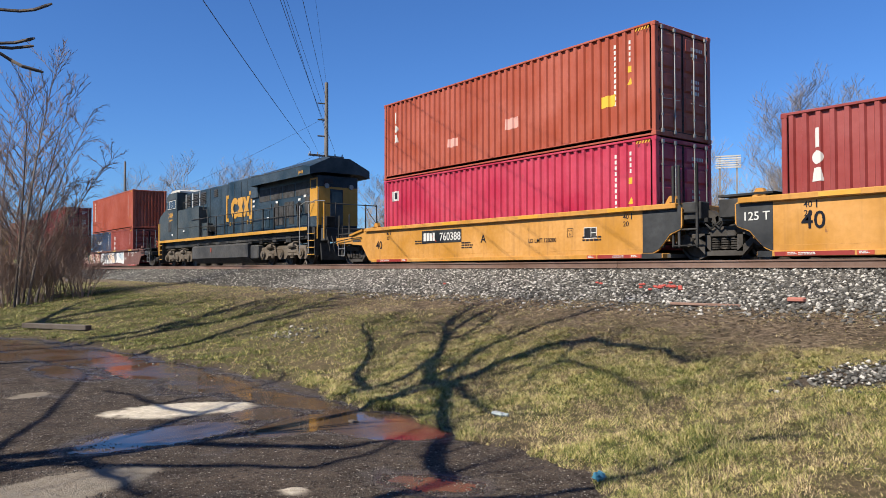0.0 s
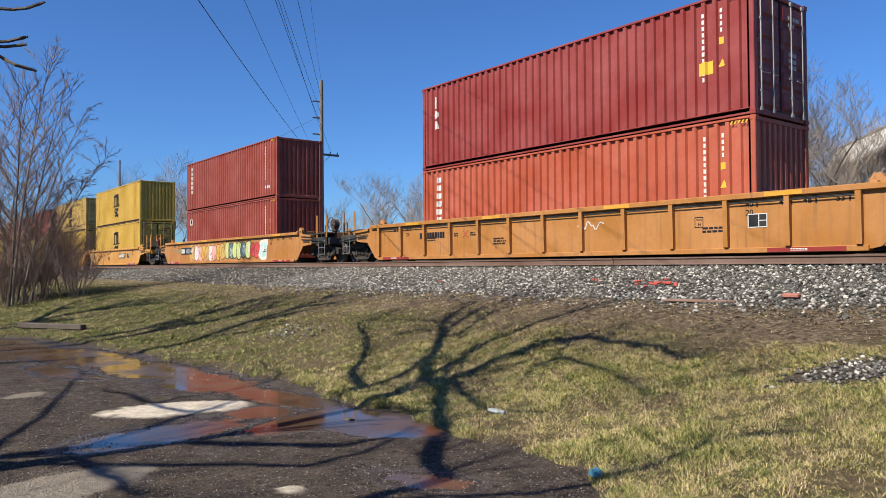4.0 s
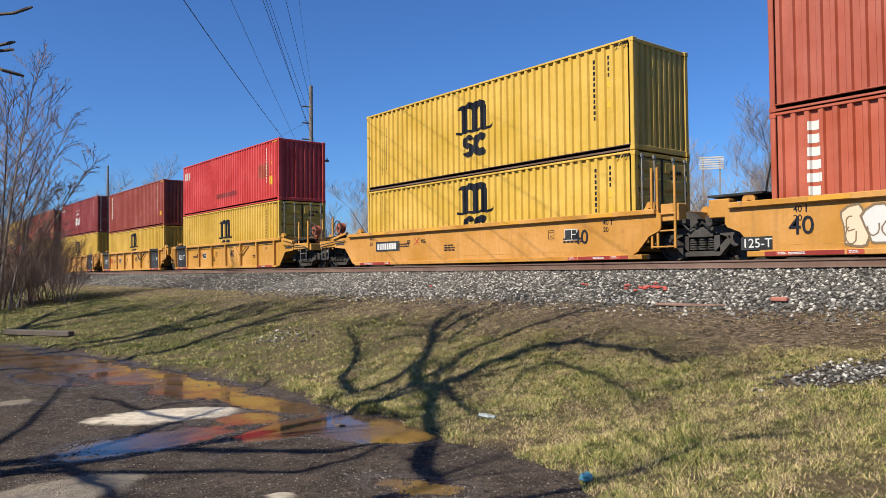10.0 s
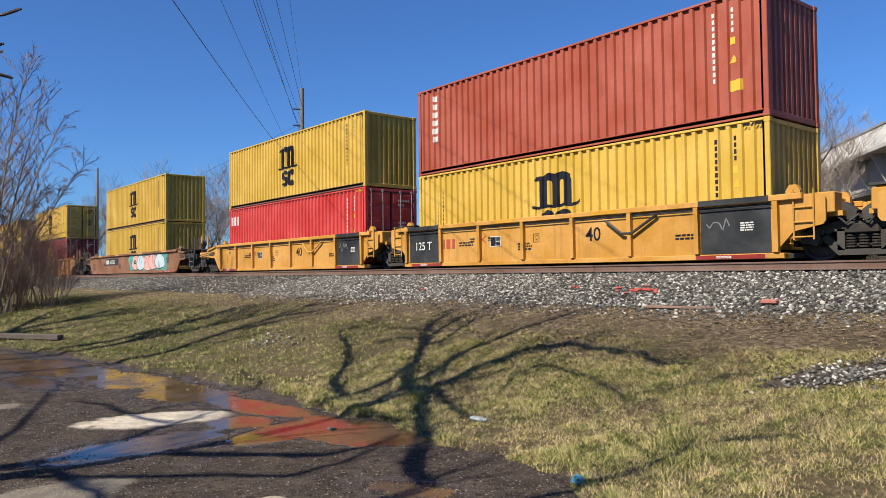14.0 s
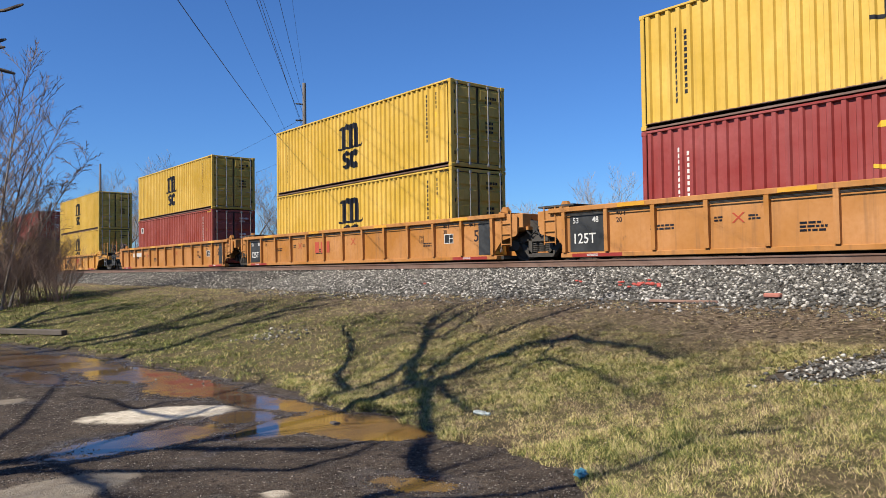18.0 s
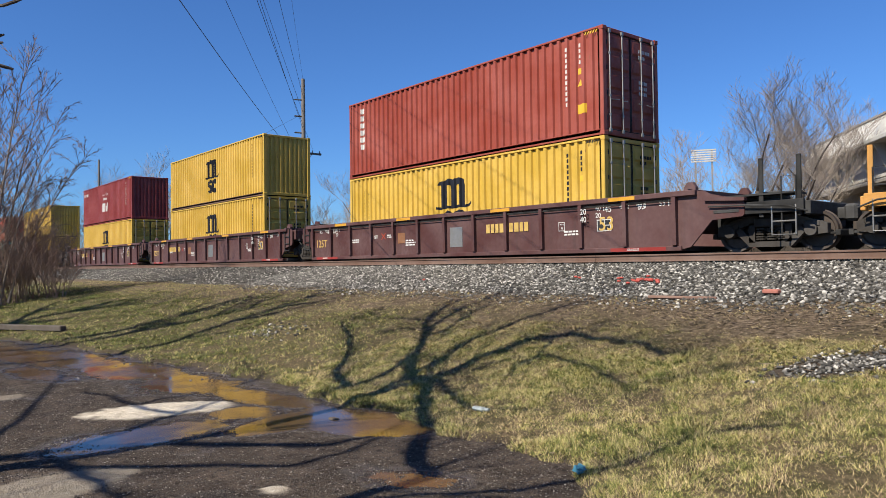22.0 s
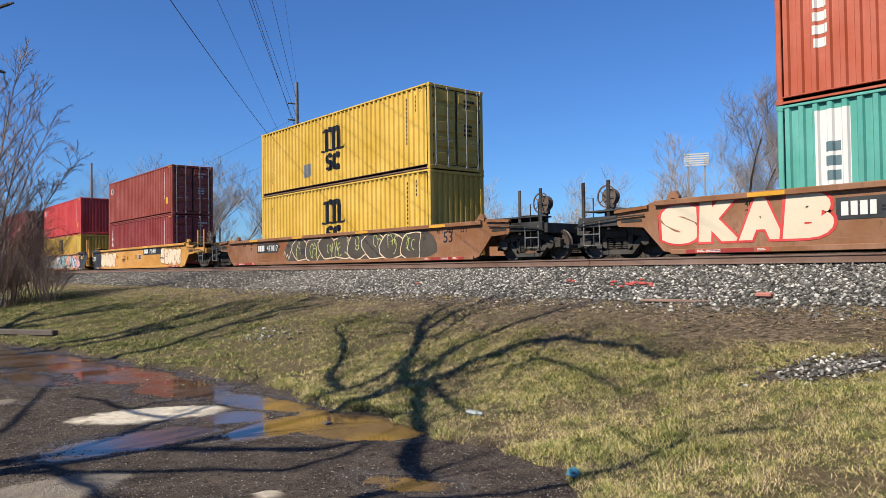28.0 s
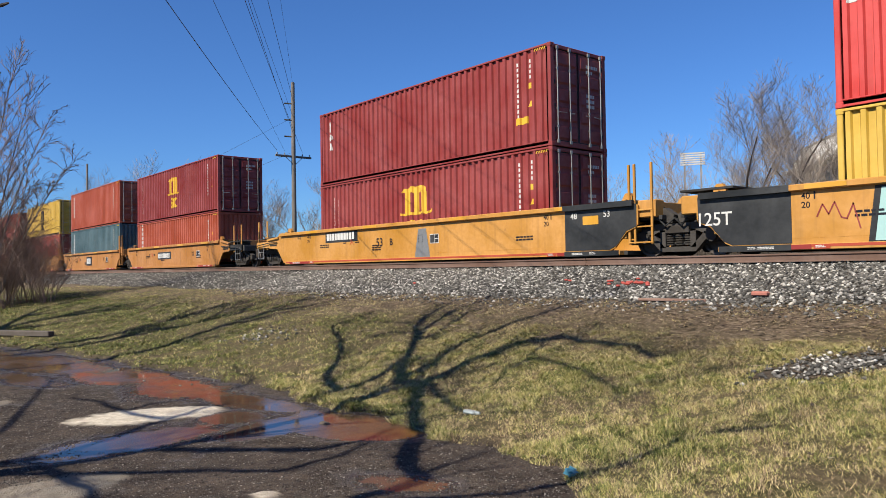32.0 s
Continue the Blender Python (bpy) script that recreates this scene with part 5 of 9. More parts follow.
def rib(top):
    g = Geo()
    g.loft([[(-0.055, -WY, 0.16), (0.055, -WY, 0.16), (0.055, -WY - 0.10, 0.19), (-0.055, -WY - 0.10, 0.19)],
            [(-0.055, -WY, top - 0.1), (0.055, -WY, top - 0.1), (0.055, -WY - 0.12, top - 0.1), (-0.055, -WY - 0.12, top - 0.1)]])
    return g


def blob(g, cx, cz, w, h, r, layer, squash=0.0):
    """A bulging painted shape with a wobbly outline."""
    n = 14
    ph = r.random() * 6
    pts = []
    for i in range(n):
        a = 2 * math.pi * i / n
        k = 1 + 0.22 * math.sin(2 * a + ph) + 0.12 * math.sin(3 * a + 2 * ph)
        e = 0.75
        ca, sa = math.cos(a), math.sin(a)
        pts.append((cx + w / 2 * k * math.copysign(abs(ca) ** e, ca), cz + h / 2 * (1 + 0.1 * math.sin(3 * a + ph)) * math.copysign(abs(sa) ** e, sa)))
    g.slab_xz(pts, -0.0008 - layer, -layer)


def stroke(g, x0, z0, x1, z1, w, layer):
    """A thick sprayed stroke with slanted ends."""
    d = Vector((x1 - x0, z1 - z0))
    if d.length < 1e-4:
        return
    d.normalize()
    nx, nz = -d.y * w / 2, d.x * w / 2
    e = w * 0.28
    g.slab_xz([(x0 - d.x * e + nx * 0.6, z0 - d.y * e + nz * 0.6), (x0 + nx, z0 + nz), (x1 + nx, z1 + nz), (x1 + d.x * e + nx * 0.5, z1 + d.y * e + nz * 0.5), (x1 + d.x * e - nx * 0.6, z1 + d.y * e - nz * 0.6),
                (x1 - nx, z1 - nz), (x0 - nx, z0 - nz), (x0 - d.x * e - nx * 0.5, z0 - d.y * e - nz * 0.5)], -0.0008 - layer, -layer)


def graffiti(car, x0, x1, z0, z1, fills, line, seed, n=None, back=None, thick_=0):
    """Sprayed abstract strokes with outlines and a backing cloud on the near side."""
    r = random.Random(seed)
    h = z1 - z0
    n = n or max(3, int((x1 - x0) / (h * 0.75)))
    w = (x1 - x0) / n
    y = -WY - 0.004
    zc = (z0 + z1) / 2
    if back:
        g = Geo()
        for i in range(n + 1):
            blob(g, x0 + w * i, zc + 0.05 * h * (r.random() - 0.5), w * 1.35, h * 1.0, r, i * 0.0001)
        part("graffiti_background", g, MAT[back], car, "sprayed background cloud", (0, y, 0))
    out, inn, cut_ = Geo(), {}, Geo()
    thick = thick_ or min(0.27, 0.16 * w + 0.08)
    idx = 0
    for i in range(n):
        cx, lw = x0 + w * (i + 0.04), w * 0.92
        tilt, drop = r.uniform(-0.12, 0.2), r.uniform(-0.06, 0.06) * h
        m = fills[(i + r.randrange(2)) % len(fills)]
        pts = [(r.uniform(-0.15, 0.25), r.random())]
        for _ in range(r.choice((5, 6))):
            pts.append((min(1.3, max(-0.25, pts[-1][0] + r.uniform(-0.6, 0.8))), (pts[-1][1] + r.uniform(0.35, 0.65)) % 1.0))
        for (a, b), (c, d) in zip(pts, pts[1:]):
            pa, pb, pc, pd = cx + lw * a + tilt * h * b, z0 + thick * 0.5 + (h - thick) * b + drop, cx + lw * c + tilt * h * d, z0 + thick * 0.5 + (h - thick) * d + drop
            idx += 1
            stroke(out, pa, pb, pc, pd, thick + 0.09, 0.0022 + idx * 0.0001)
            stroke(inn.setdefault(m, Geo()), pa, pb, pc, pd, thick, 0.0060 + idx * 0.0001)
            if r.random() < 0.35:
                k = 0.2 + 0.4 * r.random()
                stroke(cut_, pa + (pc - pa) * k, pb + (pd - pb) * k, pa + (pc - pa) * (k + 0.3), pb + (pd - pb) * (k + 0.3), 0.035, 0.0098 + idx * 0.0001)
    part("graffiti_outline", out, MAT[line], car, "sprayed outline", (0, y, 0))
    for m in inn:
        part("graffiti_fill", inn[m], MAT[m], car, "sprayed fill colour", (0, y, 0))
    if cut_.v:
        part("graffiti_line", cut_, MAT[line], car, "sprayed inner lines", (0, y, 0))


def glyph(ch, fat):
    """One letter as flat verts (x, z) and faces, grown by fat."""
    k = ("glyph", ch, fat)
    if k not in SHARED:
        cu = bpy.data.curves.new("glyph", "FONT")
        cu.body, cu.size, cu.offset, cu.resolution_u = ch, 1.0, fat, 4
        ob = bpy.data.objects.new("glyph", cu)
        me = bpy.data.meshes.new_from_object(ob)
        bpy.data.objects.remove(ob)
        SHARED[k] = ([(v.co.x, v.co.y) for v in me.vertices], [tuple(f.vertices) for f in me.polygons])
    return SHARED[k]


def sprayed_word(car, text, x0, x1, z0, z1, fills, line, seed, back=None, fat=0.05, edge=0.05, drop=None):
    """A sprayed word: fat leaning letters over a wider outline, with a backing cloud or a drop shade of another colour."""
    r = random.Random(seed)
    n, y = len(text), -WY - 0.004
    w, h = (x1 - x0) / len(text), z1 - z0
    if back:
        g = Geo()
        for i in range(n + 1):
            blob(g, x0 + w * i, (z0 + z1) / 2, w * 1.3, h * 1.0, r, i * 0.0001)
        part("graffiti_background", g, MAT[back], car, "sprayed background cloud", (0, y, 0))
    for i, ch in enumerate(text):
        base = glyph(ch, fat)[0]
        bx0, bx1, bz0, bz1 = min(p[0] for p in base), max(p[0] for p in base), min(p[1] for p in base), max(p[1] for p in base)
        kx, kz = w * 1.04 / (bx1 - bx0), h * r.uniform(0.9, 1.0) / (bz1 - bz0)
        tilt, sink = r.uniform(-0.10, 0.16), r.uniform(0, 0.05) * h
        lay = 0.002 + i * 0.0012

        def lay_out(fat_, lift, dx=0.0, dz=0.0):
            vs, fs = glyph(ch, fat_)
            g = Geo()
            return g.add([(x0 + w * i + dx + (px - bx0) * kx + tilt * (pz - bz0) * kz, -lift, z0 + sink + dz + (pz - bz0) * kz) for px, pz in vs], fs)
        if drop:
            part("graffiti_line", lay_out(fat + edge * 0.6, lay - 0.0008, 0.07, -0.04), MAT[drop], car, "sprayed drop shade", (0, y, 0))
        part("graffiti_outline", lay_out(fat + edge, lay), MAT[line], car, "sprayed outline", (0, y, 0))
        part("graffiti_fill", lay_out(fat, lay + 0.0009), MAT[fills[i % len(fills)]], car, "sprayed fill colour", (0, y, 0))


def sprayed_bubbles(car, x0, x1, z0, z1, fills, line, seed, n, back=None, inner=None, edge=0.05):
    """Sprayed swollen shapes, one over the next, with outlines and a few inner curves."""
    r = random.Random(seed)
    y, h, w = -WY - 0.004, z1 - z0, (x1 - x0) / n
    if back:
        g = Geo()
        for i in range(n + 1):
            blob(g, x0 + w * i, (z0 + z1) / 2, w * 1.3, h * 1.02, r, i * 0.0001)
        part("graffiti_background", g, MAT[back], car, "sprayed background cloud", (0, y, 0))
    for i in range(n):
        cx, cz, lay = x0 + w * (i + 0.5), (z0 + z1) / 2 + r.uniform(-0.05, 0.05) * h, 0.002 + i * 0.0022
        bw, bh = w * r.uniform(1.1, 1.3), h * r.uniform(0.86, 1.0)
        out, fill, curve = Geo(), Geo(), Geo()
        blob(out, cx, cz, bw + edge * 1.2, bh + edge, random.Random(seed * 7 + i), lay)
        blob(fill, cx, cz, bw - edge * 0.6, bh - edge, random.Random(seed * 7 + i), lay + 0.0011)
        for q in range(2 + r.randrange(2)):
            ax, az, rr, a0 = cx + r.uniform(-0.25, 0.25) * bw, cz + r.uniform(-0.25, 0.25) * bh, r.uniform(0.12, 0.26) * min(bw, bh), r.uniform(0, 360)
            last = None
            for st in range(9):
                a = radians(a0 + st * r.choice((24, 30, 34)))
                here = (ax + rr * math.cos(a) * 0.8, az + rr * 1.3 * math.sin(a))
                if last:
                    stroke(curve, last[0], last[1], here[0], here[1], edge * 0.55, lay + 0.0014 + st * 0.00006 + q * 0.0005)
                last = here
        part("graffiti_outline", out, MAT[line], car, "sprayed outline", (0, y, 0))
        part("graffiti_fill", fill, MAT[fills[i % len(fills)]], car, "sprayed fill colour", (0, y, 0))
        part("graffiti_line", curve, MAT[inner or line], car, "sprayed inner curves", (0, y, 0))


def colour_bars(car, x0, x1, z0, z1, ink, n=3, back=None):
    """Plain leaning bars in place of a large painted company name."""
    g, w = Geo(), (x1 - x0) / n
    if back:
        part("number_strip", Geo().box(x0 - 0.15, x1 + 0.15, -0.002, 0, z0 - 0.08, z1 + 0.08), MAT[back], car, "dark painted strip", (0, -WY - 0.003, 0))
    for i in range(n):
        a = x0 + w * i
        g.slab_xz([(a + w * 0.28, z0), (a + w * 0.58, z0), (a + w * 0.62, z1 - 0.12), (a + w * 0.92, z1 - 0.12), (a + w * 0.94, z1), (a + w * 0.04, z1), (a + w * 0.02, z1 - 0.12), (a + w * 0.32, z1 - 0.12)], -0.001, 0)
    part("lettering", g, MAT[ink], car, "large painted mark", (0, -WY - 0.0065, 0))


def scribble(car, x, z, w, h, ink, seed, y=-1.506):
    """A quick thin sprayed scrawl."""
    r, g = random.Random(seed), Geo()
    px, pz = x, z
    for i in range(int(w / h * 3) + 3):
        nx, nz = x + w * (i + 1) / (int(w / h * 3) + 3), z + (r.random() - 0.5) * h
        d = Vector((nx - px, nz - pz)).normalized() * 0.014
        g.slab_xz([(px - d.y, pz + d.x), (px + d.y, pz - d.x), (nx + d.y, nz - d.x), (nx - d.y, nz + d.x)], -0.002, 0)
        px, pz = nx - w * 0.02 * r.random(), nz
    part("scrawl", g, MAT[ink], car, "thin sprayed scrawl", (0, y, 0))


def plate_row(car, x, z, n, h, dark=True, y=-1.506, ink="white", digits=""):
    """Reporting mark: pale bars on a dark painted strip."""
    w = n * h * 0.72
    if dark:
        part("number_strip", Geo().box(x - 0.1, x + w + 0.1, -0.003, 0, z - h * 0.3, z + h * 1.3), MAT["black"], car, "black painted strip", (0, y, 0))
    if digits:
        part("lettering", shared(("row", 4, h), lambda: bars_row(4, h * 0.5, h, h * 0.16, seed=n)), MAT[ink], car, "painted lettering", (x, y - 0.004, z))
        part("lettering", word(digits, h), MAT[ink], car, "painted number", (x + h * 3.3, y - 0.004, z))
    else:
        part("lettering", shared(("row", n, h), lambda: bars_row(n, h * 0.56, h, h * 0.16, seed=n)), MAT[ink], car, "painted lettering", (x, y - 0.004, z))


def ring_box(w, h, t):
    """A thin painted square outline."""
    return Geo().box(0, w, -0.003, 0, 0, t).box(0, w, -0.003, 0, h - t, h).box(0, t, -0.003, 0, t, h - t).box(w - t, w, -0.003, 0, t, h - t)


def stencils(car, half, top, style, ink, y):
    """Length marks with ticks, the plate square, the data panel and sill labels that such cars carry."""
    z = top - 0.27
    spots = ((half - 2.6, "40"), (half - 1.85, "45"), (half - 1.35, "48"), (half - 0.7, "53"), (-half + 1.9, "40"), (-half + 1.1, "45")) if half > 8 else ((half - 1.3, "40"), (-half + 1.1, "40"))
    for x, tx in spots:
        part("lettering", word(tx, 0.13), ink, car, "", (x, y, z))
        part("tick_mark", shared(("tick",), lambda: Geo().box(0, 0.03, -0.003, 0, 0, 0.16)), ink, car, "", (x + 0.25, y, z - 0.015))
        if tx == "40":
            part("lettering", word("20", 0.13), ink, car, "", (x, y, z - 0.18))
    px = 0.5 if half > 8 else 3.4
    if style == "rib":
        px = half - 3.85 if half > 8 else -0.55
    part("plate_square", shared(("plate_square",), lambda: ring_box(0.22, 0.24, 0.014)), ink, car, "painted square outline", (px, y, 0.66))
    part("lettering", word("PLATE", 0.036), ink, car, "", (px + 0.045, y, 0.82))
    part("lettering", word("H", 0.075), ink, car, "", (px + 0.08, y, 0.70))
    panel = part("data_panel", shared(("data_panel",), lambda: Geo().box(0, 0.44, -0.004, 0, 0, 0.30)), MAT["white"], car, "black data panel in a white frame", (px + 0.6 if style == "plain" else (half - 2.55 if half > 8 else -2.3), y, 0.60))
    for a, b, c, d in ((0.02, 0.24, 0.02, 0.28), (0.26, 0.42, 0.16, 0.28), (0.26, 0.42, 0.02, 0.14)):
        part("panel_field", shared(("panel_field", a, c), lambda: Geo().box(a, b, -0.006, -0.003, c, d)), MAT["black"], panel)
    part("crossed_mark", shared(("crossed",), lambda: Geo().slab_xz([(0, 0), (0.05, 0), (0.30, 0.22), (0.25, 0.22)], -0.003, 0).slab_xz([(0.25, 0), (0.30, 0), (0.05, 0.22), (0, 0.22)], -0.0045, -0.0015)), MAT["redmark"], car, "small red crossed mark", (-half * 0.42, y, 0.72))
    for k, dx in enumerate((-0.42, 0.38)):
        part("lettering", shared(("slogan", k), lambda: text_lines(2, 0.3, 0.04, 7 + k)), ink, car, "", (-half * 0.42 + dx, y, 0.88))
    for s in (-1, 1):
        part("sill_label", shared(("sill_label",), lambda: Geo().box(-0.8, 0.8, -0.003, 0, -0.045, 0.045)), MAT["sillred"], car, "dark red sill label", (s * (half - 1.3), -WY - 0.0525, 0.11))
        part("lettering", shared(("silltext",), lambda: text_lines(2, 0.5, 0.018, 3)), MAT["white"], car, "", (s * (half - 1.3) - 0.3, -WY - 0.057, 0.135))
    if style == "rib":
        for k in range(2):
            part("side_pipe", shared(("side_pipe", half), lambda: Geo().pipe([(-half + 0.3, 0, 0), (half - 0.3, 0, 0)], 0.013, 6)), MAT["ends"], car, "dark brake pipe along the side", (0, -WY - 0.03 - 0.03 * k, top - 0.145 - 0.035 * k))


def well_car(u, half, ends, colour, style, top=1.32, brake=0, words="", dark_ends=False, z_text=0.62, strip=None, limit="", end_no="", tape=True, stripe=False, seed=1, digits=""):
    """A well car unit whose middle lies u metres along the train; ends: 'truck' or 'joint' at left and right."""
    mat = MAT[colour]
    ext = 0.42 if style == "plain" else 0.72
    car = thing("well_car", words, "railway car", "well cars of the train", at=(u, TRACK_Y, RAIL))
    sk = (half, ends, top)
    for turn in (None, pose(0, 0, 0, 0, 0, 180)):
        e = ends if turn is None else (ends[1], ends[0])
        part("side_wall", shared(("side_wall", half, e, top, ext), lambda: well_side(half, e, top, ext)), mat, car, at=turn)
        part("top_chord", shared(("top_chord", half, top), lambda: Geo().box(-half - 0.3, half + 0.3, -WY - 0.10, -WY + 0.08, top - 0.10, top + 0.03, 0.015)), mat, car, at=turn)
        part("bottom_sill", shared(("bottom_sill", half), lambda: Geo().box(-half + 0.1, half - 0.1, -WY - 0.05, -WY + 0.3, 0.05, 0.17, 0.012)), mat, car, at=turn)
        if style == "rib":
            n = 8 if half < 7.5 else 13
            for i in range(n):
                x = -half + 0.25 + (2 * half - 0.5) * i / (n - 1)
                part("post", shared(("rib", top), lambda: rib(top)), mat, car, at=(turn or Matrix()) @ Matrix.Translation((x, 0, 0)))
        else:
            part("side_step", shared(("side_step", half), lambda: Geo().box(-half + 0.5, half - 0.5, -WY - 0.0025, -WY, 0.285, 0.30)), mat, car, at=turn)
    part("well_floor", shared(("well_floor", half), lambda: Geo().box(-half, half, -1.35, 1.35, 0.06, 0.16)), MAT["ends"], car)
    for s, kind in ((-1, ends[0]), (1, ends[1])):
        dk = "ends" if (dark_ends or kind == "truck" and seed % 2) else colour
        dark = MAT["ends"] if (colour in ("wk", "wm", "wy") or kind == "truck") else MAT[colour]
        platform(car, s, kind, half, top, mat, dark, seed > 3)
        part("bulkhead", shared(("bulkhead", s, half, top), lambda: bulkhead(s, half, top)), mat, car)
        grab_rails(car, s, kind, half, ext, MAT["ends"] if colour in ("wk", "wm", "wb") or seed == 3 else mat, tall=s > 0 and style == "plain")
        if kind == "truck":
            bogie(car, s * (half + 1.75))
            part("coupler", shared(("coupler", s, half), lambda: coupler(s, half)), MAT["ends"], car, "knuckle coupler with hose")
            if brake == s:
                part("brake_wheel", shared(("brake_wheel", s, half), lambda: brake_wheel(s, half)), MAT["ends"] if seed % 2 else MAT["pinkgear"], car, "spoked hand brake wheel")
                part("brake_housing", shared(("brake_housing", s, half), lambda: brake_housing(s, half)), MAT["redgear"] if seed % 2 else MAT["pinkgear"], car, "orange hand brake housing")
        elif s > 0:
            bogie(car, half + 1.22)
    y = -WY - 0.004
    if tape:
        for x in (-half * 0.72, -half * 0.25, half * 0.3, half * 0.8):
            part("reflector_tape", shared(("tape",), lambda: Geo().box(-0.4, 0.4, -0.003, 0, -0.045, 0.045)), MAT["reflect"], car, "orange reflective tape", (x, -WY - 0.103, top - 0.035))
    if strip:
        x, n, h = strip[:3]
        plate_row(car, x, strip[3] if len(strip) > 3 else 0.7, n, h, dark=len(strip) < 5, y=y, ink="white" if len(strip) < 6 else strip[5], digits=digits)
    for x in (-half + 0.9, -half + 2.3, half - 2.3, half - 0.9) if style == "plain" else ():
        part("jacking_label", shared(("jacking",), lambda: Geo().box(-0.16, 0.16, -0.004, 0, -0.045, 0.045)), MAT["redmark"], car, "small red label", (x, -WY - 0.052, 0.11))
        part("lettering", shared(("jackprint",), lambda: text_lines(2, 0.24, 0.018, 1)), MAT["white"], car, "", (x - 0.12, -WY - 0.057, 0.14))
    if limit:
        x = (half - 1.54 if style == "plain" else half - 1.15) if half > 8 else 1.3
        part("lettering", word(limit, 0.36), MAT["white"] if colour in ("wm", "wk") else MAT["ink"], car, "painted number", (x, y, z_text))
    if end_no:
        x = -half + 0.35
        part("lettering", word(end_no, 0.26), MAT["white"], car, "white painted number", (x, y - 0.008, 0.50))
    stencils(car, half, top, style, MAT["white"] if colour in ("wm", "wk") else MAT["ink"], y)
    for i in (0, 1, 3):
        x = -half + 2.9 + i * (2 * half - 3) / 4
        part("lettering", shared(("lines", i % 3), lambda: text_lines(2 + i % 3, 0.7, 0.045, i)), MAT["white"] if colour in ("wm", "wk") else MAT["ink"], car, "rows of fine stencilled print", (x, y, 0.78 - 0.12 * (i % 2)))
    return car


def dark_panel(car, x0, x1, z0, z1, number="", size=0.3):
    s = 1 if x1 > 0 else -1
    inner, outer = (x0, x1) if s > 0 else (x1, x0)
    half = 8.6 if abs(outer) > 7.2 else 6.6
    if abs(outer) > half - 0.35:
        top = z1 + 0.04
        pts = [(inner, 0.19), (s * (half - 0.42), 0.19), (s * (half - 0.22), 0.28), (s * (half + 0.08), 0.63), (s * (half + 0.38), 0.74), (s * (half + 0.39), top), (inner, top)]
        part("dark_panel", Geo().slab_xz(pts if s < 0 else pts, -0.006, 0.0), MAT["panel"], car, "charcoal painted panel", (0, -WY - 0.002, 0))
        part("dark_sill", Geo().box(min(inner, s * (half - 0.12)), max(inner, s * (half - 0.12)), -0.056, 0.0, 0.048, 0.172), MAT["panel"], car, "", (0, -WY - 0.002, 0))
    else:
        part("dark_panel", Geo().box(x0, x1, -0.006, 0.0, z0, z1), MAT["panel"], car, "charcoal painted panel", (0, -WY - 0.002, 0))
    if number:
        part("lettering", word(number, size), MAT["white"], car, "white painted number", (x0 + 0.06, -WY - 0.012, z0 + (z1 - z0) * (0.66 if size < 0.2 else 0.45)))


# ---- the train: well cars and what they carry; u is the place along the train ----
MOVERS = []


def ride(ob):
    MOVERS.append((ob, ob.location.x, ob.location.y, ob.location.z))
    return ob


BASE = RAIL + 0.24


def stack(u, lower, upper, top=None):
    """Lower and upper boxes on a well whose middle is at u. Each: colour, end, marks, label."""
    h = HC if (top is None or top > 8.0) else STD
    z = BASE
    for low in (lower if isinstance(lower, list) else [lower]):
        c, end, marks, words = low[:4]
        ln_, dx = low[4:6] if len(low) > 4 else (CL, 0)
        ride(container(c, ln_, h, end, marks, at=(u + dx, TRACK_Y, z), words=words))
    if upper is None:
        return
    c, end, marks, words = upper
    ride(container(c, CL, HC, end, marks, at=(u, TRACK_Y, z + h + 0.012), words=words))


P = pillars()
GOLDP = [("pillars", 0.0, 1.28, 1.02, "gold"), ("arcs", 0.0, 0.83, 0.66, "gold")] + [("column", -5.1, 2.35, 0.098, "white", 13, 0.09), ("column", -4.86, 2.25, 0.098, "white", 11, 0.09)]
SLIM = [("slim", -5.36, 2.06, 0.40, "white")]
TRI = leasing()
Y_W, Y_D = "yellow corrugated steel container with dark marks, plain end", "yellow corrugated steel container with dark marks, door end"
R_W, R_D = "oxide red corrugated steel container, plain ribbed end", "oxide red corrugated steel container, locking-bar doors"
D_W, D_D = "dark red corrugated steel container, plain ribbed end", "dark red corrugated steel container, locking-bar doors"
O_W = "orange-red corrugated steel container with white column lettering"

# two units ahead of the locomotive
car = ride(well_car(-1.9, 6.6, ("joint", "truck"), "wy", "plain", words="yellow steel well car with charcoal end panel", limit="", seed=2))
dark_panel(car, -6.9, -6.15, 0.2, 1.18, "125 T", 0.19)
part("lettering", word("40", 0.36), MAT["ink"], car, "painted number", (-5.55, -1.512, 0.62))
stack(-1.9, ("darkred", "door", SLIM, D_D), None)
car = ride(well_car(-17.28, 6.6, ("truck", "joint"), "wy", "plain", words="yellow steel well car with black lettered strip", strip=(-3.2, 10, 0.27, 0.75), digits="760388", seed=3))
part("lettering", word("40", 0.3), MAT["ink"], car, "painted number", (-6.2, -1.512, 0.55))
part("lettering", word("A", 0.26), MAT["ink"], car, "painted letter", (-0.2, -1.512, 0.62))
part("lettering", word("LD LMT 120200", 0.12), MAT["ink"], car, "painted load limit", (1.9, -1.512, 0.55))
dark_panel(car, 5.9, 6.9, 0.2, 1.25)
stack(-17.28, ("magenta", "door", SQUARE, "magenta red corrugated steel container with white panel mark"), ("brick", "door", SLIM + [("plate", 4.6, 1.1, 0.3, "gold", 0.5), ("patch", 0.9, 1.1, 0.35, "pink", 0.6), ("patch", -2.0, 0.9, 0.3, "pink", 0.5)], R_D))

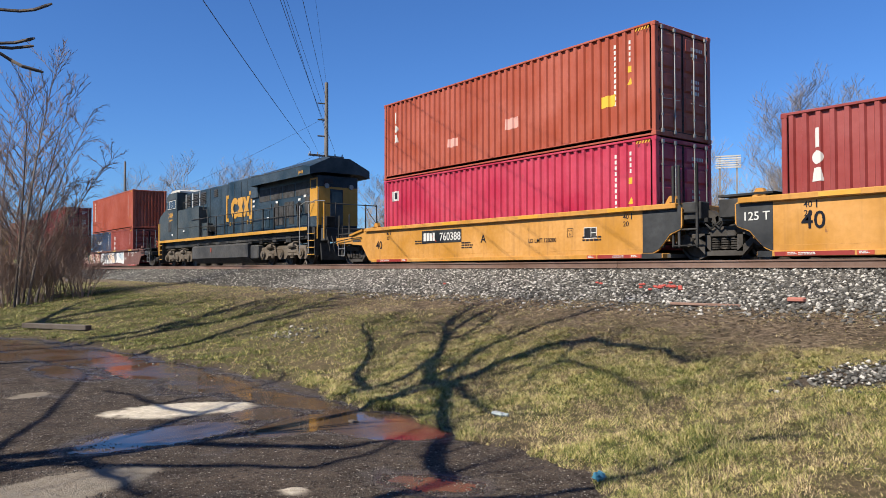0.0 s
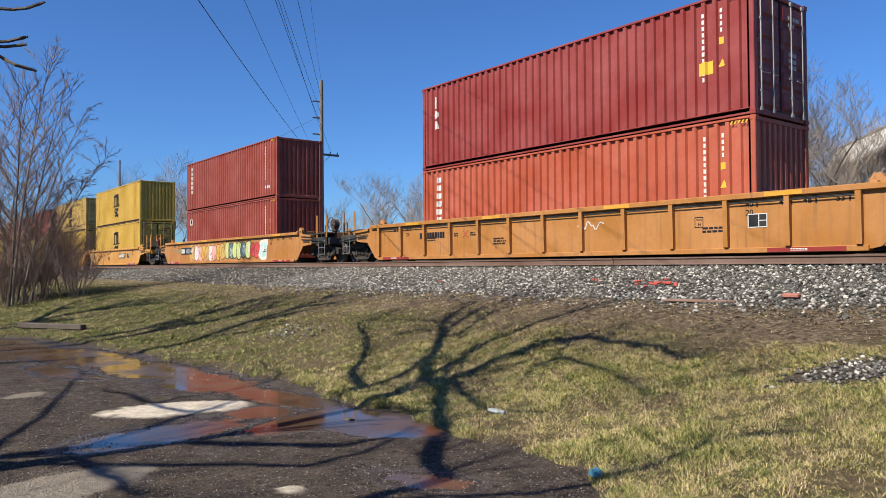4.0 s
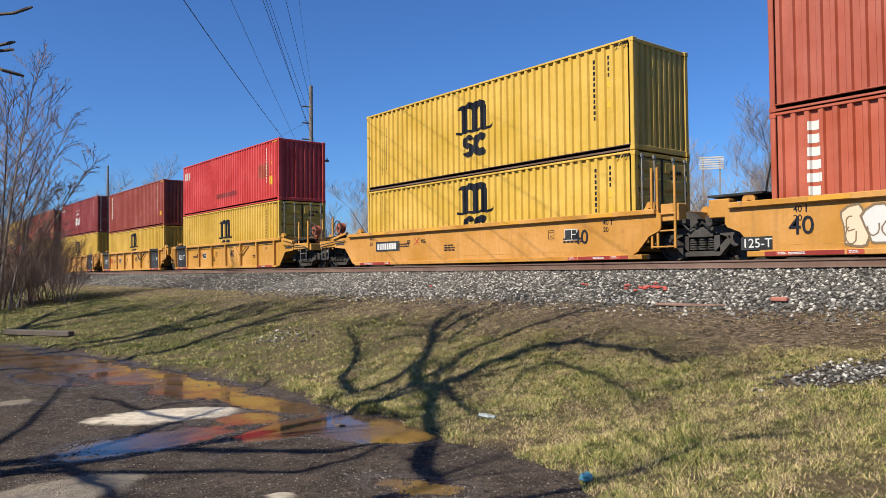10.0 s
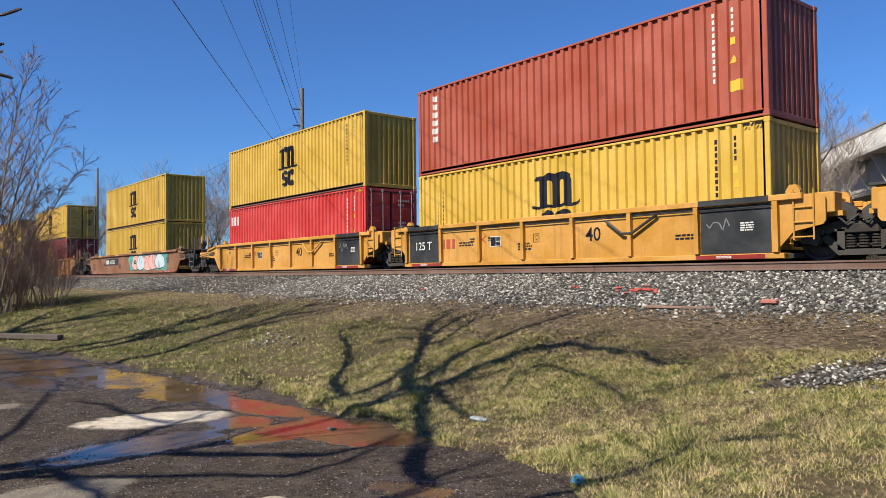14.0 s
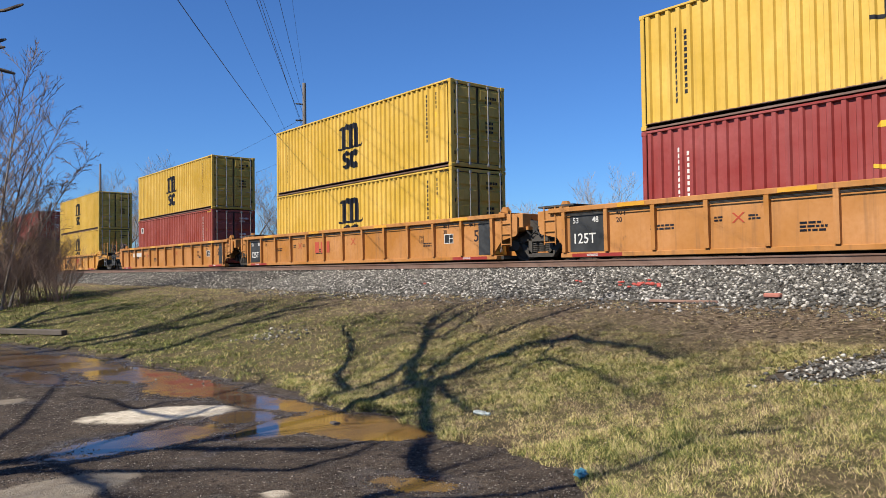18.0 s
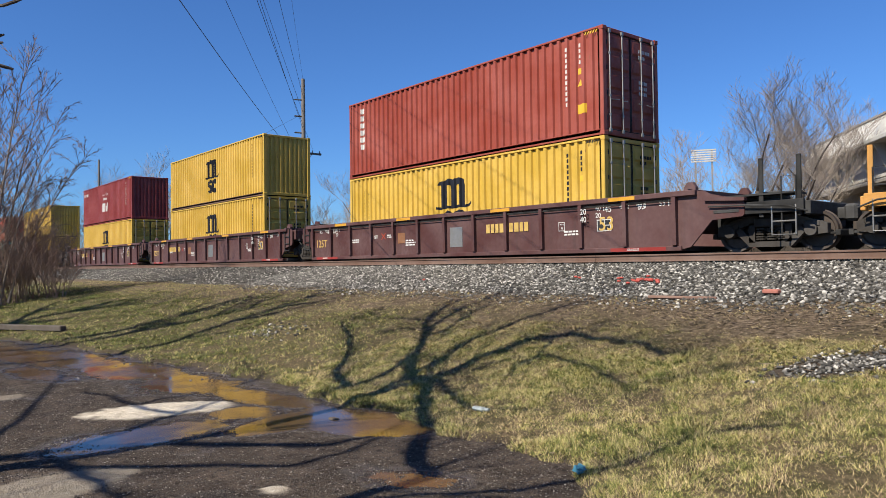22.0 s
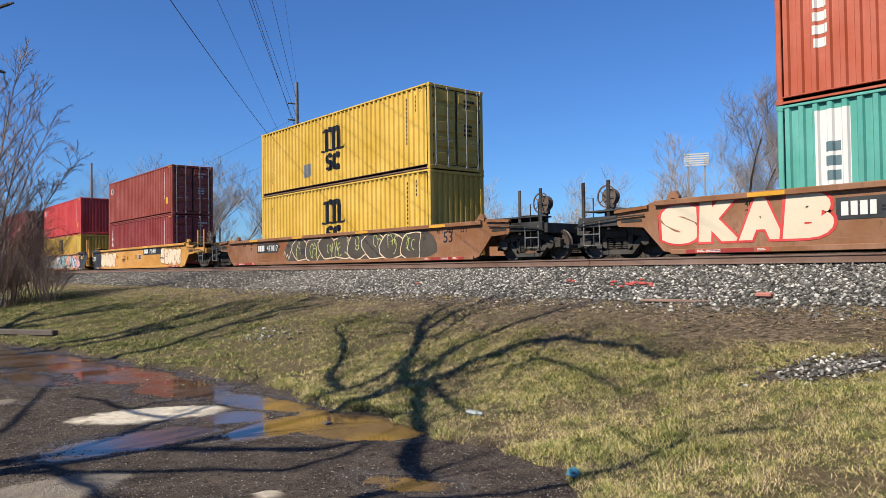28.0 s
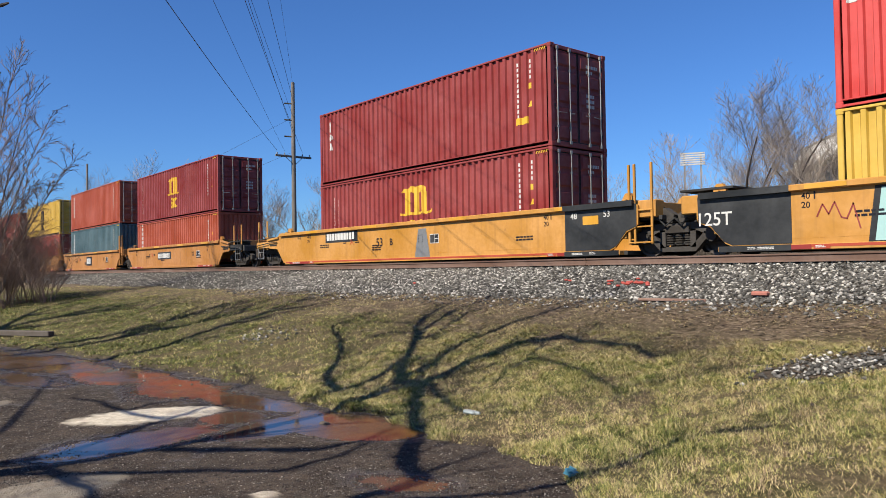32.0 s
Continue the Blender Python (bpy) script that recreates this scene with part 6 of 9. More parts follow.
# three single cars behind the locomotive
car = ride(well_car(-62.95, 8.6, ("truck", "truck"), "wk", "plain", top=1.22, brake=1, words="oxide brown steel well car under sprayed lettering", dark_ends=True, seed=5))
graffiti(car, -7.8, -2.9, 0.26, 1.18, ["white", "cream", "pine", "cream", "white"], "wk", 3, n=6, back="pink", thick_=0.17)
graffiti(car, -1.2, 4.5, 0.24, 1.2, ["steel", "ice", "steel", "cream"], "navy", 8, n=6, back="white", thick_=0.19)
part("lettering", word("5", 0.3), MAT["white"], car, "painted number", (-8.2, -1.512, 0.36))
part("lettering", word("53", 0.3), MAT["white"], car, "painted number", (7.0, -1.512, 0.75))
stack(-62.95, [("blue", "door", [("row", -2.2, 0.62, 0.5, "white", 7), ("patch", -0.6, 1.75, 0.25, "white", 1.1)], "navy blue twenty-foot container with white line mark", 6.06, -3.06), ("red", "door", [("column", -2.0, 2.1, 0.26, "white", 3, 0.3)], "red twenty-foot container with white column mark", 6.06, 3.06)],
      ("orange", "wall", TRI + [("plate", 5.35, 0.9, 0.25, "gold", 0.2)], O_W), 7.8)
car = ride(well_car(-86.55, 8.6, ("truck", "truck"), "wo", "rib", brake=1, words="rusty orange ribbed steel well car", strip=(-5.9, 10, 0.2, 0.75, 0, "ink"), seed=4))
scribble(car, 1.2, 0.85, 0.9, 0.25, "white", 5)
stack(-86.55, ("orange", "wall", TRI, O_W), ("darkred", "door", SLIM + [("plate", 4.9, 1.25, 0.3, "gold", 0.4)], D_D))
car = ride(well_car(-110.25, 8.6, ("truck", "truck"), "wo", "plain", brake=1, words="orange steel well car covered in bright sprayed lettering", strip=(-6.13, 12, 0.25, 0.66), digits="652148", seed=6))
sprayed_bubbles(car, -4.4, 0.5, 0.18, 1.1, ["yellow_pale", "white", "pink", "yellow"], "darkred", 12, 9, back="yellow_pale")
sprayed_bubbles(car, 0.54, 3.77, 0.22, 1.14, ["lime", "slate", "lime"], "black", 15, 6, inner="white")
sprayed_bubbles(car, 3.8, 4.75, 0.3, 1.05, ["bright"], "darkred", 16, 2)
sprayed_bubbles(car, 4.85, 5.6, 0.25, 1.1, ["aqua"], "white", 17, 1, edge=0.16)
scribble(car, -7.5, 0.8, 1.9, 0.25, "teal", 6)
stack(-110.25, ("red", "wall", SQUARE, R_W), ("red", "wall", TRI + [("row", 4.7, 0.5, 0.14, "white", 5)], R_W))

# five-unit yellow car
for i, (u, spec) in enumerate([(-131.87, "t"), (-147.67, ""), (-163.45, ""), (-179.43, ""), (-195.12, "b")]):
    ends = ("joint" if i < 4 else "truck", "truck" if i == 0 else "joint")
    car = ride(well_car(u, 6.6, ends, "wy", "plain", top=1.22, brake=0 if i not in (0, 4) else (1 if i == 0 else -1), words="yellow steel well car unit with sprayed lettering" if 0 < i < 4 else "yellow steel well car unit with black lettered strip",
                        strip=(2.0, 8, 0.22, 0.6) if i == 0 else ((-5.0, 8, 0.22, 0.6) if i == 4 else None), seed=7 + i))
    if i < 4:
        part("number_strip", Geo().box(-6.65, -5.95, -0.003, 0, 0.2, 0.48), MAT["black"], car, "black painted strip", (0, -1.504, 0))
        part("lettering", word("125-T", 0.2), MAT["white"], car, "white painted number", (-6.62, -1.510, 0.25))
    part("lettering", word("40", 0.38), MAT["ink"], car, "painted number", (-5.6 if i != 4 else 4.3, -1.514, 0.5))
    if i == 0:
        scribble(car, 2.3, 0.85, 1.2, 0.3, "white", 9)
    if i == 1:
        sprayed_word(car, "BOAKS", -4.1, -1.05, 0.14, 1.04, ["navy", "navy", "crimson", "navy", "navy"], "white", 21, fat=0.06, edge=0.06)
        part("paint_patch", Geo().box(-0.9, 0.75, -0.002, 0, 0.72, 0.98), MAT["white"], car, "", (0, -1.502, 0))
        colour_bars(car, -0.75, 1.0, 0.3, 0.85, "redgear")
        sprayed_bubbles(car, 1.1, 3.4, 0.3, 1.1, ["pink", "crimson", "pink"], "white", 22, 4, inner="crimson")
        scribble(car, 3.55, 0.65, 0.8, 0.7, "ink", 23)
    if i == 2:
        part("graffiti_background", Geo().box(-4.4, 5.4, -0.003, 0, 0.18, 1.08), MAT["aqua"], car, "turquoise sprayed band", (0, -1.503, 0))
        sprayed_bubbles(car, -4.15, -2.3, 0.22, 1.05, ["lime"], "pine", 24, 2)
        scribble(car, -2.1, 0.72, 0.8, 0.4, "ink", 25)
        colour_bars(car, -1.2, 0.9, 0.25, 0.98, "redgear")
        sprayed_word(car, "ZONS", 1.35, 4.9, 0.12, 1.06, ["lime"], "pine", 26, fat=0.07, edge=0.05, drop="pine")
    if i == 3:
        sprayed_bubbles(car, -4.55, -0.9, 0.2, 1.05, ["cream", "white", "cream"], "umber", 28, 8)
        part("paint_patch", Geo().slab_xz([(-0.7, 0.2), (-0.45, 0.2), (-0.35, 0.75), (0.1, 0.75), (0.1, 1.0), (-0.95, 1.0), (-0.95, 0.75), (-0.72, 0.75)], -0.002, 0), MAT["crimson"], car, "red sprayed mark", (0, -1.522, 0))
        sprayed_bubbles(car, 0.1, 1.2, 0.25, 1.0, ["crimson", "white"], "crimson", 29, 2)
        graffiti(car, 1.0, 6.3, 0.2, 1.1, ["black", "black", "white"], "white", 30, n=7, back="white")
stack(-131.87, ("yellow", "door", P, Y_D), ("yellow", "wall", P, Y_W))
stack(-147.67, ("yellow", "door", P, Y_D), ("yellow_pale", "door", P, Y_D))
stack(-163.45, ("yellow", "door", P, Y_D), ("red", "wall", SQUARE + [("plate", 5.3, 1.0, 0.36, "gold", 0.3)], R_W))
stack(-179.43, ("orange", "wall", TRI, O_W), ("brick", "wall", [("patch", -0.8, 1.1, 1.5, "orange", 1.0), ("plate", 5.3, 0.9, 0.25, "gold", 0.3)], O_W))
stack(-195.12, ("yellow", "door", P, Y_D), ("yellow", "wall", P, Y_W), 7.8)

# five-unit ribbed car with charcoal end panels
for i, u in enumerate((-214.65, -230.24, -245.71, -261.29, -276.76)):
    ends = ("joint" if i < 4 else "truck", "truck" if i == 0 else "joint")
    car = ride(well_car(u, 6.6, ends, "wp", "rib", top=1.34, brake=1 if i == 0 else 0, words="pale orange ribbed steel well car unit with charcoal panels", limit="40", seed=13 + i))
    if i < 4:
        dark_panel(car, -6.24, -4.6, 0.18, 1.22)
        part("lettering", word("125 T", 0.27), MAT["white"], car, "white painted number", (-5.95, -1.514, 0.60))
        part("dark_chord", Geo().box(-6.24, -4.6, -0.105, 0, 1.25, 1.372), MAT["panel"], car, "", (0, -1.502, 0))
    if i > 0:
        dark_panel(car, 4.6, 6.22, 0.18, 1.22)
        scribble(car, 4.75, 0.85, 0.55, 0.4, "steel", 70 + i, y=-1.512)
        part("lettering", shared(("paneltext",), lambda: text_lines(4, 0.34, 0.03, 5)), MAT["white"], car, "", (5.55, -1.512, 0.85))
        part("dark_chord", Geo().box(4.6, 6.22, -0.105, 0, 1.25, 1.372), MAT["panel"], car, "", (0, -1.502, 0))
    if i in (1, 2, 3):
        part("lettering", bars_row(3, 0.16, 0.30, 0.10, seed=2), MAT["redmark"], car, "dull red painted mark", (-4.6, -1.508, 0.6))
    for k, x in enumerate((-3.0, 3.0)):
        scribble(car, x, 0.6, 0.5, 0.35, "ink", 40 + i * 3 + k) if i == 2 else None
    part("gusset", Geo().pipe([(2.0, -1.58, 1.1), (2.5, -1.6, 0.75), (2.8, -1.6, 0.75), (3.5, -1.58, 1.15)], 0.035), MAT["ends"] if i % 2 else MAT["wp"], car)
stack(-214.65, ("yellow", "door", P, Y_D), ("bright", "wall", CAI + [("plate", 5.3, 1.0, 0.4, "gold", 0.3), ("patch", 0.0, 0.75, 0.25, "darkred", 2.6), ("patch", 4.4, 1.5, 0.7, "brick", 1.2)], "bright red corrugated steel container with scrape marks"))
stack(-230.24, ("yellow", "wall", P, Y_W), ("red", "wall", TRI + [("patch", 1.6, 1.0, 0.4, "brick", 0.5), ("plate", 5.35, 0.8, 0.25, "gold", 0.3)], R_W), 7.8)
stack(-245.71, ("yellow", "wall", P, Y_W), ("darkred", "door", STARS, "dark red corrugated steel container with white stars"))
stack(-261.29, ("yellow", "wall", P, Y_W), ("brick", "wall", TRI + [("plate", 5.35, 0.8, 0.25, "gold", 0.3)], R_W))
stack(-276.76, ("bright", "door", CAI, "bright red corrugated steel container with white mark"), ("yellow", "wall", P, Y_W))

# single car, brown-orange
car = ride(well_car(-298.1, 8.6, ("truck", "truck"), "wb", "plain", brake=1, words="brown-orange steel well car with pink sprayed lettering", strip=(-5.1, 14, 0.28, 0.72), digits="645762", limit="53", seed=20))
sprayed_bubbles(car, 0.8, 6.6, 0.2, 1.2, ["pink", "ice", "pink"], "black", 33, 5, back="teal")
part("lettering", word("53", 0.42), MAT["ink"], car, "painted number", (-8.36, -1.508, 0.40))
stack(-298.1, ("yellow", "wall", P, Y_W), ("yellow", "wall", P, Y_W))

# three-unit ribbed orange car
for i, u in enumerate((-321.9, -341.4, -361.0)):
    ends = ("joint" if i < 2 else "truck", "truck" if i == 0 else "joint")
    car = ride(well_car(u, 8.6, ends, "wo", "rib", top=1.36, brake=1 if i == 0 else -1 if i == 2 else 0, words="orange ribbed steel well car unit with stencilled print", limit="53", seed=22 + i,
                        strip=(3.2, 10, 0.24, 0.66, 0, "ink") if i == 0 else ((-6.2, 10, 0.24, 0.8, 0, "white") if i == 2 else None)))
    if i < 2:
        dark_panel(car, -8.2, -7.05, 0.2, 1.2)
        part("lettering", word("125T", 0.27), MAT["white"], car, "white painted number", (-8.12, -1.514, 0.42))
        for k, tx in enumerate(("53", "48")):
            part("lettering", word(tx, 0.15), MAT["white"], car, "small painted number", (-8.1 + 0.65 * k, -1.514, 0.95))
    if i > 0:
        dark_panel(car, 7.68, 8.24, 0.2, 1.2)
    if i == 1:
        part("lettering", bars_row(3, 0.28, 0.44, 0.14, seed=2), MAT["redmark"], car, "red painted mark", (-2.2, -1.508, 0.5))
    part("lettering", Geo().slab_xz([(0, 0), (0.05, 0), (0.32, 0.24), (0.27, 0.24)], -0.003, 0).slab_xz([(0.27, 0), (0.32, 0), (0.05, 0.24), (0, 0.24)], -0.0045, -0.0015), MAT["redmark"], car, "small crossed mark", (-0.5 + i, -1.508, 0.75))
stack(-321.9, ("darkred", "door", GOLDP, "dark red corrugated steel container with gold mark"), ("yellow", "door", P, Y_D))
stack(-341.4, ("yellow", "door", P, Y_D), ("yellow", "door", P, Y_D))
stack(-361.0, ("red", "door", SQUARE, R_D), ("yellow", "door", P, Y_D))

# single forty-foot ribbed car
car = ride(well_car(-382.7, 6.6, ("truck", "truck"), "wy", "rib", top=1.2, brake=1, words="yellow-orange ribbed steel well car", strip=(-6.0, 10, 0.24, 0.62), digits="449866", seed=26))
part("lettering", word("40", 0.34), MAT["ink"], car, "painted number", (-1.9, -1.512, 0.6))
part("lettering", bars_row(3, 0.26, 0.36, 0.14, seed=2), MAT["redmark"], car, "red painted mark", (0.5, -1.508, 0.58))
stack(-382.7, ("yellow", "door", P, Y_D), ("yellow", "door", P, Y_D))

# three-unit maroon ribbed car
for i, u in enumerate((-404.35, -423.9, -443.5)):
    ends = ("joint" if i < 2 else "truck", "truck" if i == 0 else "joint")
    car = ride(well_car(u, 8.6, ends, "wm", "rib", top=1.4, words="maroon ribbed steel well car unit with white stencils", seed=28 + i))
    part("lettering", word("53", 0.36), MAT["yellow_pale"], car, "pale painted number", (6.1, -1.512, 0.62))
    for k, tx in enumerate(("45", "48", "53")):
        part("lettering", word(tx, 0.16), MAT["white"], car, "small painted number", (6.3 + 0.5 * k, -1.512, 1.08))
        part("lettering", word(tx, 0.16), MAT["white"], car, "small painted number", (-7.9 + 0.5 * k, -1.512, 1.08))
    part("lettering", word("20", 0.15), MAT["white"], car, "small painted number", (5.6, -1.63, 1.05))
    part("lettering", word("40", 0.15), MAT["white"], car, "small painted number", (5.6, -1.63, 0.85))
    if i < 2:
        part("lettering", word("125T", 0.3), MAT["yellow_pale"], car, "pale painted number", (-8.2, -1.512, 0.55))
    part("lettering", shared(("row", 9, 0.26), lambda: bars_row(9, 0.16, 0.26, 0.05, seed=9)), MAT["yellow_pale"], car, "pale painted lettering", (1.9 if i == 0 else -5.6, -1.512, 0.72))
    part("notice", Geo().box(0, 0.6, -0.004, 0, 0, 0.62), MAT["steel"], car, "grey chalky notice panel", (0.2, -1.504, 0.35))
    part("notice", Geo().box(0, 0.4, -0.004, 0, 0, 0.36), MAT["wb"], car, "small rust-coloured panel", (-2.6, -1.504, 0.55))
stack(-404.35, ("yellow", "door", P, Y_D), ("red", "door", TRI + [("plate", 5.35, 0.8, 0.25, "gold", 0.3)], R_D))
stack(-423.9, ("yellow", "door", P, Y_D), ("yellow", "wall", P, Y_W))
stack(-443.5, ("yellow", "door", P, Y_D), ("darkred", "wall", STARS, "dark red corrugated steel container with white stars"))

# single ribbed car, rusty orange
car = ride(well_car(-467.1, 8.6, ("truck", "truck"), "wb", "rib", brake=1, words="rusty brown-orange ribbed steel well car with chalk scrawl", limit="53", strip=(-5.2, 9, 0.22, 0.7, 0, "white"), seed=32))
scribble(car, 1.5, 0.5, 3.6, 0.35, "white", 61)
scribble(car, -1.2, 0.65, 1.1, 0.4, "ink", 62)
stack(-467.1, [("brick", "wall", [("column", -2.5, 2.1, 0.18, "white", 6, 0.22)], "orange-red twenty-foot container with column lettering", 6.06, -3.06), ("yellow", "wall", [("pillars", 0.6, 1.3, 0.8, "ink"), ("column", -2.5, 2.2, 0.1, "ink", 10, 0.09)], "yellow twenty-foot container with dark mark", 6.06, 3.06)],
      ("yellow", "wall", P + [("patch", 2.2, 2.3, 0.35, "white", 0.7)], Y_W), 7.8)

# single cars with big sprayed lettering
car = ride(well_car(-490.7, 8.6, ("truck", "truck"), "wb", "plain", top=1.3, brake=-1, words="rusty brown-orange well car with cream sprayed lettering", strip=(-4.75, 14, 0.27, 0.72), digits="645498", seed=34))
sprayed_word(car, "SKAB", -8.75, -4.95, 0.28, 1.24, ["bone"], "bright", 41, fat=0.085, edge=0.045)
sprayed_word(car, "BEKOR", -1.6, 2.0, 0.32, 1.2, ["umber"], "cream", 42, fat=0.06, edge=0.05)
colour_bars(car, 2.2, 4.1, 0.6, 1.0, "peach", back="ends")
sprayed_bubbles(car, 4.4, 6.6, 0.25, 1.15, ["aqua", "umber"], "cream", 43, 3)
stack(-490.7, ("teal", "door", [("plate", -5.0, 1.5, 2.3, "white", 0.66), ("column", -5.0, 2.0, 0.20, "slate", 4, 0.30)], "teal corrugated steel container with white name panel"), ("orange", "wall", TRI + [("patch", 0.4, 1.2, 0.8, "brick", 3.4)], O_W))
car = ride(well_car(-514.5, 8.6, ("truck", "truck"), "wb", "plain", top=1.18, brake=1, words="brown-orange steel well car with dark sprayed lettering", strip=(-5.9, 10, 0.25, 0.66), digits="471817", limit="53", seed=36))
sprayed_bubbles(car, -2.6, 5.95, 0.13, 1.08, ["soot"], "cream", 45, 8, back="soot", inner="lime", edge=0.04)
scribble(car, -3.5, 0.45, 0.6, 0.4, "cream", 46)
stack(-514.5, ("yellow", "wall", P, Y_W), ("yellow", "door", P + [("patch", -2.0, 0.8, 0.55, "steel", 0.7)], Y_D))

# three-unit bright yellow car with black ends
for i, u in enumerate((-538.0, -557.6, -577.2)):
    ends = ("joint" if i < 2 else "truck", "truck" if i == 0 else "joint")
    car = ride(well_car(u, 8.6, ends, "wy", "plain", top=1.34, brake=1 if i == 0 else 0, words="bright yellow steel well car unit with black end panels", seed=38 + i,
                        strip=(2.12, 14, 0.29, 0.93) if i == 0 else ((-5.2, 10, 0.28, 0.92) if i == 2 else None), digits="795491" if i == 0 else ""))
    if i < 2:
        inner_x = -6.9
        dark_panel(car, -9.1, inner_x, 0.15, 1.25, "125T", 0.3)
        part("dark_chord", Geo().box(-8.92, inner_x, -0.105, 0, 1.235, 1.374), MAT["panel"], car, "", (0, -1.502, 0))
    if i > 0:
        dark_panel(car, 6.75, 9.1, 0.15, 1.25)
        part("dark_chord", Geo().box(6.75, 8.92, -0.105, 0, 1.235, 1.374), MAT["panel"], car, "", (0, -1.502, 0))
        for k, tx in enumerate(("48", "53")):
            part("lettering", word(tx, 0.16), MAT["white"], car, "small painted number", (6.95 + 1.05 * k, -1.516, 1.02))
        part("reflector_tape", Geo().box(0, 0.5, -0.003, 0, 0, 0.22), MAT["reflect"], car, "orange reflective patch", (7.35, -1.512, 0.85))
    part("sill_tape", Geo().box(-8.4, 8.4, -0.003, 0, 0.105, 0.16), MAT["redmark"], car, "red sill marking", (0, -1.552, 0)) if i else None
    if i == 0:
        sprayed_bubbles(car, -6.75, -3.5, 0.16, 1.2, ["cream"], "black", 51, 4, edge=0.03)
        sprayed_bubbles(car, 5.0, 8.2, 0.22, 1.15, ["cream"], "black", 52, 5, edge=0.03)
    if i == 1:
        part("graffiti_background", Geo().slab_xz([(-0.9, 0.2), (6.6, 0.2), (6.74, 0.7), (6.4, 1.2), (-0.7, 1.2)], -0.0015, 0), MAT["peach"], car, "sprayed background cloud", (0, -1.502, 0))
        sprayed_word(car, "FDK", -5.35, -0.55, 0.17, 1.2, ["aqua", "white", "aqua"], "black", 53, fat=0.07, edge=0.035)
        sprayed_word(car, "SKA", -0.5, 5.6, 0.17, 1.22, ["ice", "aqua", "ice"], "navy", 55, fat=0.075, edge=0.025)
        sprayed_bubbles(car, 5.4, 6.9, 0.2, 0.9, ["ice", "pink"], "navy", 56, 2)
        scribble(car, -6.4, 0.7, 0.8, 0.6, "darkred", 54)
    if i == 2:
        part("paint_patch", Geo().slab_xz([(0, 0.15), (0.8, 0.15), (0.6, 1.1), (0.2, 1.1)], -0.003, 0), MAT["steel"], car, "grey sprayed smear", (0.3, -1.504, 0))
    part("lettering", word("53", 0.3), MAT["ink"], car, "painted number", (-1.9, -1.512, 0.6)) if i != 1 else None
    part("lettering", word("AB"[i // 2], 0.24), MAT["ink"], car, "painted letter", (-1.1, -1.512, 0.62)) if i != 1 else None
stack(-538.0, ("darkred", "door", SLIM, D_D), ("red", "door", SQUARE + [("plate", 5.2, 0.85, 0.38, "gold", 0.42)], R_D))
stack(-557.6, ("yellow", "wall", P, Y_W), ("bright", "wall", CAI + [("plate", 5.2, 0.75, 0.35, "gold", 0.4)], "bright red corrugated steel container with white mark"), 7.8)
stack(-577.2, ("darkred", "door", GOLDP, "dark red corrugated steel container with gold mark"), ("darkred", "door", SLIM + [("plate", 4.95, 0.85, 0.2, "gold", 0.5)], D_D))

# last cars that come into view
for i, (u, lo, up) in enumerate([(-599.3, ("orange", "wall", TRI, O_W), ("darkred", "door", GOLDP, "dark red corrugated steel container with gold mark")),
                                 (-615.1, ("slate", "wall", TRI, "slate blue corrugated steel container"), ("orange", "door", TRI, O_W)),
                                 (-631.0, ("red", "door", TRI, R_D), ("yellow", "door", P, Y_D)),
                                 (-646.8, ("darkred", "wall", TRI, D_W), ("red", "wall", TRI, R_W)),
                                 (-662.6, ("yellow", "wall", P, Y_W), ("brick", "wall", TRI, O_W))]):
    ends = ("joint", "truck" if i == 0 else "joint")
    car = ride(well_car(u, 6.6, ends, "wo", "plain", top=1.3, words="orange steel well car unit with black lettered strip", strip=(-1.6, 10, 0.26, 0.62) if i == 0 else (-0.6, 4, 0.4, 0.5), seed=44 + i))
    stack(u, lo, up, 7.8 if i == 0 else None)


# ---- the locomotive; origin at its middle on the rail, cab towards -x ----
def long_frame(y, x0, axles):
    """Side frame of a three-axle truck."""
    g = Geo()
    s = -1 if y < 0 else 1
    a, b = sorted((y + 0.10 * s, y - 0.06 * s))
    l, r = axles[0] - 0.45, axles[-1] + 0.45
    low = []
    for ax in axles:
        low += [(ax - 0.52, 0.44), (ax - 0.34, 0.27), (ax + 0.34, 0.27), (ax + 0.52, 0.44)]
    crest = [(l, 0.60), (l + 0.15, 0.84)]
    for p, q in zip(axles, axles[1:]):
        crest += [(p + 0.35, 0.90), ((p + q) / 2 - 0.3, 0.80), ((p + q) / 2 + 0.3, 0.80), (q - 0.35, 0.90)]
    crest += [(r - 0.15, 0.84), (r, 0.60)]
    g.slab_xz((crest + [(r, 0.48)] + low[::-1] + [(l, 0.48)])[::-1], a, b)
    for p, q in zip(axles, axles[1:]):
        m = (p + q) / 2
        g.box(m - 0.42, m + 0.42, a - 0.02, b + 0.02, 0.56, 0.70, 0.02)
        for k in range(4):
            g.ring((m, y + 0.06 * s, 0.34 + 0.06 * k), "z", 0.13, 0.07, 0.035, 12)
    g.box(l + 0.2, r - 0.2, a - 0.015, b + 0.015, 0.74, 0.79, 0.01)
    return g


def journal(y, x):
    g = Geo()
    s = -1 if y < 0 else 1
    g.tube((x, y, 0.52), (x, y + 0.20 * s, 0.52), 0.20, 14)
    g.tube((x, y + 0.2 * s, 0.52), (x, y + 0.24 * s, 0.52), 0.12, 12)
    for dx in (-0.30, 0.30):
        for k in range(4):
            g.ring((x + dx, y + 0.02 * s, 0.36 + 0.07 * k), "z", 0.085, 0.05, 0.04, 10)
    return g


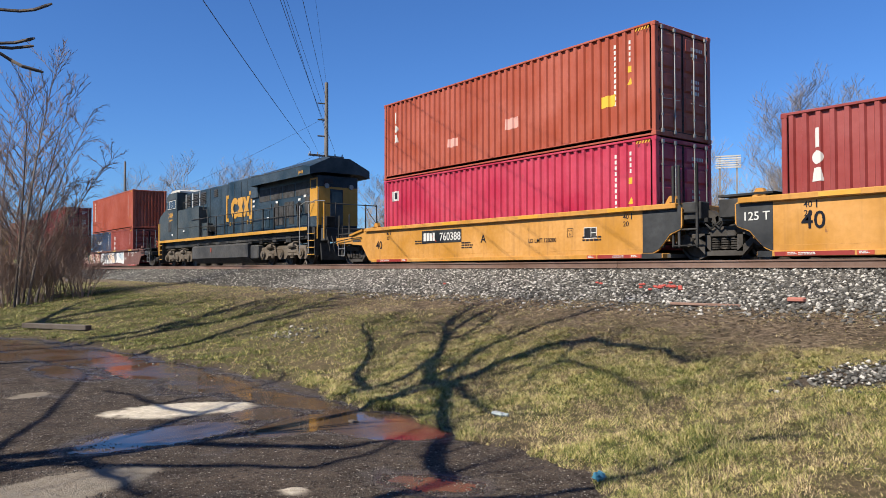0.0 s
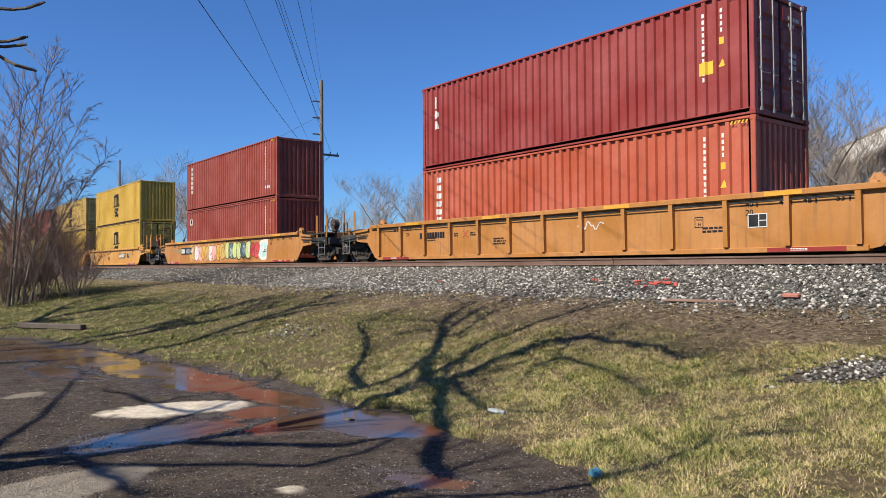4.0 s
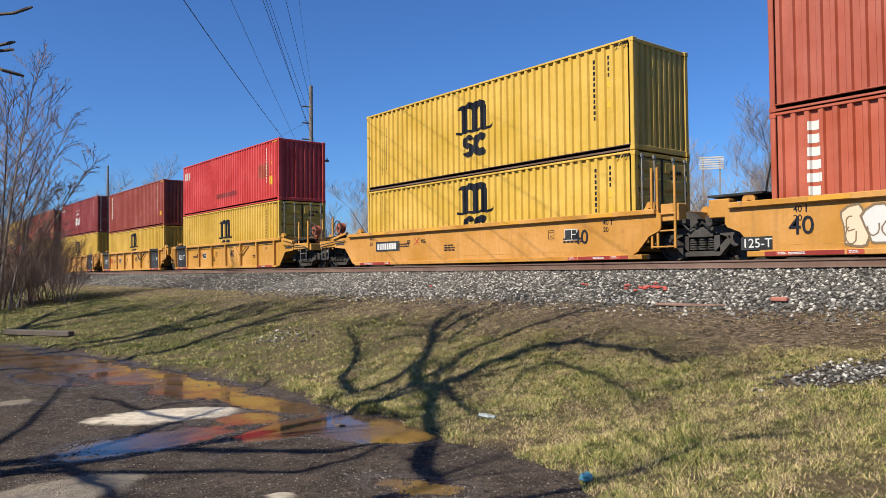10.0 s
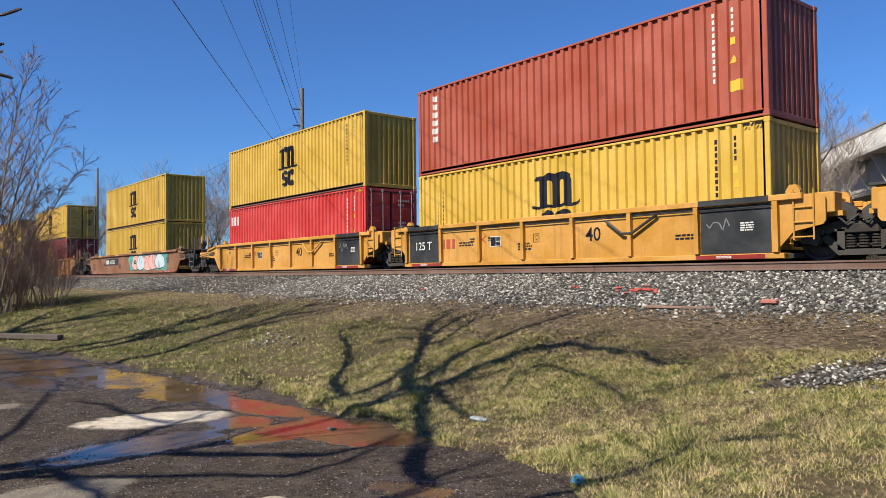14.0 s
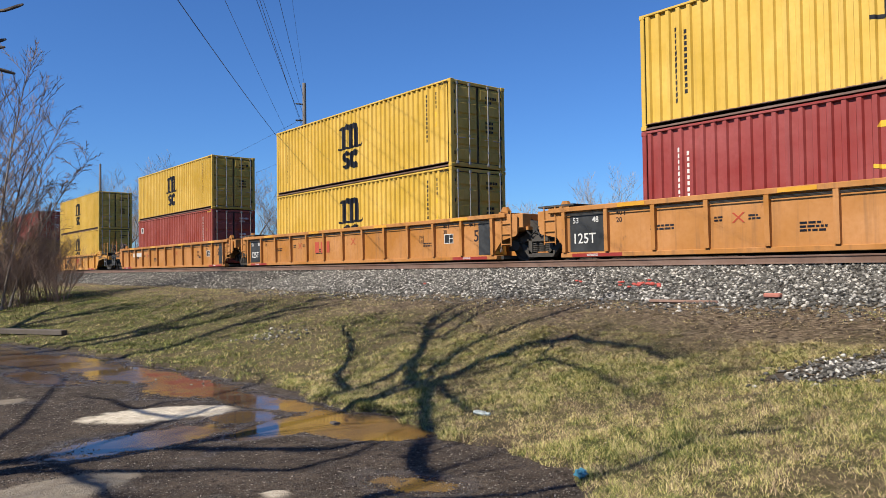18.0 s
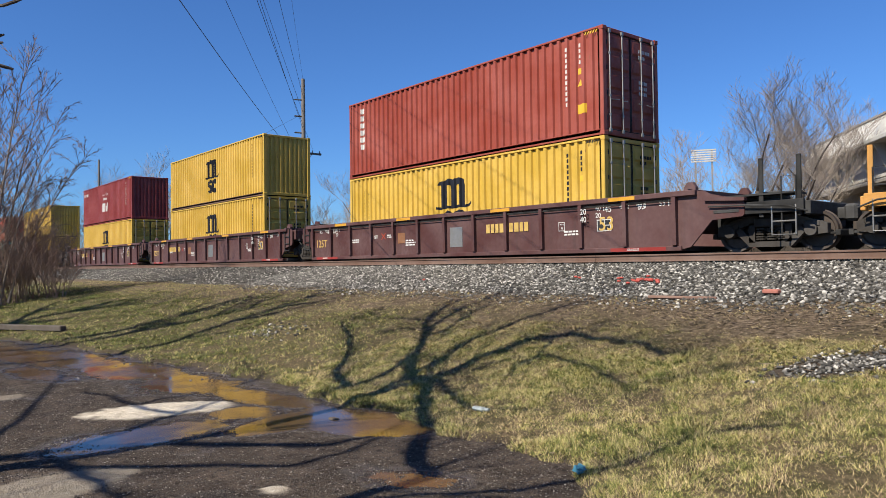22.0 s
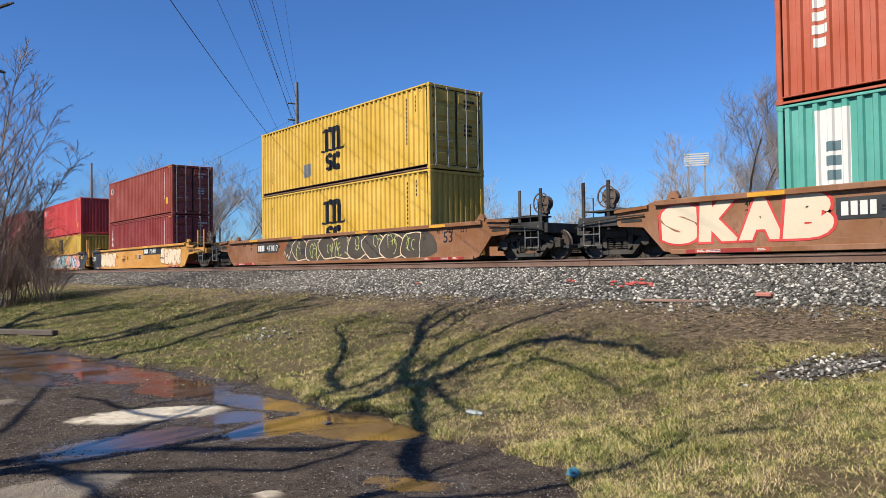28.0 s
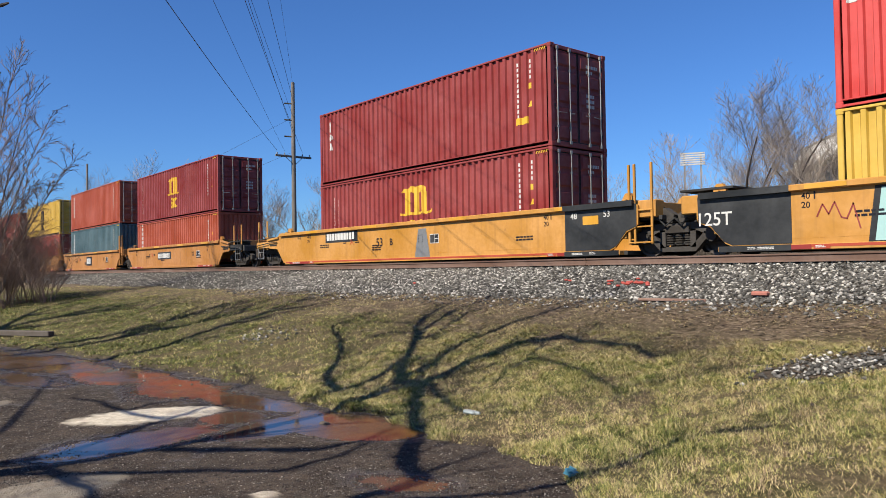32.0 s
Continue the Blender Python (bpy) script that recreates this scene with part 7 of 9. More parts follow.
def brake_gear(y, x):
    g = Geo()
    s = -1 if y < 0 else 1
    g.tube((x - 0.28, y + 0.14 * s, 0.86), (x + 0.24, y + 0.14 * s, 0.92), 0.13, 12)
    g.pipe([(x + 0.24, y + 0.14 * s, 0.92), (x + 0.5, y + 0.16 * s, 0.84), (x + 0.62, y + 0.16 * s, 0.5)], 0.035, 6)
    g.pipe([(x - 0.9, y + 0.12 * s, 1.02), (x - 0.2, y + 0.14 * s, 1.08), (x + 0.8, y + 0.12 * s, 1.0)], 0.022, 5)
    return g


def loco_truck(parent, axles):
    c = axles[1]
    ax = [a - c for a in axles]
    base = part("truck", Geo().box(-2.3, 2.3, -0.85, 0.85, 0.55, 0.95, 0.04), MAT["ends"], parent, "dusty three-axle locomotive truck", (c, 0, 0))
    for y in (-1.08, 1.08):
        part("side_frame", long_frame(y, 0, ax), MAT["ltruck"], base)
        for a in ax:
            part("journal_box", journal(y, a), MAT["ltruck"], base)
        for a in (ax[0] + 0.9, ax[2] - 0.9):
            part("brake_cylinder", brake_gear(y, a), MAT["ltruck"], base)
    for a in ax:
        wheelset(base, round(a, 2), 0.53)


def louvre(parent, x0, x1, z0, z1, y, n=7, mat="mesh"):
    p = part("grille", Geo().box(x0, x1, y - 0.012, y, z0, z1), MAT[mat], parent, "black louvred grille")
    for i in range(n):
        z = z0 + (z1 - z0) * (i + 0.5) / n
        part("slat", Geo().loft([[(x0, y - 0.012, z - 0.02), (x1, y - 0.012, z - 0.02), (x1, y - 0.012, z + 0.012), (x0, y - 0.012, z + 0.012)], [(x0, y - 0.05, z - 0.035), (x1, y - 0.05, z - 0.035), (x1, y - 0.045, z - 0.025), (x0, y - 0.045, z - 0.025)]]), MAT["mesh"], p)


def locomotive(u):
    lo = thing("locomotive", "dark blue diesel locomotive with yellow sill and end", "locomotive", at=(u, TRACK_Y, RAIL))
    blue, grey, yel = MAT["loco"], MAT["loco_grey"], MAT["loco_yellow"]
    part("frame", Geo().box(-10.6, 10.6, -1.30, 1.30, 1.12, 1.62, 0.02), MAT["ends"], lo)
    part("walkway", Geo().box(-10.5, 10.0, -1.52, 1.52, 1.58, 1.66), MAT["ends"], lo)
    for y in (-1.53, 1.50):
        part("sill_stripe", Geo().box(-10.62, 10.0, y, y + 0.03, 1.49, 1.64, 0.008), yel, lo, "yellow side sill")
    # nose, cab and the wide body behind it
    part("cab", Geo().slab_xz([(-10.62, 1.66), (-7.15, 1.66), (-7.15, 4.56), (-8.7, 4.56), (-9.15, 4.34), (-9.25, 3.62), (-10.45, 3.20), (-10.62, 3.05)][::-1], -1.50, 1.50), grey, lo, "dusty grey-blue cab and short nose")
    part("cab_roof", Geo().slab_xz([(-9.05, 4.56), (-7.1, 4.56), (-7.1, 4.66), (-7.6, 4.76), (-8.6, 4.72)][::-1], -1.35, 1.35), MAT["concrete"], lo, "pale sun-bleached cab roof")
    part("antenna_dome", Geo().box(-8.3, -7.7, -0.4, 0.4, 4.7, 4.84, 0.06), MAT["concrete"], lo)
    for y in (-1.512, 1.500):
        cw = part("cab_window", Geo().slab_xz([(-8.98, 3.50), (-7.35, 3.55), (-7.35, 4.20), (-8.85, 4.14)][::-1], y, y + 0.012), MAT["black"], lo, "dark cab side window with pale frames")
        for a, b in ((-8.90, -8.56), (-8.50, -8.08), (-8.02, -7.42)):
            part("pane_frame", Geo().box(a - 0.025, b + 0.025, y - 0.006, y + 0.014, 3.57, 4.09), MAT["concrete"], cw, "pale metal frame")
            part("pane", Geo().box(a, b, y - 0.012, y + 0.020, 3.60, 4.06), MAT["dark_glass"], cw, "dark glass pane")
    part("windscreen", Geo().slab_xz([(-9.29, 3.72), (-9.20, 4.12), (-9.17, 4.12), (-9.26, 3.72)], -1.2, 1.2), MAT["dark_glass"], lo, "dark cab windscreen")
    part("nose_grille", Geo().box(-8.75, -8.25, -1.515, -1.5, 2.15, 2.75), MAT["mesh"], lo)
    part("nose_door", Geo().box(-10.64, -10.62, -0.4, 0.4, 1.8, 3.0), grey, lo)
    part("body_cabinet", Geo().slab_xz([(-7.15, 1.66), (-3.45, 1.66), (-3.45, 3.42), (-7.15, 3.42)][::-1], -1.46, 1.46), grey, lo, "dusty grey full-width equipment cabinet")
    part("panel_seam", Geo().box(-7.1, -3.5, -1.468, -1.46, 2.28, 2.31), MAT["ends"], lo)
    part("hood_front", Geo().box(-7.15, -0.3, -0.98, 0.98, 1.66, 4.50, 0.05), blue, lo)
    for a, b in ((-6.85, -6.2), (-5.7, -4.85), (-4.45, -3.6)):
        louvre(lo, a, b, 3.62, 4.34, -0.98, 7)
        part("louvre_frame", Geo().box(a - 0.12, a - 0.05, -1.03, -0.98, 3.55, 4.42), MAT["white"], lo, "pale louvre frame post")
    louvre(lo, -2.3, -1.75, 3.9, 4.35, -0.98, 4)
    part("hood_middle", Geo().box(-0.3, 3.0, -0.98, 0.98, 1.66, 4.56, 0.04), blue, lo)
    part("hood_rear", Geo().box(3.0, 9.4, -1.02, 1.02, 1.66, 4.2, 0.03), blue, lo)
    part("exhaust_stack", Geo().box(0.8, 1.9, -0.35, 0.35, 4.54, 4.70, 0.03).box(1.0, 1.3, -0.6, -0.35, 4.54, 4.68, 0.02), MAT["ends"], lo)
    for x in (-2.9, -1.3, -0.3, 0.65, 1.55, 2.3):
        part("hood_seam", Geo().box(x - 0.012, x + 0.012, -0.992, -0.978, 1.75, 4.42), MAT["ends"], lo)
    part("rear_step", Geo().box(3.0, 3.9, -1.10, 1.10, 3.4, 4.56, 0.03), blue, lo)
    # radiator section with wings
    sec = [(-1.55, 3.92), (-1.55, 4.36), (-0.5, 4.84), (0.5, 4.84), (1.55, 4.36), (1.55, 3.92), (1.0, 4.06), (-1.0, 4.06)]
    front = [(y * (0.74 if abs(y) > 1.2 else 1), min(z, 4.58)) for y, z in sec]
    part("radiator_wing", Geo().loft([[(x, y, z) for y, z in prof] for x, prof in ((3.75, front), (4.05, [(y, z - (0.1 if z > 4.5 else 0)) for y, z in sec]), (9.6, sec), (10.25, [(y * 0.98, z - (0.10 if z > 4.2 else 0.0)) for y, z in sec]))][::-1]), blue, lo, "dark blue flared radiator cab with overhanging wings")
    for y in (-1.556, 1.550):
        part("wing_seam", Geo().box(4.1, 9.6, y, y + 0.006, 4.33, 4.36), MAT["ends"], lo)
    for a, b in ((3.95, 5.15), (5.3, 6.5), (6.65, 7.8), (7.95, 9.3)):
        part("radiator_screen", Geo().box(a, b, -1.035, -1.02, 3.15, 3.75), MAT["mesh"], lo, "black radiator screen")
    for i, (a, b, z0, z1) in enumerate(((3.95, 5.35, 2.72, 3.0), (5.7, 6.15, 1.9, 2.95), (6.25, 6.7, 1.9, 2.8), (6.8, 7.25, 2.2, 2.95), (7.3, 7.75, 1.9, 2.95), (8.85, 9.3, 2.3, 3.05))):
        part("hood_door", Geo().box(a, b, -1.045, -1.02, z0, z1, 0.004), MAT["mesh"] if i != 0 else blue, lo, "meshed hood door")
    for a in (4.2, 4.7, 8.0, 8.55):
        part("hood_door", Geo().box(a, a + 0.42, -1.04, -1.02, 1.85, 2.65, 0.004), blue, lo)
    part("rear_body", Geo().box(9.4, 10.05, -1.02, 1.02, 1.66, 3.95, 0.03), blue, lo, "dark blue rear end")
    part("rear_panel", Geo().box(9.32, 10.03, -1.03, -1.02, 2.15, 3.84), yel, lo, "yellow painted rear side panel")
    part("rear_panel", Geo().box(10.05, 10.065, -0.98, 0.98, 1.75, 3.45), yel, lo, "yellow painted rear panel")
    part("rear_vent", Geo().box(9.45, 9.92, -1.04, -1.03, 3.38, 3.76), MAT["mesh"], lo, "dark vent in the yellow panel")
    part("rear_door", Geo().box(10.065, 10.085, -0.42, 0.22, 1.75, 3.35), blue, lo, "dark rear door")
    part("rear_window", Geo().box(10.085, 10.10, -0.34, 0.14, 2.75, 3.25), MAT["dark_glass"], lo)
    for y in (-0.62, 0.62):
        part("rear_light", Geo().tube((10.05, y, 3.48), (10.16, y, 3.48), 0.11, 14), MAT["steel"], lo, "round rear lamp")
    part("number_board", Geo().box(10.1, 10.12, -0.75, -0.3, 3.6, 3.8), MAT["black"], lo)
    # handbrake, label plates, small boxes
    hb = Geo().ring((8.45, -1.12, 2.55), "y", 0.30, 0.25, 0.04, 20)
    for i in range(5):
        a = 2 * math.pi * i / 5
        hb.tube((8.45, -1.12, 2.55), (8.45 + 0.27 * math.cos(a), -1.12, 2.55 + 0.27 * math.sin(a)), 0.018, 5)
    part("handbrake_wheel", hb, MAT["ends"], lo)
    for x, z in ((8.35, 2.98), (5.0, 2.3), (6.0, 3.02), (3.3, 3.0), (3.3, 3.25), (-5.9, 2.1), (-8.0, 1.95), (8.9, 3.1)):
        part("label_plate", shared(("label_plate",), lambda: Geo().box(-0.12, 0.12, -0.006, 0, -0.05, 0.05)), MAT["white"], lo, "small white label", (x, -1.05 if x > -3 else -1.505, z))
    part("equipment_box", Geo().box(-3.3, -2.5, -1.35, -1.0, 1.66, 2.45, 0.03), grey, lo)
    part("equipment_hood", Geo().slab_xz([(-2.5, 2.0), (-1.9, 1.9), (-2.1, 2.2), (-2.5, 2.3)], -1.3, -1.0), MAT["ends"], lo)
    # big mark on the hood: square brackets, round and crossed shapes, in yellow
    mk = lambda g, nm="line_mark": part(nm, g, yel, lo, "yellow painted line mark", (0, -0.992, 0))
    br = lambda x, s: Geo().box(x, x + 0.17, -0.006, 0, 2.40, 3.84).box(min(x, x + s * 0.36 + 0.17), max(x + 0.17, x + s * 0.36), -0.0075, -0.0005, 3.66, 3.845).box(min(x, x + s * 0.36 + 0.17), max(x + 0.17, x + s * 0.36), -0.0075, -0.0005, 2.395, 2.58)
    mk(br(-0.5, 1))
    mk(br(2.79, -1))
    g = Geo()
    arch_strip(g, 0.72, 3.08, 0.24, 0.56, 42, 318, 20)
    mk(g)
    mk(Geo().slab_xz([(1.10, 2.58), (1.72, 2.55), (1.86, 2.82), (1.66, 3.10), (1.84, 3.36), (1.74, 3.62), (1.16, 3.58), (1.06, 3.32), (1.34, 3.06), (1.06, 2.86)], -0.007, -0.0004))
    mk(Geo().slab_xz([(1.80, 2.56), (2.10, 2.56), (2.24, 2.86), (2.38, 2.56), (2.68, 2.56), (2.44, 3.08), (2.68, 3.60), (2.36, 3.60), (2.24, 3.32), (2.10, 3.60), (1.80, 3.60), (2.04, 3.08)], -0.0085, -0.0008))
    for x in (0.1, 0.52, 2.4, 2.8):
        part("round_mark", Geo().tube((x, 0, 2.25), (x, -0.006, 2.25), 0.11, 16), yel, lo, "yellow round mark", (0, -0.992, 0))
    part("lettering", word("3444", 0.34), yel, lo, "yellow painted number", (-8.80, -1.505, 3.02))
    part("flash_mark", Geo().slab_xz([(-8.8, 2.86), (-7.95, 2.94), (-8.15, 2.86), (-7.8, 2.88), (-8.65, 2.78), (-8.45, 2.86)], -0.005, 0), yel, lo, "yellow flash", (0, -1.505, 0))
    part("lettering", word("3444", 0.17), yel, lo, "yellow painted number", (9.2, -1.56, 4.0))
    # handrails
    rail = Geo()
    xs = [-3.1 + 1.22 * i for i in range(11)]
    for i, x in enumerate(xs):
        part("stanchion", shared(("stanchion",), lambda: Geo().box(-0.035, 0.035, -0.02, 0.02, 1.64, 2.72)), MAT["ends"], lo, "", (x, -1.5, 0))
    for z in (2.70, 2.22):
        part("handrail", Geo().pipe([(-4.6 if z > 2.5 else -3.1, -1.5, z), (9.1, -1.5, z)], 0.02), MAT["ends"], lo)
    part("handrail", Geo().pipe([(-6.9, -1.2, 3.5), (-6.9, -1.2, 3.9), (-3.5, -1.2, 3.95), (-3.0, -1.35, 3.2), (-2.4, -1.4, 3.2), (-2.2, -1.4, 2.7)], 0.02), MAT["ends"], lo)
    for x in (9.3, 10.15):
        part("end_handrail", Geo().pipe([(x, -1.52, 0.5), (x, -1.52, 2.6), (x + 0.25, -1.35, 2.78), (x + 0.5, -1.0, 2.75)], 0.022), MAT["steel"], lo, "grey grab rail")
    for x in (-10.75, -10.5):
        part("end_handrail", Geo().pipe([(x, -1.5, 0.7), (x, -1.5, 2.75), (x - 0.15, -1.2, 2.75)], 0.03), yel, lo, "yellow grab rail")
    for s, x0 in ((1, 10.0), (-1, -10.65)):
        part("step_well", Geo().box(x0, x0 + 0.06, -1.5, -0.9, 0.4, 1.6).box(x0 + 0.62, x0 + 0.68, -1.5, -0.9, 0.4, 1.6), MAT["ends"], lo)
        for k in range(4):
            part("step", Geo().box(x0, x0 + 0.66, -1.5, -1.15, 0.42 + 0.3 * k, 0.46 + 0.3 * k), MAT["ends"] if s > 0 else yel, lo)
    # end beams, plough, couplers, hoses
    for s in (-1, 1):
        part("end_beam", Geo().box(min(s * 10.7, s * 11.2), max(s * 10.7, s * 11.2), -1.25, 1.25, 1.0, 1.56, 0.03), MAT["ends"], lo)
        part("coupler", Geo().box(min(s * 11.1, s * 11.85), max(s * 11.1, s * 11.85), -0.14, 0.14, 0.68, 0.95, 0.04), MAT["ends"], lo)
        part("end_plough", Geo().slab_yz([(-1.35, 0.2), (1.35, 0.2), (1.4, 0.9), (-1.4, 0.9)], s * 11.0 - 0.05, s * 11.0 + 0.05), MAT["ends"], lo)
        hg = Geo()
        for k in range(5):
            hg.pipe([(s * 11.2, -1.2 + 0.22 * k, 1.2), (s * 11.34, -1.2 + 0.22 * k, 0.95), (s * 11.38, -1.15 + 0.22 * k, 0.55)], 0.02, 6)
        part("air_hoses", hg, MAT["ends"], lo)
    for x, y in ((10.75, -1.42), (11.15, -1.32), (11.15, -0.75), (11.15, 0.75), (11.15, 1.32)):
        part("end_post", Geo().pipe([(x, y, 1.1), (x, y, 2.66)], 0.028, 8), yel if y < -1 else MAT["ends"], lo, "upright end rail post")
    for k in range(4):
        part("step_edge", Geo().box(10.0, 10.66, -1.508, -1.498, 0.425 + 0.3 * k, 0.455 + 0.3 * k), yel, lo, "yellow step edge")
    part("end_box", Geo().box(10.15, 10.6, -0.9, -0.3, 1.62, 2.1, 0.03), MAT["ends"], lo)
    part("rear_rail", Geo().pipe([(11.2, -1.3, 1.6), (11.2, -1.3, 2.6), (11.2, 1.3, 2.6), (11.2, 1.3, 1.6)], 0.025), MAT["ends"], lo)
    # fuel tank and gear under the frame
    part("fuel_tank", Geo().slab_yz([(-1.1, 0.14), (-1.45, 0.42), (-1.48, 1.05), (-1.3, 1.16), (1.3, 1.16), (1.48, 1.05), (1.45, 0.42), (1.1, 0.14)], -4.5, 3.55), MAT["tank"], lo, "sooty dark steel fuel tank")
    part("tank_label", Geo().box(-1.5, -1.4, -1.49, -1.48, 0.75, 1.0), MAT["redmark"], lo)
    part("air_reservoir", Geo().box(3.7, 4.6, -1.4, -1.0, 0.3, 1.0, 0.05), MAT["tank"], lo)
    pg = Geo()
    for k in range(3):
        pg.pipe([(-4.4 + 0.5 * k, -1.34 + 0.05 * k, 1.22 + 0.07 * k), (1.0, -1.36 + 0.05 * k, 1.20 + 0.07 * k), (9.4 - 0.4 * k, -1.34 + 0.05 * k, 1.24 + 0.07 * k)], 0.03, 6)
    for k in range(9):
        pg.box(-4.0 + k * 1.45, -3.7 + k * 1.45 + 0.1 * (k % 3), -1.36, -1.2, 1.02 + 0.05 * (k % 2), 1.3, 0.02)
    part("underframe_piping", pg, MAT["ends"], lo)
    loco_truck(lo, (-9.86, -7.82, -5.8))
    loco_truck(lo, (4.85, 6.9, 8.95))
    return lo


ride(locomotive(-39.0))


# ---- trees, poles, wires, buildings ----
BARK = paint("grey_brown_bark", (0.13, 0.10, 0.08), 0.9, worn=0.3, wear=(0.22, 0.19, 0.16), streak=0.3, bump=0.8)
PALEBARK = paint("pale_birch_bark", (0.34, 0.29, 0.25), 0.85, worn=0.3, wear=(0.12, 0.09, 0.07), streak=0.2, bump=0.5)
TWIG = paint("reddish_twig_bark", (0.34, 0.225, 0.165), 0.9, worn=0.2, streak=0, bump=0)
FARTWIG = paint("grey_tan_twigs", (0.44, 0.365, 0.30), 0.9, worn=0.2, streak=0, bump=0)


def grow(limbs, twigs, p, d, length, r, depth, rnd, spread, rise):
    """One limb with its side limbs, into two meshes."""
    n = 4 if depth > 1 else 3
    step = length / n
    for i in range(n):
        r2 = r * (0.86 if i < n - 1 else 0.72)
        d = (d + Vector((rnd.uniform(-1, 1), rnd.uniform(-1, 1), rnd.uniform(-0.5, 1) * rise)) * 0.16).normalized()
        q = p + d * step
        g = limbs if r > 0.03 else twigs
        g.tube(p, q, r, 6 if r > 0.05 else (4 if r > 0.015 else 3), r2, caps=False)
        p, r = q, r2
        if depth > 0 and (i > 0 or depth < 3):
            for _ in range(2 if depth < 3 else 1):
                side = Vector((rnd.uniform(-1, 1), rnd.uniform(-1, 1), rnd.uniform(-0.15, 0.7)))
                nd_ = (d * (1 - spread) + side.normalized() * spread + Vector((0, 0, rise * 0.3))).normalized()
                grow(limbs, twigs, p, nd_, length * rnd.uniform(0.45, 0.72), max(0.004, r * rnd.uniform(0.4, 0.6)), depth - 1, rnd, spread, rise)


def bare_tree(height, trunk_r, seed, depth=4, spread=0.55, rise=0.5, stems=1, words="", bark=None, twig=None, at=(0, 0, 0), min_twig=0.006):
    """A leafless tree: trunk and crown of bare limbs and twigs."""
    rnd = random.Random(seed)
    limbs, twigs = Geo(), Geo()
    for s in range(stems):
        a = rnd.uniform(0, 6.28)
        tilt = 0.0 if stems == 1 else rnd.uniform(0.05, 0.38)
        d = Vector((math.cos(a) * tilt, math.sin(a) * tilt, 1)).normalized()
        p = Vector((math.cos(a) * 0.15 * (stems > 1), math.sin(a) * 0.15 * (stems > 1), -0.1))
        k = rnd.uniform(0.6, 1.0) if stems > 1 else 1.0
        grow(limbs, twigs, p, d, height * 0.52 * k, trunk_r * k, depth, rnd, spread, rise)
    tree = thing("tree", words, "tree", at=at)
    part("trunk", limbs.mesh("trunk", True), bark or BARK, tree)
    part("crown", twigs, twig or TWIG, tree, "bare twigs")
    return tree


def gz1(x, y):
    return float(ground_z(np.array([x]), np.array([y]))[0])


# thicket of saplings at the edge of the lot
def sapling(base, top, r, seed, bark, n_side=16, reach=0.32, droop=0.0):
    """A slender leaning stem with long rising side shoots and fine twigs."""
    rnd = random.Random(seed)
    limbs, twigs = Geo(), Geo()
    base, top = Vector(base), Vector(top)
    h = (top - base).length
    bow = Vector((rnd.uniform(-0.03, 0.03), rnd.uniform(-0.06, 0.02), 0)) * h

    def on(t):
        return base.lerp(top, t) + bow * 4 * t * (1 - t)
    k = 12
    for i in range(k):
        t0, t1 = i / k, (i + 1) / k
        g = limbs if i < 9 else twigs
        g.tube(on(t0), on(t1), r * (1 - 0.92 * t0), 7 if i < 9 else 4, r * (1 - 0.92 * t1), caps=False)
    for i in range(n_side):
        t = 0.16 + 0.8 * (i + rnd.random()) / n_side
        p, a = on(t), rnd.uniform(0, 6.283)
        out = Vector((math.cos(a), math.sin(a), 0))
        ln = h * reach * (1.05 - 0.75 * t) * rnd.uniform(0.7, 1.2)
        d = (out * rnd.uniform(0.55, 0.95) + Vector((0, 0, rnd.uniform(0.6, 1.0)))).normalized()
        rr = max(0.014, r * (1 - t) * 0.5)
        m = 6
        for j in range(m):
            bend = Vector((rnd.uniform(-0.1, 0.1), rnd.uniform(-0.1, 0.1), 0.10 - droop * (j / m)))
            d = (d + bend).normalized()
            q = p + d * (ln / m)
            r2 = max(0.006, rr * 0.84)
            (limbs if rr > 0.022 else twigs).tube(p, q, rr, 5 if rr > 0.02 else 3, r2, caps=False)
            if j > 0:
                for _ in range(2):
                    s = (d + Vector((rnd.uniform(-1, 1), rnd.uniform(-1, 1), rnd.uniform(-0.2 - droop, 0.9))) * 0.75).normalized()
                    tl = ln * rnd.uniform(0.16, 0.4) * (1.1 - j / m * 0.5)
                    e = q + s * tl * 0.55
                    s2 = (s + Vector((rnd.uniform(-0.3, 0.3), rnd.uniform(-0.3, 0.3), 0.15 - droop * 1.6))).normalized()
                    twigs.tube(q, e, 0.008, 3, 0.006, caps=False)
                    twigs.tube(e, e + s2 * tl * 0.6, 0.006, 3, 0.004, caps=False)
                    for f in (0.35, 0.75):
                        o = q.lerp(e, f)
                        s3 = (s + Vector((rnd.uniform(-1, 1), rnd.uniform(-1, 1), rnd.uniform(-0.3, 0.7))) * 0.8).normalized()
                        twigs.tube(o, o + s3 * tl * 0.42, 0.006, 3, 0.004, caps=False)
            p, rr = q, r2
    tree = thing("tree", "slender bare sapling with pale stem leaning in a thicket", "tree", "saplings in the thicket", at=(0, 0, 0))
    part("trunk", limbs.mesh("trunk", True), bark, tree)
    part("crown", twigs, TWIG, tree, "bare reddish twigs")
    return tree


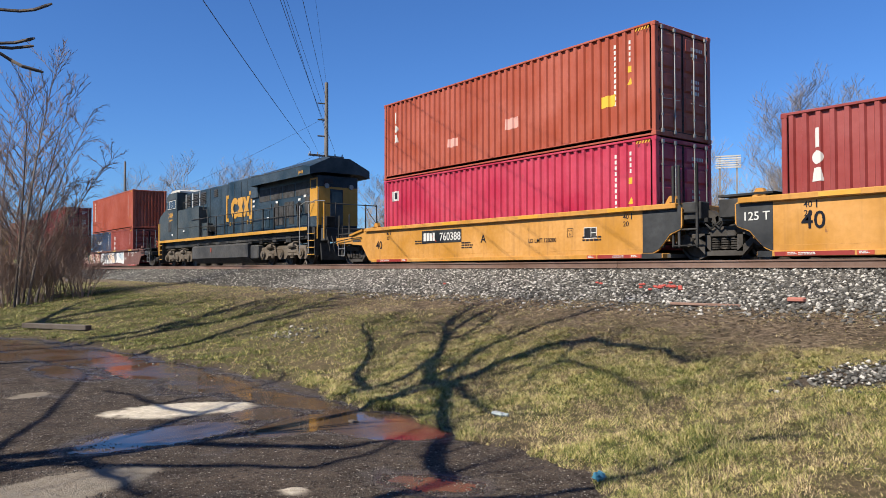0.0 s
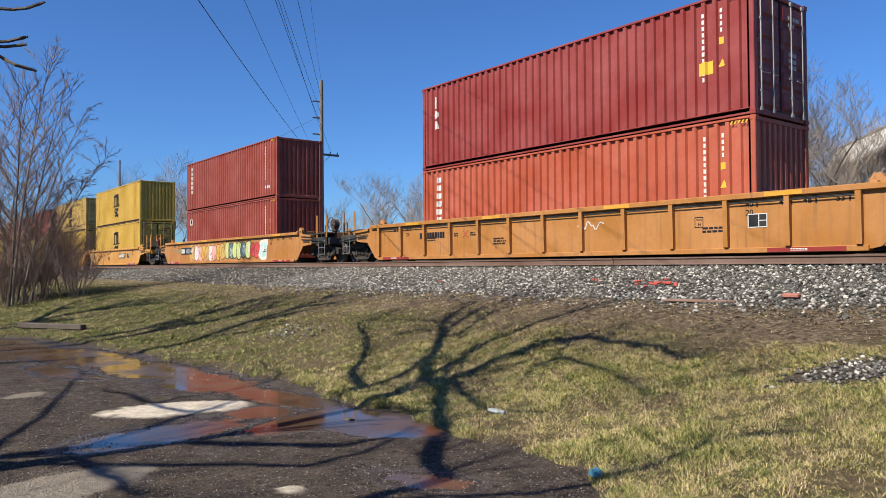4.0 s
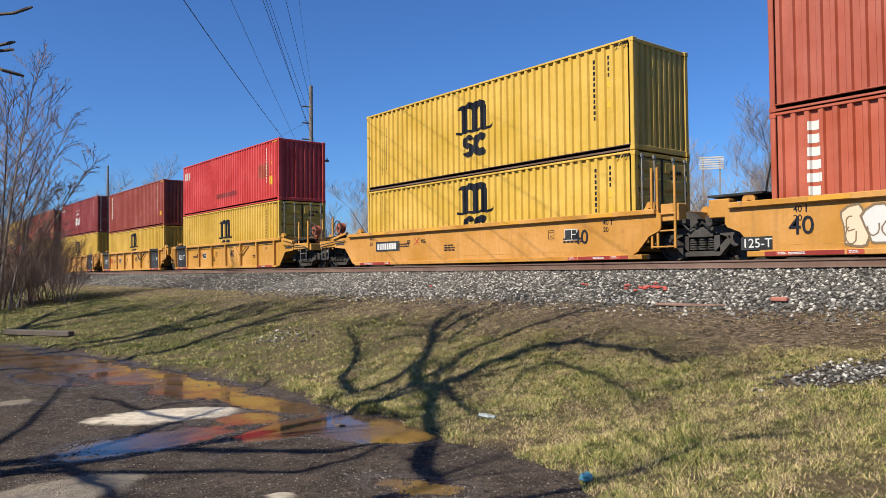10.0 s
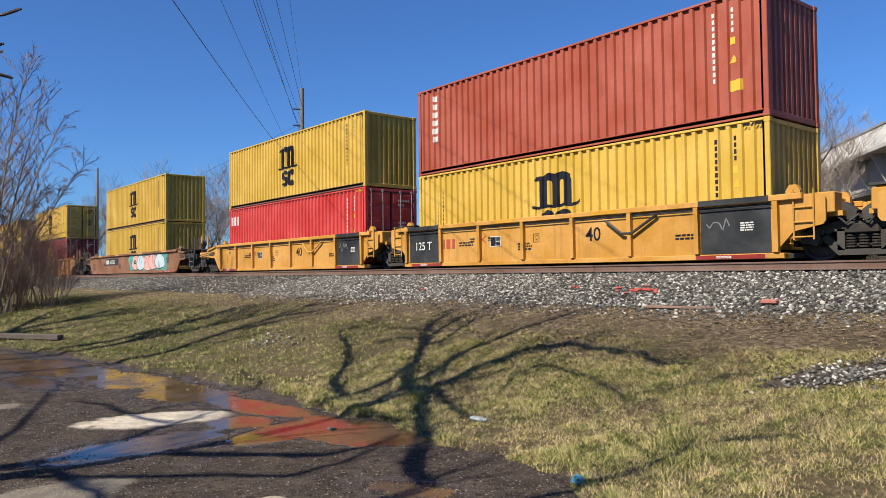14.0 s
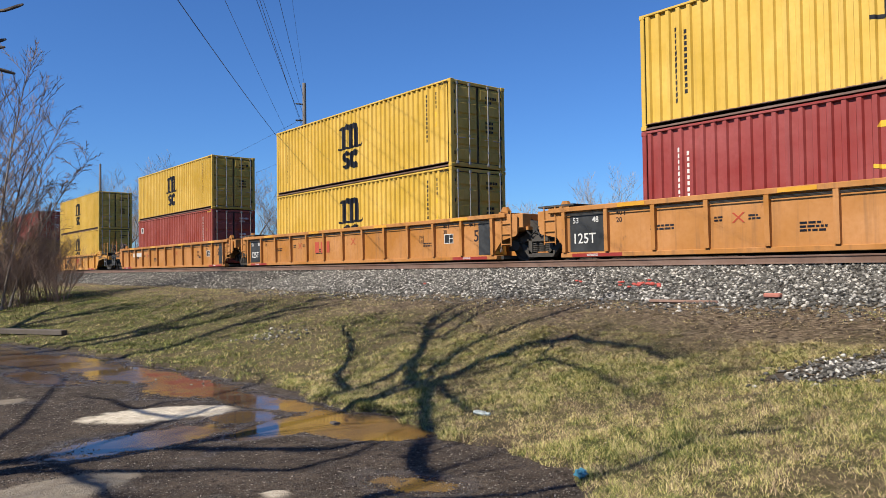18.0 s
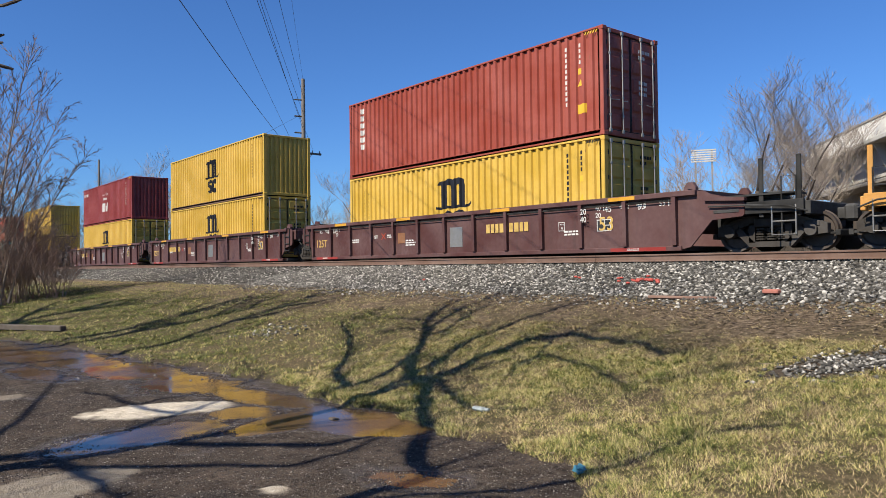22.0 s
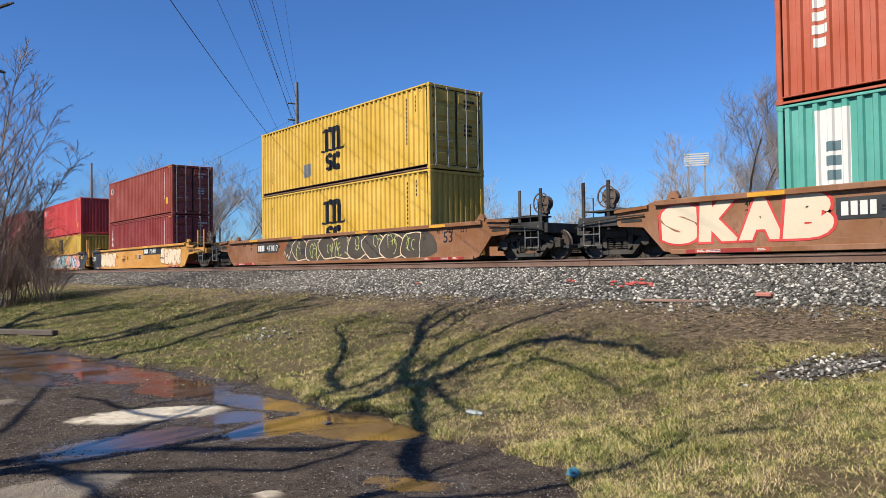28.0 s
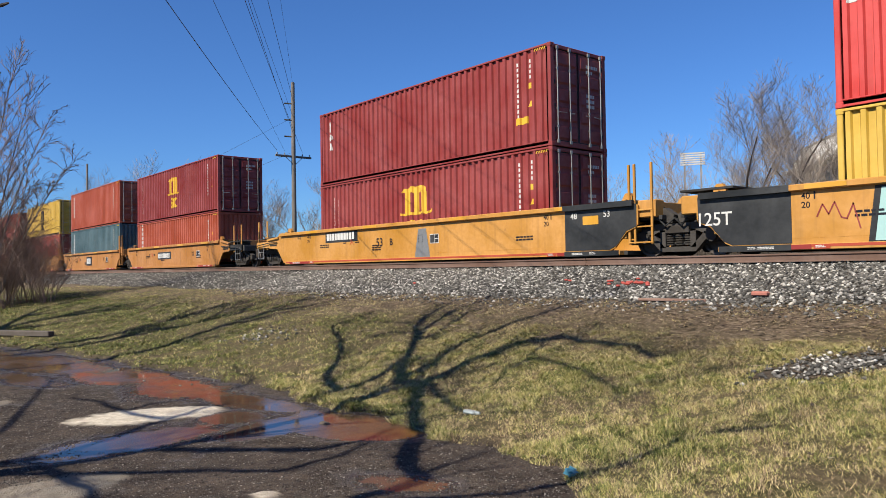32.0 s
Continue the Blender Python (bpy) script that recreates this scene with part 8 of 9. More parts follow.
for i, (x, y, dy, h, r, sd) in enumerate([(-35.0, 4.95, 1.5, 11.0, 0.075, 3), (-35.6, 5.2, 1.9, 9.8, 0.06, 7), (-34.6, 5.25, 2.6, 8.6, 0.06, 11), (-36.4, 4.6, 0.5, 9.0, 0.06, 5), (-34.0, 4.7, 0.4, 9.8, 0.055, 13),
                                          (-35.2, 5.6, 3.6, 7.2, 0.05, 17), (-37.5, 5.0, 1.2, 8.0, 0.06, 19), (-34.2, 5.5, 2.2, 5.4, 0.035, 23), (-36.0, 4.2, -0.6, 8.5, 0.05, 29), (-38.5, 6.6, 1.2, 6.5, 0.05, 37)]):
    z = gz1(x, y) - 0.1
    sapling((x, y, z), (x + 0.6 * math.sin(sd), y + dy, z + h), r, 100 + sd, PALEBARK if i % 3 != 1 else BARK, n_side=int(20 + 1.6 * h), droop=0.5 if dy > 2 else 0.12)
for i in range(24):
    rnd = random.Random(300 + i)
    x, y = -33.2 - rnd.random() * 6.0, 4.1 + rnd.random() * 3.2
    bare_tree(2.4 + rnd.random() * 3.0, 0.024, 400 + i, depth=3, spread=0.6, rise=0.4, stems=5, words="low tangled bare brush", bark=TWIG if i % 2 else BARK, twig=TWIG, at=(x, y, gz1(x, y)))


def shade_tree(foot, trunk, branches, seed, words, twig_n=5):
    """A bare tree whose limbs run where their shade falls: each branch gives ground points and how far up the light they hang."""
    rnd = random.Random(seed)
    limbs, twigs = Geo(), Geo()

    def up(x, y, k):
        return Vector((x, y, gz1(x, y))) + SUN_DIR * k
    for pts, k0, k1, r0, r1 in [trunk] + branches:
        n = len(pts)
        path = [up(x, y, k0 + (k1 - k0) * i / (n - 1)) for i, (x, y) in enumerate(pts)]
        if pts is trunk[0]:
            base = Vector((foot[0], foot[1], gz1(*foot) - 0.2))
            limbs.tube(base, base.lerp(path[0], 0.5) + Vector((0.2, 0, 0)), r0 * 1.45, 10, r0 * 1.15, caps=False)
            limbs.tube(base.lerp(path[0], 0.5) + Vector((0.2, 0, 0)), path[0], r0 * 1.15, 10, r0, caps=False)
        for i in range(n - 1):
            a, b = path[i], path[i + 1]
            ra, rb = r0 + (r1 - r0) * i / (n - 1), r0 + (r1 - r0) * (i + 1) / (n - 1)
            m = a.lerp(b, 0.5) + Vector((rnd.uniform(-1, 1), rnd.uniform(-1, 1), rnd.uniform(-1, 1))) * 0.06
            limbs.tube(a, m, ra, 7, (ra + rb) / 2, caps=False)
            limbs.tube(m, b, (ra + rb) / 2, 7, rb, caps=False)
            for j in range(twig_n):
                q = a.lerp(b, rnd.random())
                d = ((b - a).normalized() + Vector((rnd.uniform(-1, 1), rnd.uniform(-1, 1), rnd.uniform(-0.2, 1.2))) * 0.8).normalized()
                grow(limbs, twigs, q, d, rnd.uniform(0.5, 1.5), max(0.007, rb * 0.24), 1, rnd, 0.5, 0.4)
    tree = thing("tree", words, "tree", at=(0, 0, 0))
    part("trunk", limbs.mesh("trunk", True), BARK, tree)
    part("crown", twigs, TWIG, tree, "bare twigs")
    return tree


# the tree whose limbs shade the bank
BOUGHS = [([(-8.7, 6.9), (-8.9, 6.4), (-8.8, 5.3)], 9.5, 10.2, 0.11, 0.08),
         ([(-8.7, 6.9), (-8.7, 7.5), (-8.7, 8.2), (-8.6, 9.0), (-8.1, 9.4), (-7.5, 9.2), (-6.8, 9.2), (-6.4, 9.1), (-6.0, 8.9), (-5.7, 9.0)], 9.5, 11.4, 0.125, 0.045),
         ([(-8.7, 6.9), (-9.1, 6.8), (-9.7, 7.3), (-10.3, 7.9), (-11.1, 8.7), (-11.9, 9.3), (-12.2, 9.7), (-12.6, 10.5), (-12.9, 11.1)], 9.5, 11.6, 0.15, 0.035),
         ([(-10.2, 7.7), (-9.9, 7.2), (-9.7, 6.6), (-9.7, 6.2), (-9.6, 5.6)], 10.0, 10.6, 0.09, 0.05),
         ([(-9.1, 6.8), (-9.4, 7.5), (-9.6, 8.1), (-9.7, 9.0), (-9.7, 9.7), (-9.6, 10.4), (-9.6, 11.3), (-9.5, 12.1)], 9.6, 11.6, 0.085, 0.03),
         ([(-11.0, 8.6), (-10.9, 8.9), (-11.1, 9.5), (-11.5, 10.4), (-11.2, 11.2)], 10.5, 11.6, 0.07, 0.025),
         ([(-11.2, 8.8), (-11.6, 9.4), (-11.9, 10.2), (-12.0, 10.9), (-12.4, 12.0)], 10.6, 11.8, 0.07, 0.025),
         ([(-11.6, 9.1), (-12.1, 8.9), (-12.3, 8.5)], 10.7, 11.2, 0.05, 0.03), ([(-12.1, 9.5), (-13.0, 9.4), (-13.5, 9.2)], 10.8, 11.5, 0.045, 0.025),
         ([(-8.3, 9.2), (-7.9, 8.4), (-7.8, 7.8), (-7.6, 7.4)], 10.3, 11.0, 0.055, 0.03),
         ([(-8.0, 7.9), (-7.6, 8.4), (-7.0, 8.2), (-6.5, 8.0), (-6.0, 7.8), (-5.5, 7.4)], 10.6, 11.6, 0.055, 0.03), ([(-5.8, 7.7), (-5.4, 8.0), (-4.9, 8.4)], 11.4, 11.9, 0.04, 0.025),
         ([(-9.7, 6.1), (-10.9, 6.6), (-11.4, 7.1), (-12.3, 7.8), (-13.4, 8.4), (-14.4, 8.9), (-14.3, 9.3), (-14.3, 10.0)], 10.6, 12.2, 0.10, 0.03),
         ([(-8.6, 7.0), (-7.8, 6.6), (-7.1, 6.3), (-6.3, 6.5)], 9.5, 10.6, 0.065, 0.03), ([(-7.6, 5.9), (-8.1, 5.8), (-8.6, 5.6)], 9.1, 9.6, 0.06, 0.035),
         ([(-5.3, 3.2), (-4.5, 4.5), (-4.3, 5.2), (-4.2, 5.8), (-4.0, 6.4), (-3.4, 7.0)], 7.6, 9.6, 0.045, 0.03)]
shade_tree((-5.0, -5.4), ([(-5.3, 3.2), (-5.4, 4.3), (-6.2, 4.7), (-7.6, 5.9), (-8.1, 6.3), (-8.7, 6.9)], 7.6, 9.5, 0.085, 0.10), [(q_, a_, b_, r_ * 0.88, e_) for q_, a_, b_, r_, e_ in BOUGHS], 5, "tall bare tree standing behind the lot", 6)
# its neighbour, whose limbs shade the lot
shade_tree((-9.6, -7.4), ([(-8.9, 0.6), (-8.8, 1.4), (-8.9, 1.9), (-8.6, 2.5), (-7.8, 3.3), (-7.0, 4.1), (-7.1, 4.8), (-7.4, 5.4)], 8.0, 10.5, 0.15, 0.035),
           [([(-8.9, 1.6), (-8.4, 1.8), (-7.7, 1.8), (-7.2, 1.9), (-6.6, 1.9)], 8.5, 9.6, 0.085, 0.04), ([(-8.9, 2.0), (-9.5, 3.0), (-9.8, 3.5), (-10.1, 4.0), (-10.5, 4.7)], 8.7, 10.2, 0.065, 0.03),
            ([(-9.9, 3.5), (-11.0, 3.3), (-11.9, 3.3), (-12.7, 3.0)], 9.4, 10.4, 0.05, 0.03), ([(-8.9, 0.8), (-7.4, 2.4), (-6.5, 3.4), (-6.6, 4.1), (-7.0, 4.8)], 8.1, 10.2, 0.06, 0.03),
            ([(-10.9, 3.3), (-12.0, 5.8), (-12.8, 5.9), (-13.8, 6.3)], 9.8, 11.2, 0.04, 0.025), ([(-8.9, 1.0), (-10.9, 1.9), (-13.0, 2.6), (-15.4, 3.4)], 8.3, 10.5, 0.05, 0.025)], 8, "bare tree with a thick low limb behind the lot", 3)
# a row of tall trees further along, whose shade lies in long streaks across the bank
for foot, lines, r_, sd in (((-20.4, -7.5), [(-20.6, 4.9), (-20.6, 6.0), (-20.7, 7.0), (-19.7, 7.9), (-19.3, 9.0), (-18.7, 11.0)], 0.10, 31), ((-17.6, -8.5), [(-17.7, 6.4), (-18.1, 7.2), (-18.2, 8.0), (-18.3, 9.0), (-18.6, 10.3), (-18.5, 11.6)], 0.085, 33),
                            ((-27.0, -7.0), [(-27.5, 6.1), (-26.7, 7.4), (-24.9, 8.3), (-24.6, 10.0)], 0.09, 32), ((-22.0, -9.0), [(-21.4, 6.2), (-21.4, 7.8), (-21.6, 9.0), (-22.0, 10.6)], 0.09, 35), ((-26.4, -8.0), [(-26.6, 4.3), (-29.8, 5.7), (-32.0, 7.0), (-31.4, 8.8)], 0.12, 34)):
    side_rnd = random.Random(sd)
    bent = []
    for q in range(13):
        at_k = side_rnd.randrange(len(lines) - 1)
        dx, dy = side_rnd.uniform(-1.5, 1.3), side_rnd.uniform(1.1, 2.8)
        x, y = lines[at_k]
        bent.append(([(x, y), (x + dx * 0.6, y + dy * 0.5), (x + dx, y + dy)], 10.5 + at_k * 0.4, 12.5, r_ * 0.62, 0.03))
    shade_tree(foot, ([(foot[0], lines[0][1] - 3.5)] + lines, 9.0, 13.0, r_ * 1.4, 0.035), bent, sd, "tall bare tree beyond the lot", 3)


# trees beyond the track
def crown_tree(x, y, h, w, seed, words="bare tree beyond the track", r=None, dense=1.0, deep_=5):
    """A rounded leafless tree: forking limbs fill a broad crown with fine twigs."""
    rnd = random.Random(seed)
    limbs, twigs = Geo(), Geo()
    tr = r or h * 0.014
    thin = max(0.007, h * 0.0008)

    def fork(p, d, ln, rad, level):
        n = 3
        for i in range(n):
            d = (d + Vector((rnd.uniform(-1, 1), rnd.uniform(-1, 1), rnd.uniform(-0.3, 0.8))) * 0.14).normalized()
            q = p + d * (ln / n)
            r2 = max(thin * 0.6, rad * 0.86)
            (limbs if rad > 0.03 else twigs).tube(p, q, rad, 6 if rad > 0.05 else 3, r2, caps=False)
            p, rad = q, r2
            if level < deep_ and (level > 0 or i > 0):
                for _ in range(1 if level < 2 else (2 if rnd.random() < 0.7 * dense else 1)):
                    a = rnd.uniform(0, 6.283)
                    side = Vector((math.cos(a), math.sin(a), rnd.uniform(0.15, 1.15)))
                    fork(p, (d * 0.55 + side * 0.75 * w).normalized(), ln * rnd.uniform(0.52, 0.72), max(thin * 0.7, rad * rnd.uniform(0.45, 0.65)), level + 1)
    fork(Vector((0, 0, -0.1)), Vector((rnd.uniform(-0.08, 0.08), rnd.uniform(-0.08, 0.08), 1)), h * 0.42, tr, 0)
    tree = thing("tree", words, "tree", at=(x, y, gz1(x, y)))
    part("trunk", limbs.mesh("trunk", True), BARK, tree)
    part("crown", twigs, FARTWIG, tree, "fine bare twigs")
    top = max(v[2] for v in limbs.v + twigs.v)
    k = h / top
    for ob in tree.children:
        for v in ob.data.vertices:
            v.co *= k
    return tree


big = [crown_tree(-17.0, 33.0, 10.3, 0.98, 51, dense=2.2), crown_tree(-19.6, 34.5, 9.6, 1.0, 52, dense=2.2), crown_tree(-15.0, 32.0, 9.4, 0.95, 53, dense=2.2)]
mid = [crown_tree(-49.0, 32.0, 9.2, 1.0, 61, dense=1.2), crown_tree(-80.0, 31.0, 13.0, 1.1, 62, dense=1.2), crown_tree(-57.0, 32.0, 9.0, 0.9, 63, dense=1.2)]
tree_rnd = random.Random(9)


def more(a, x, y, sink=0.0):
    copy_thing(a, pose(x, y, gz1(x, y) - 0.1 - sink, 0, 0, tree_rnd.random() * 360))


more(big[2], -19.8, 33.5, 1.2)
more(big[1], -16.4, 36.0)
for x, y, k in ((-17.4, 40.5, 0), (-19.2, 43.0, 1), (-21.5, 45.5, 0), (-16.2, 38.0, 2), (-20.6, 40.0, 2)):
    more(big[k], x, y, 0.4)
for x, y, k, sink in ((-45.5, 33, 0, 0.2), (-52.5, 33.5, 2, 0.8), (-43.0, 32, 2, 0.3), (-61.5, 31, 0, -0.1), (-66, 33, 1, 3.0), (-73, 32, 1, 1.0), (-86, 32, 1, 0.8), (-91, 30.5, 1, 0.0), (-97, 32, 1, 0.0), (-103, 30, 1, 0.2), (-112, 32, 1, 0.0), (-54.5, 36, 0, 0.5)):
    more(mid[k], x, y, sink)
tall = crown_tree(-92.0, 32.0, 16.6, 1.0, 71, dense=1.2)
for x, y, sink in ((-97, 31, 0.3), (-86, 33, 1.8), (-80, 32, 2.2), (-76, 33, 2.8), (-71, 32, 3.8), (-104, 30, 0.5), (-112, 33, 0.8), (-83, 34.5, 1.2), (-125, 32, 0.3)):
    more(tall, x, y, sink)
for i in range(10):
    more(mid[2], -22.5 - i * 2.3 - tree_rnd.random(), 32 + tree_rnd.random() * 6, 1.4 + 1.2 * tree_rnd.random())
for i in range(14):
    more(mid[i % 3], -30 - i * 9.0 - 5 * tree_rnd.random(), 48 + 22 * tree_rnd.random(), 1.0 + 2 * tree_rnd.random())
for i in range(10):
    more(mid[1], -120 - i * 11.0, 30 + 22 * tree_rnd.random(), 0.1)


# weed colour darkened to hold the shade the train throws on it
SHADE_WEED = paint("weeds_in_train_shade", (0.075, 0.055, 0.038), 0.9, streak=0, bump=0)


def far_wood(name, x0, x1, y, h, n, seed, words, deep_=18.0):
    """Distant leafless wood: many thin upright sprays with an uneven top."""
    r = np.random.default_rng(seed)
    x = x0 + (x1 - x0) * r.random(n)
    yy = y + deep_ * r.random(n)
    top = h * (0.62 + 0.38 * rough_field(x, yy * 0, 0.12, seed)) * (0.55 + 0.5 * r.random(n))
    z0 = np.where(r.random(n) < 0.35, 0.3, top * 0.45 * r.random(n))
    w = 0.03 + 0.05 * r.random(n)
    lean = r.normal(size=n) * 0.28
    a = np.stack([x - w, yy, z0], -1)
    b = np.stack([x + w, yy + 0.05, z0], -1)
    c = np.stack([x + lean * (top - z0), yy + r.normal(size=n) * 0.3, top], -1)
    me = tri_mesh(name, np.stack([a, b, c], 1).reshape(-1, 3), np.arange(3 * n).reshape(-1, 3))
    return tagged(part(name, me, SHADE_WEED if name == "trackside_brush" else FARTWIG, None), words, "woods", kind="stuff")


far_wood("trackside_brush", -130, 10, 20.3, 4.3, 30000, 6, "dense leafless weeds along the far side of the track, coloured dark as in shade", 5.0)
# low weeds added as a dark screen, so the gap under the cars reads shaded
far_wood("trackside_brush", -80, 6, 20.1, 4.6, 34000, 16, "added low tangle of weeds, coloured dark for the shade under the train", 2.5)
far_wood("far_woods", -420, -62, 62, 9.5, 30000, 3, "distant brown leafless woods")
far_wood("brush_line", -62, 12, 44, 4.0, 14000, 4, "tan leafless brush beyond the track")


# utility poles and wires
def pole(x, y, h, words, arms=(), lean=0.0):
    p = thing("utility_pole", words, "utility pole", "utility poles", at=(x, y, gz1(x, y) - 0.2))
    part("pole", Geo().tube((0, 0, 0), (lean, 0, h + 0.2), 0.17, 12, 0.11), MAT["pole"], p)
    for z in arms:
        part("crossarm", Geo().box(-0.055, 0.055, -1.2, 1.2, z - 0.06, z + 0.06, 0.01), MAT["pole"], p)
        part("brace", Geo().pipe([(0.06, -0.6, z - 0.02), (0.1, 0, z - 0.55), (0.06, 0.6, z - 0.02)], 0.018), MAT["steel"], p)
        for yy in (-1.1, -0.6, 0.6, 1.1):
            part("insulator", shared(("insulator",), lambda: Geo().tube((0, 0, 0), (0, 0, 0.14), 0.05, 8, 0.03)), MAT["steel"], p, "", (0, yy, z + 0.06))
    return p


PX, PY = -39.8, 22.0
main_pole = pole(PX, PY, 12.6, "weathered wooden utility pole with a crossarm", (8.3,))
for z in (9.5, 10.5, 11.5):
    part("side_insulator", Geo().pipe([(0, -0.1, z), (-0.35, -0.4, z + 0.06)], 0.045, 8), MAT["ends"], main_pole, "", (0, 0, 0))
pole(6.0, -9.0, 13.5, "weathered wooden utility pole behind the lot", (9.2,))
pole(-92.0, 24.0, 14.0, "tall slim wooden pole far along the track")
pole(-128.0, 26.0, 12.0, "wooden pole far along the track", (9.0,))
z0 = gz1(PX, PY)


def wire(a, b, sag, r=0.012):
    g = Geo()
    a, b = Vector(a), Vector(b)
    pts = []
    for i in range(17):
        t = i / 16
        p = a.lerp(b, t)
        p.z -= sag * 4 * t * (1 - t)
        pts.append(p)
    g.pipe(pts, r, 5)
    return solid("overhead_wire", g, MAT["wire"], "black overhead cable strung between poles", "cable", "overhead wires")


for (ya, za), (xb, yb, zb), sg, r in (((-1.1, 8.4), (6.0, -9.6, 9.4), 0.5, 0.012), ((-0.6, 8.4), (6.6, -8.6, 11.2), 0.45, 0.007), ((0.6, 8.4), (6.0, -8.0, 12.6), 0.4, 0.009), ((0, 9.5), (6.4, -8.0, 13.4), 0.4, 0.009),
                                      ((0, 10.5), (6.2, -8.4, 13.9), 0.4, 0.008), ((0, 11.5), (7.4, -7.8, 14.6), 0.4, 0.010), ((0, 12.5), (8.6, -7.0, 15.6), 0.4, 0.006)):
    wire((PX, PY + ya, z0 + za), (xb, yb, zb), sg, r)
for za in (8.4, 10.5):
    wire((PX, PY, z0 + za), (-128, 26, 8.5 + (za - 8.4) * 0.6), 1.2, 0.008)


# the pale building across the track: broad fascia, ribbed panel band, shade below put into the wall colour
def building():
    b = thing("building", "pale concrete building with a broad sloping fascia", "building", at=(-14.27, 40.0, 0.4))
    x0, x1 = -9.0, 14.0
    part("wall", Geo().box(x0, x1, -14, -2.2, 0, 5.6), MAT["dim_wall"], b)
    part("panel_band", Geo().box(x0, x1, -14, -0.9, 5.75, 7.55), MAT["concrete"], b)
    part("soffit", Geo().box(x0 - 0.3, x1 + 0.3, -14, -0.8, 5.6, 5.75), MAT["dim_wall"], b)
    part("fascia", Geo().slab_yz([(-0.5, 7.75), (-0.35, 7.75), (-1.3, 9.25), (-14.3, 9.25), (-14.3, 7.75)], x0 - 0.5, x1 + 0.5), MAT["concrete"], b, "broad pale sloping fascia")
    part("fascia_lip", Geo().box(x0 - 0.6, x1 + 0.6, -14, 0.1, 7.5, 7.75, 0.03), MAT["concrete"], b)
    part("roof", Geo().box(x0 - 0.4, x1 + 0.4, -14.2, -1.2, 9.25, 9.35), MAT["dim_wall"], b)
    for i in range(9):
        x = x0 + 0.6 + i * 2.5
        part("panel", shared(("bpanel",), lambda: Geo().box(0, 2.3, -0.9, -0.86, 5.85, 7.4, 0.015)), MAT["concrete"], b, at=(x, 0, 0))
        part("fin", shared(("fin",), lambda: Geo().slab_yz([(-0.9, 5.8), (-0.1, 7.5), (-0.9, 7.5)], 0, 0.14)), MAT["concrete"], b, at=(x - 0.17, 0, 0))
    for i in range(5):
        x = x0 + 1 + i * 4.6
        w = part("window", Geo().box(x, x + 2.4, -2.2, -2.14, 1.2, 4.6), MAT["steel"], b)
        part("pane", Geo().box(x + 0.1, x + 2.3, -2.15, -2.13, 1.3, 4.5), MAT["dark_glass"], w)
    b.rotation_euler = (0, 0, radians(130.5))
    return b


building()

# lattice sign far beyond the brush
sg = thing("sign_panel", "far pale slatted sign panel on posts", "sign", at=(-36.0, 60.0, gz1(-36.0, 60.0)))
for x in (-0.7, 0.7):
    part("post", Geo().box(x - 0.08, x + 0.08, 0.06, 0.2, 0, 11.2), MAT["steel"], sg)
for i in range(6):
    part("slat", Geo().box(-1.05, 1.05, -0.06, 0.06, 10.1 + i * 0.2, 10.22 + i * 0.2), MAT["concrete"], sg)
sg.rotation_euler = (0, 0, radians(31))

# litter, bricks, planks, spray paint on the bank
SPRAY = paint("orange_red_marking_spray", (0.62, 0.09, 0.06), 0.7, worn=0.3, wear=(0.3, 0.28, 0.26), streak=0)


GRIT_STONE = paint("grey_tan_stone", (0.24, 0.21, 0.18), 0.9, streak=0, bump=0.4)


def rubbish(name, x, y, geo, mat, words, category, dz=0.0):
    ob = solid(name, geo, mat, words, category)
    ob.location = (x, y, gz1(x, y) + dz)
    return ob


rnd = random.Random(4)
g = Geo()
for k in range(14):
    a, b = rnd.random() * 6.28, rnd.random() * 6.28
    g.slab_xz([(0.055 * math.cos(a), 0.03 + 0.03 * math.sin(a)), (0.06 * math.cos(b), 0.05 + 0.03 * math.sin(b)), (0.03 * math.cos(a + b), 0.09 * rnd.random())], -0.05 + 0.1 * rnd.random(), -0.03 + 0.1 * rnd.random())
rubbish("litter", -4.38, 5.16, g, paint("crumpled_blue_plastic", (0.10, 0.38, 0.55), 0.35, worn=0.3, wear=(0.6, 0.65, 0.66), streak=0), "crumpled blue and white plastic wrapper in the grass", "litter", 0.03)
rubbish("litter", -6.84, 6.19, Geo().box(-0.10, 0.10, -0.05, 0.05, 0, 0.05, 0.02).tube((0.1, 0, 0.025), (0.16, 0.02, 0.03), 0.02, 8), paint("pale_clear_plastic", (0.55, 0.62, 0.60), 0.25, worn=0.3, wear=(0.3, 0.35, 0.3), streak=0), "crushed pale plastic bottle in the grass", "litter", 0.035)
rubbish("brick", -6.15, 12.27, Geo().box(-0.14, 0.14, -0.07, 0.07, 0, 0.08, 0.02), paint("dull_red_brick", (0.48, 0.15, 0.10), 0.85, streak=0), "red brick lying on the ballast", "brick", 0.02)
rubbish("plank", -7.67, 11.97, Geo().box(-0.65, 0.65, -0.06, 0.06, 0, 0.05, 0.01), paint("weathered_reddish_plank", (0.30, 0.17, 0.12), 0.85, streak=0), "weathered reddish plank at the ballast foot", "plank", 0.02).rotation_euler = (0, 0, radians(9))
for k in range(26):
    x, y = -9.36 + 0.42 * rnd.gauss(0, 0.7), 13.0 + 0.10 * rnd.gauss(0, 1)
    rubbish("painted_stone", x, y, Geo().box(-0.045, 0.045, -0.035, 0.035, 0, 0.05, 0.02), SPRAY, "ballast stone sprayed orange-red", "stone", 0.02)
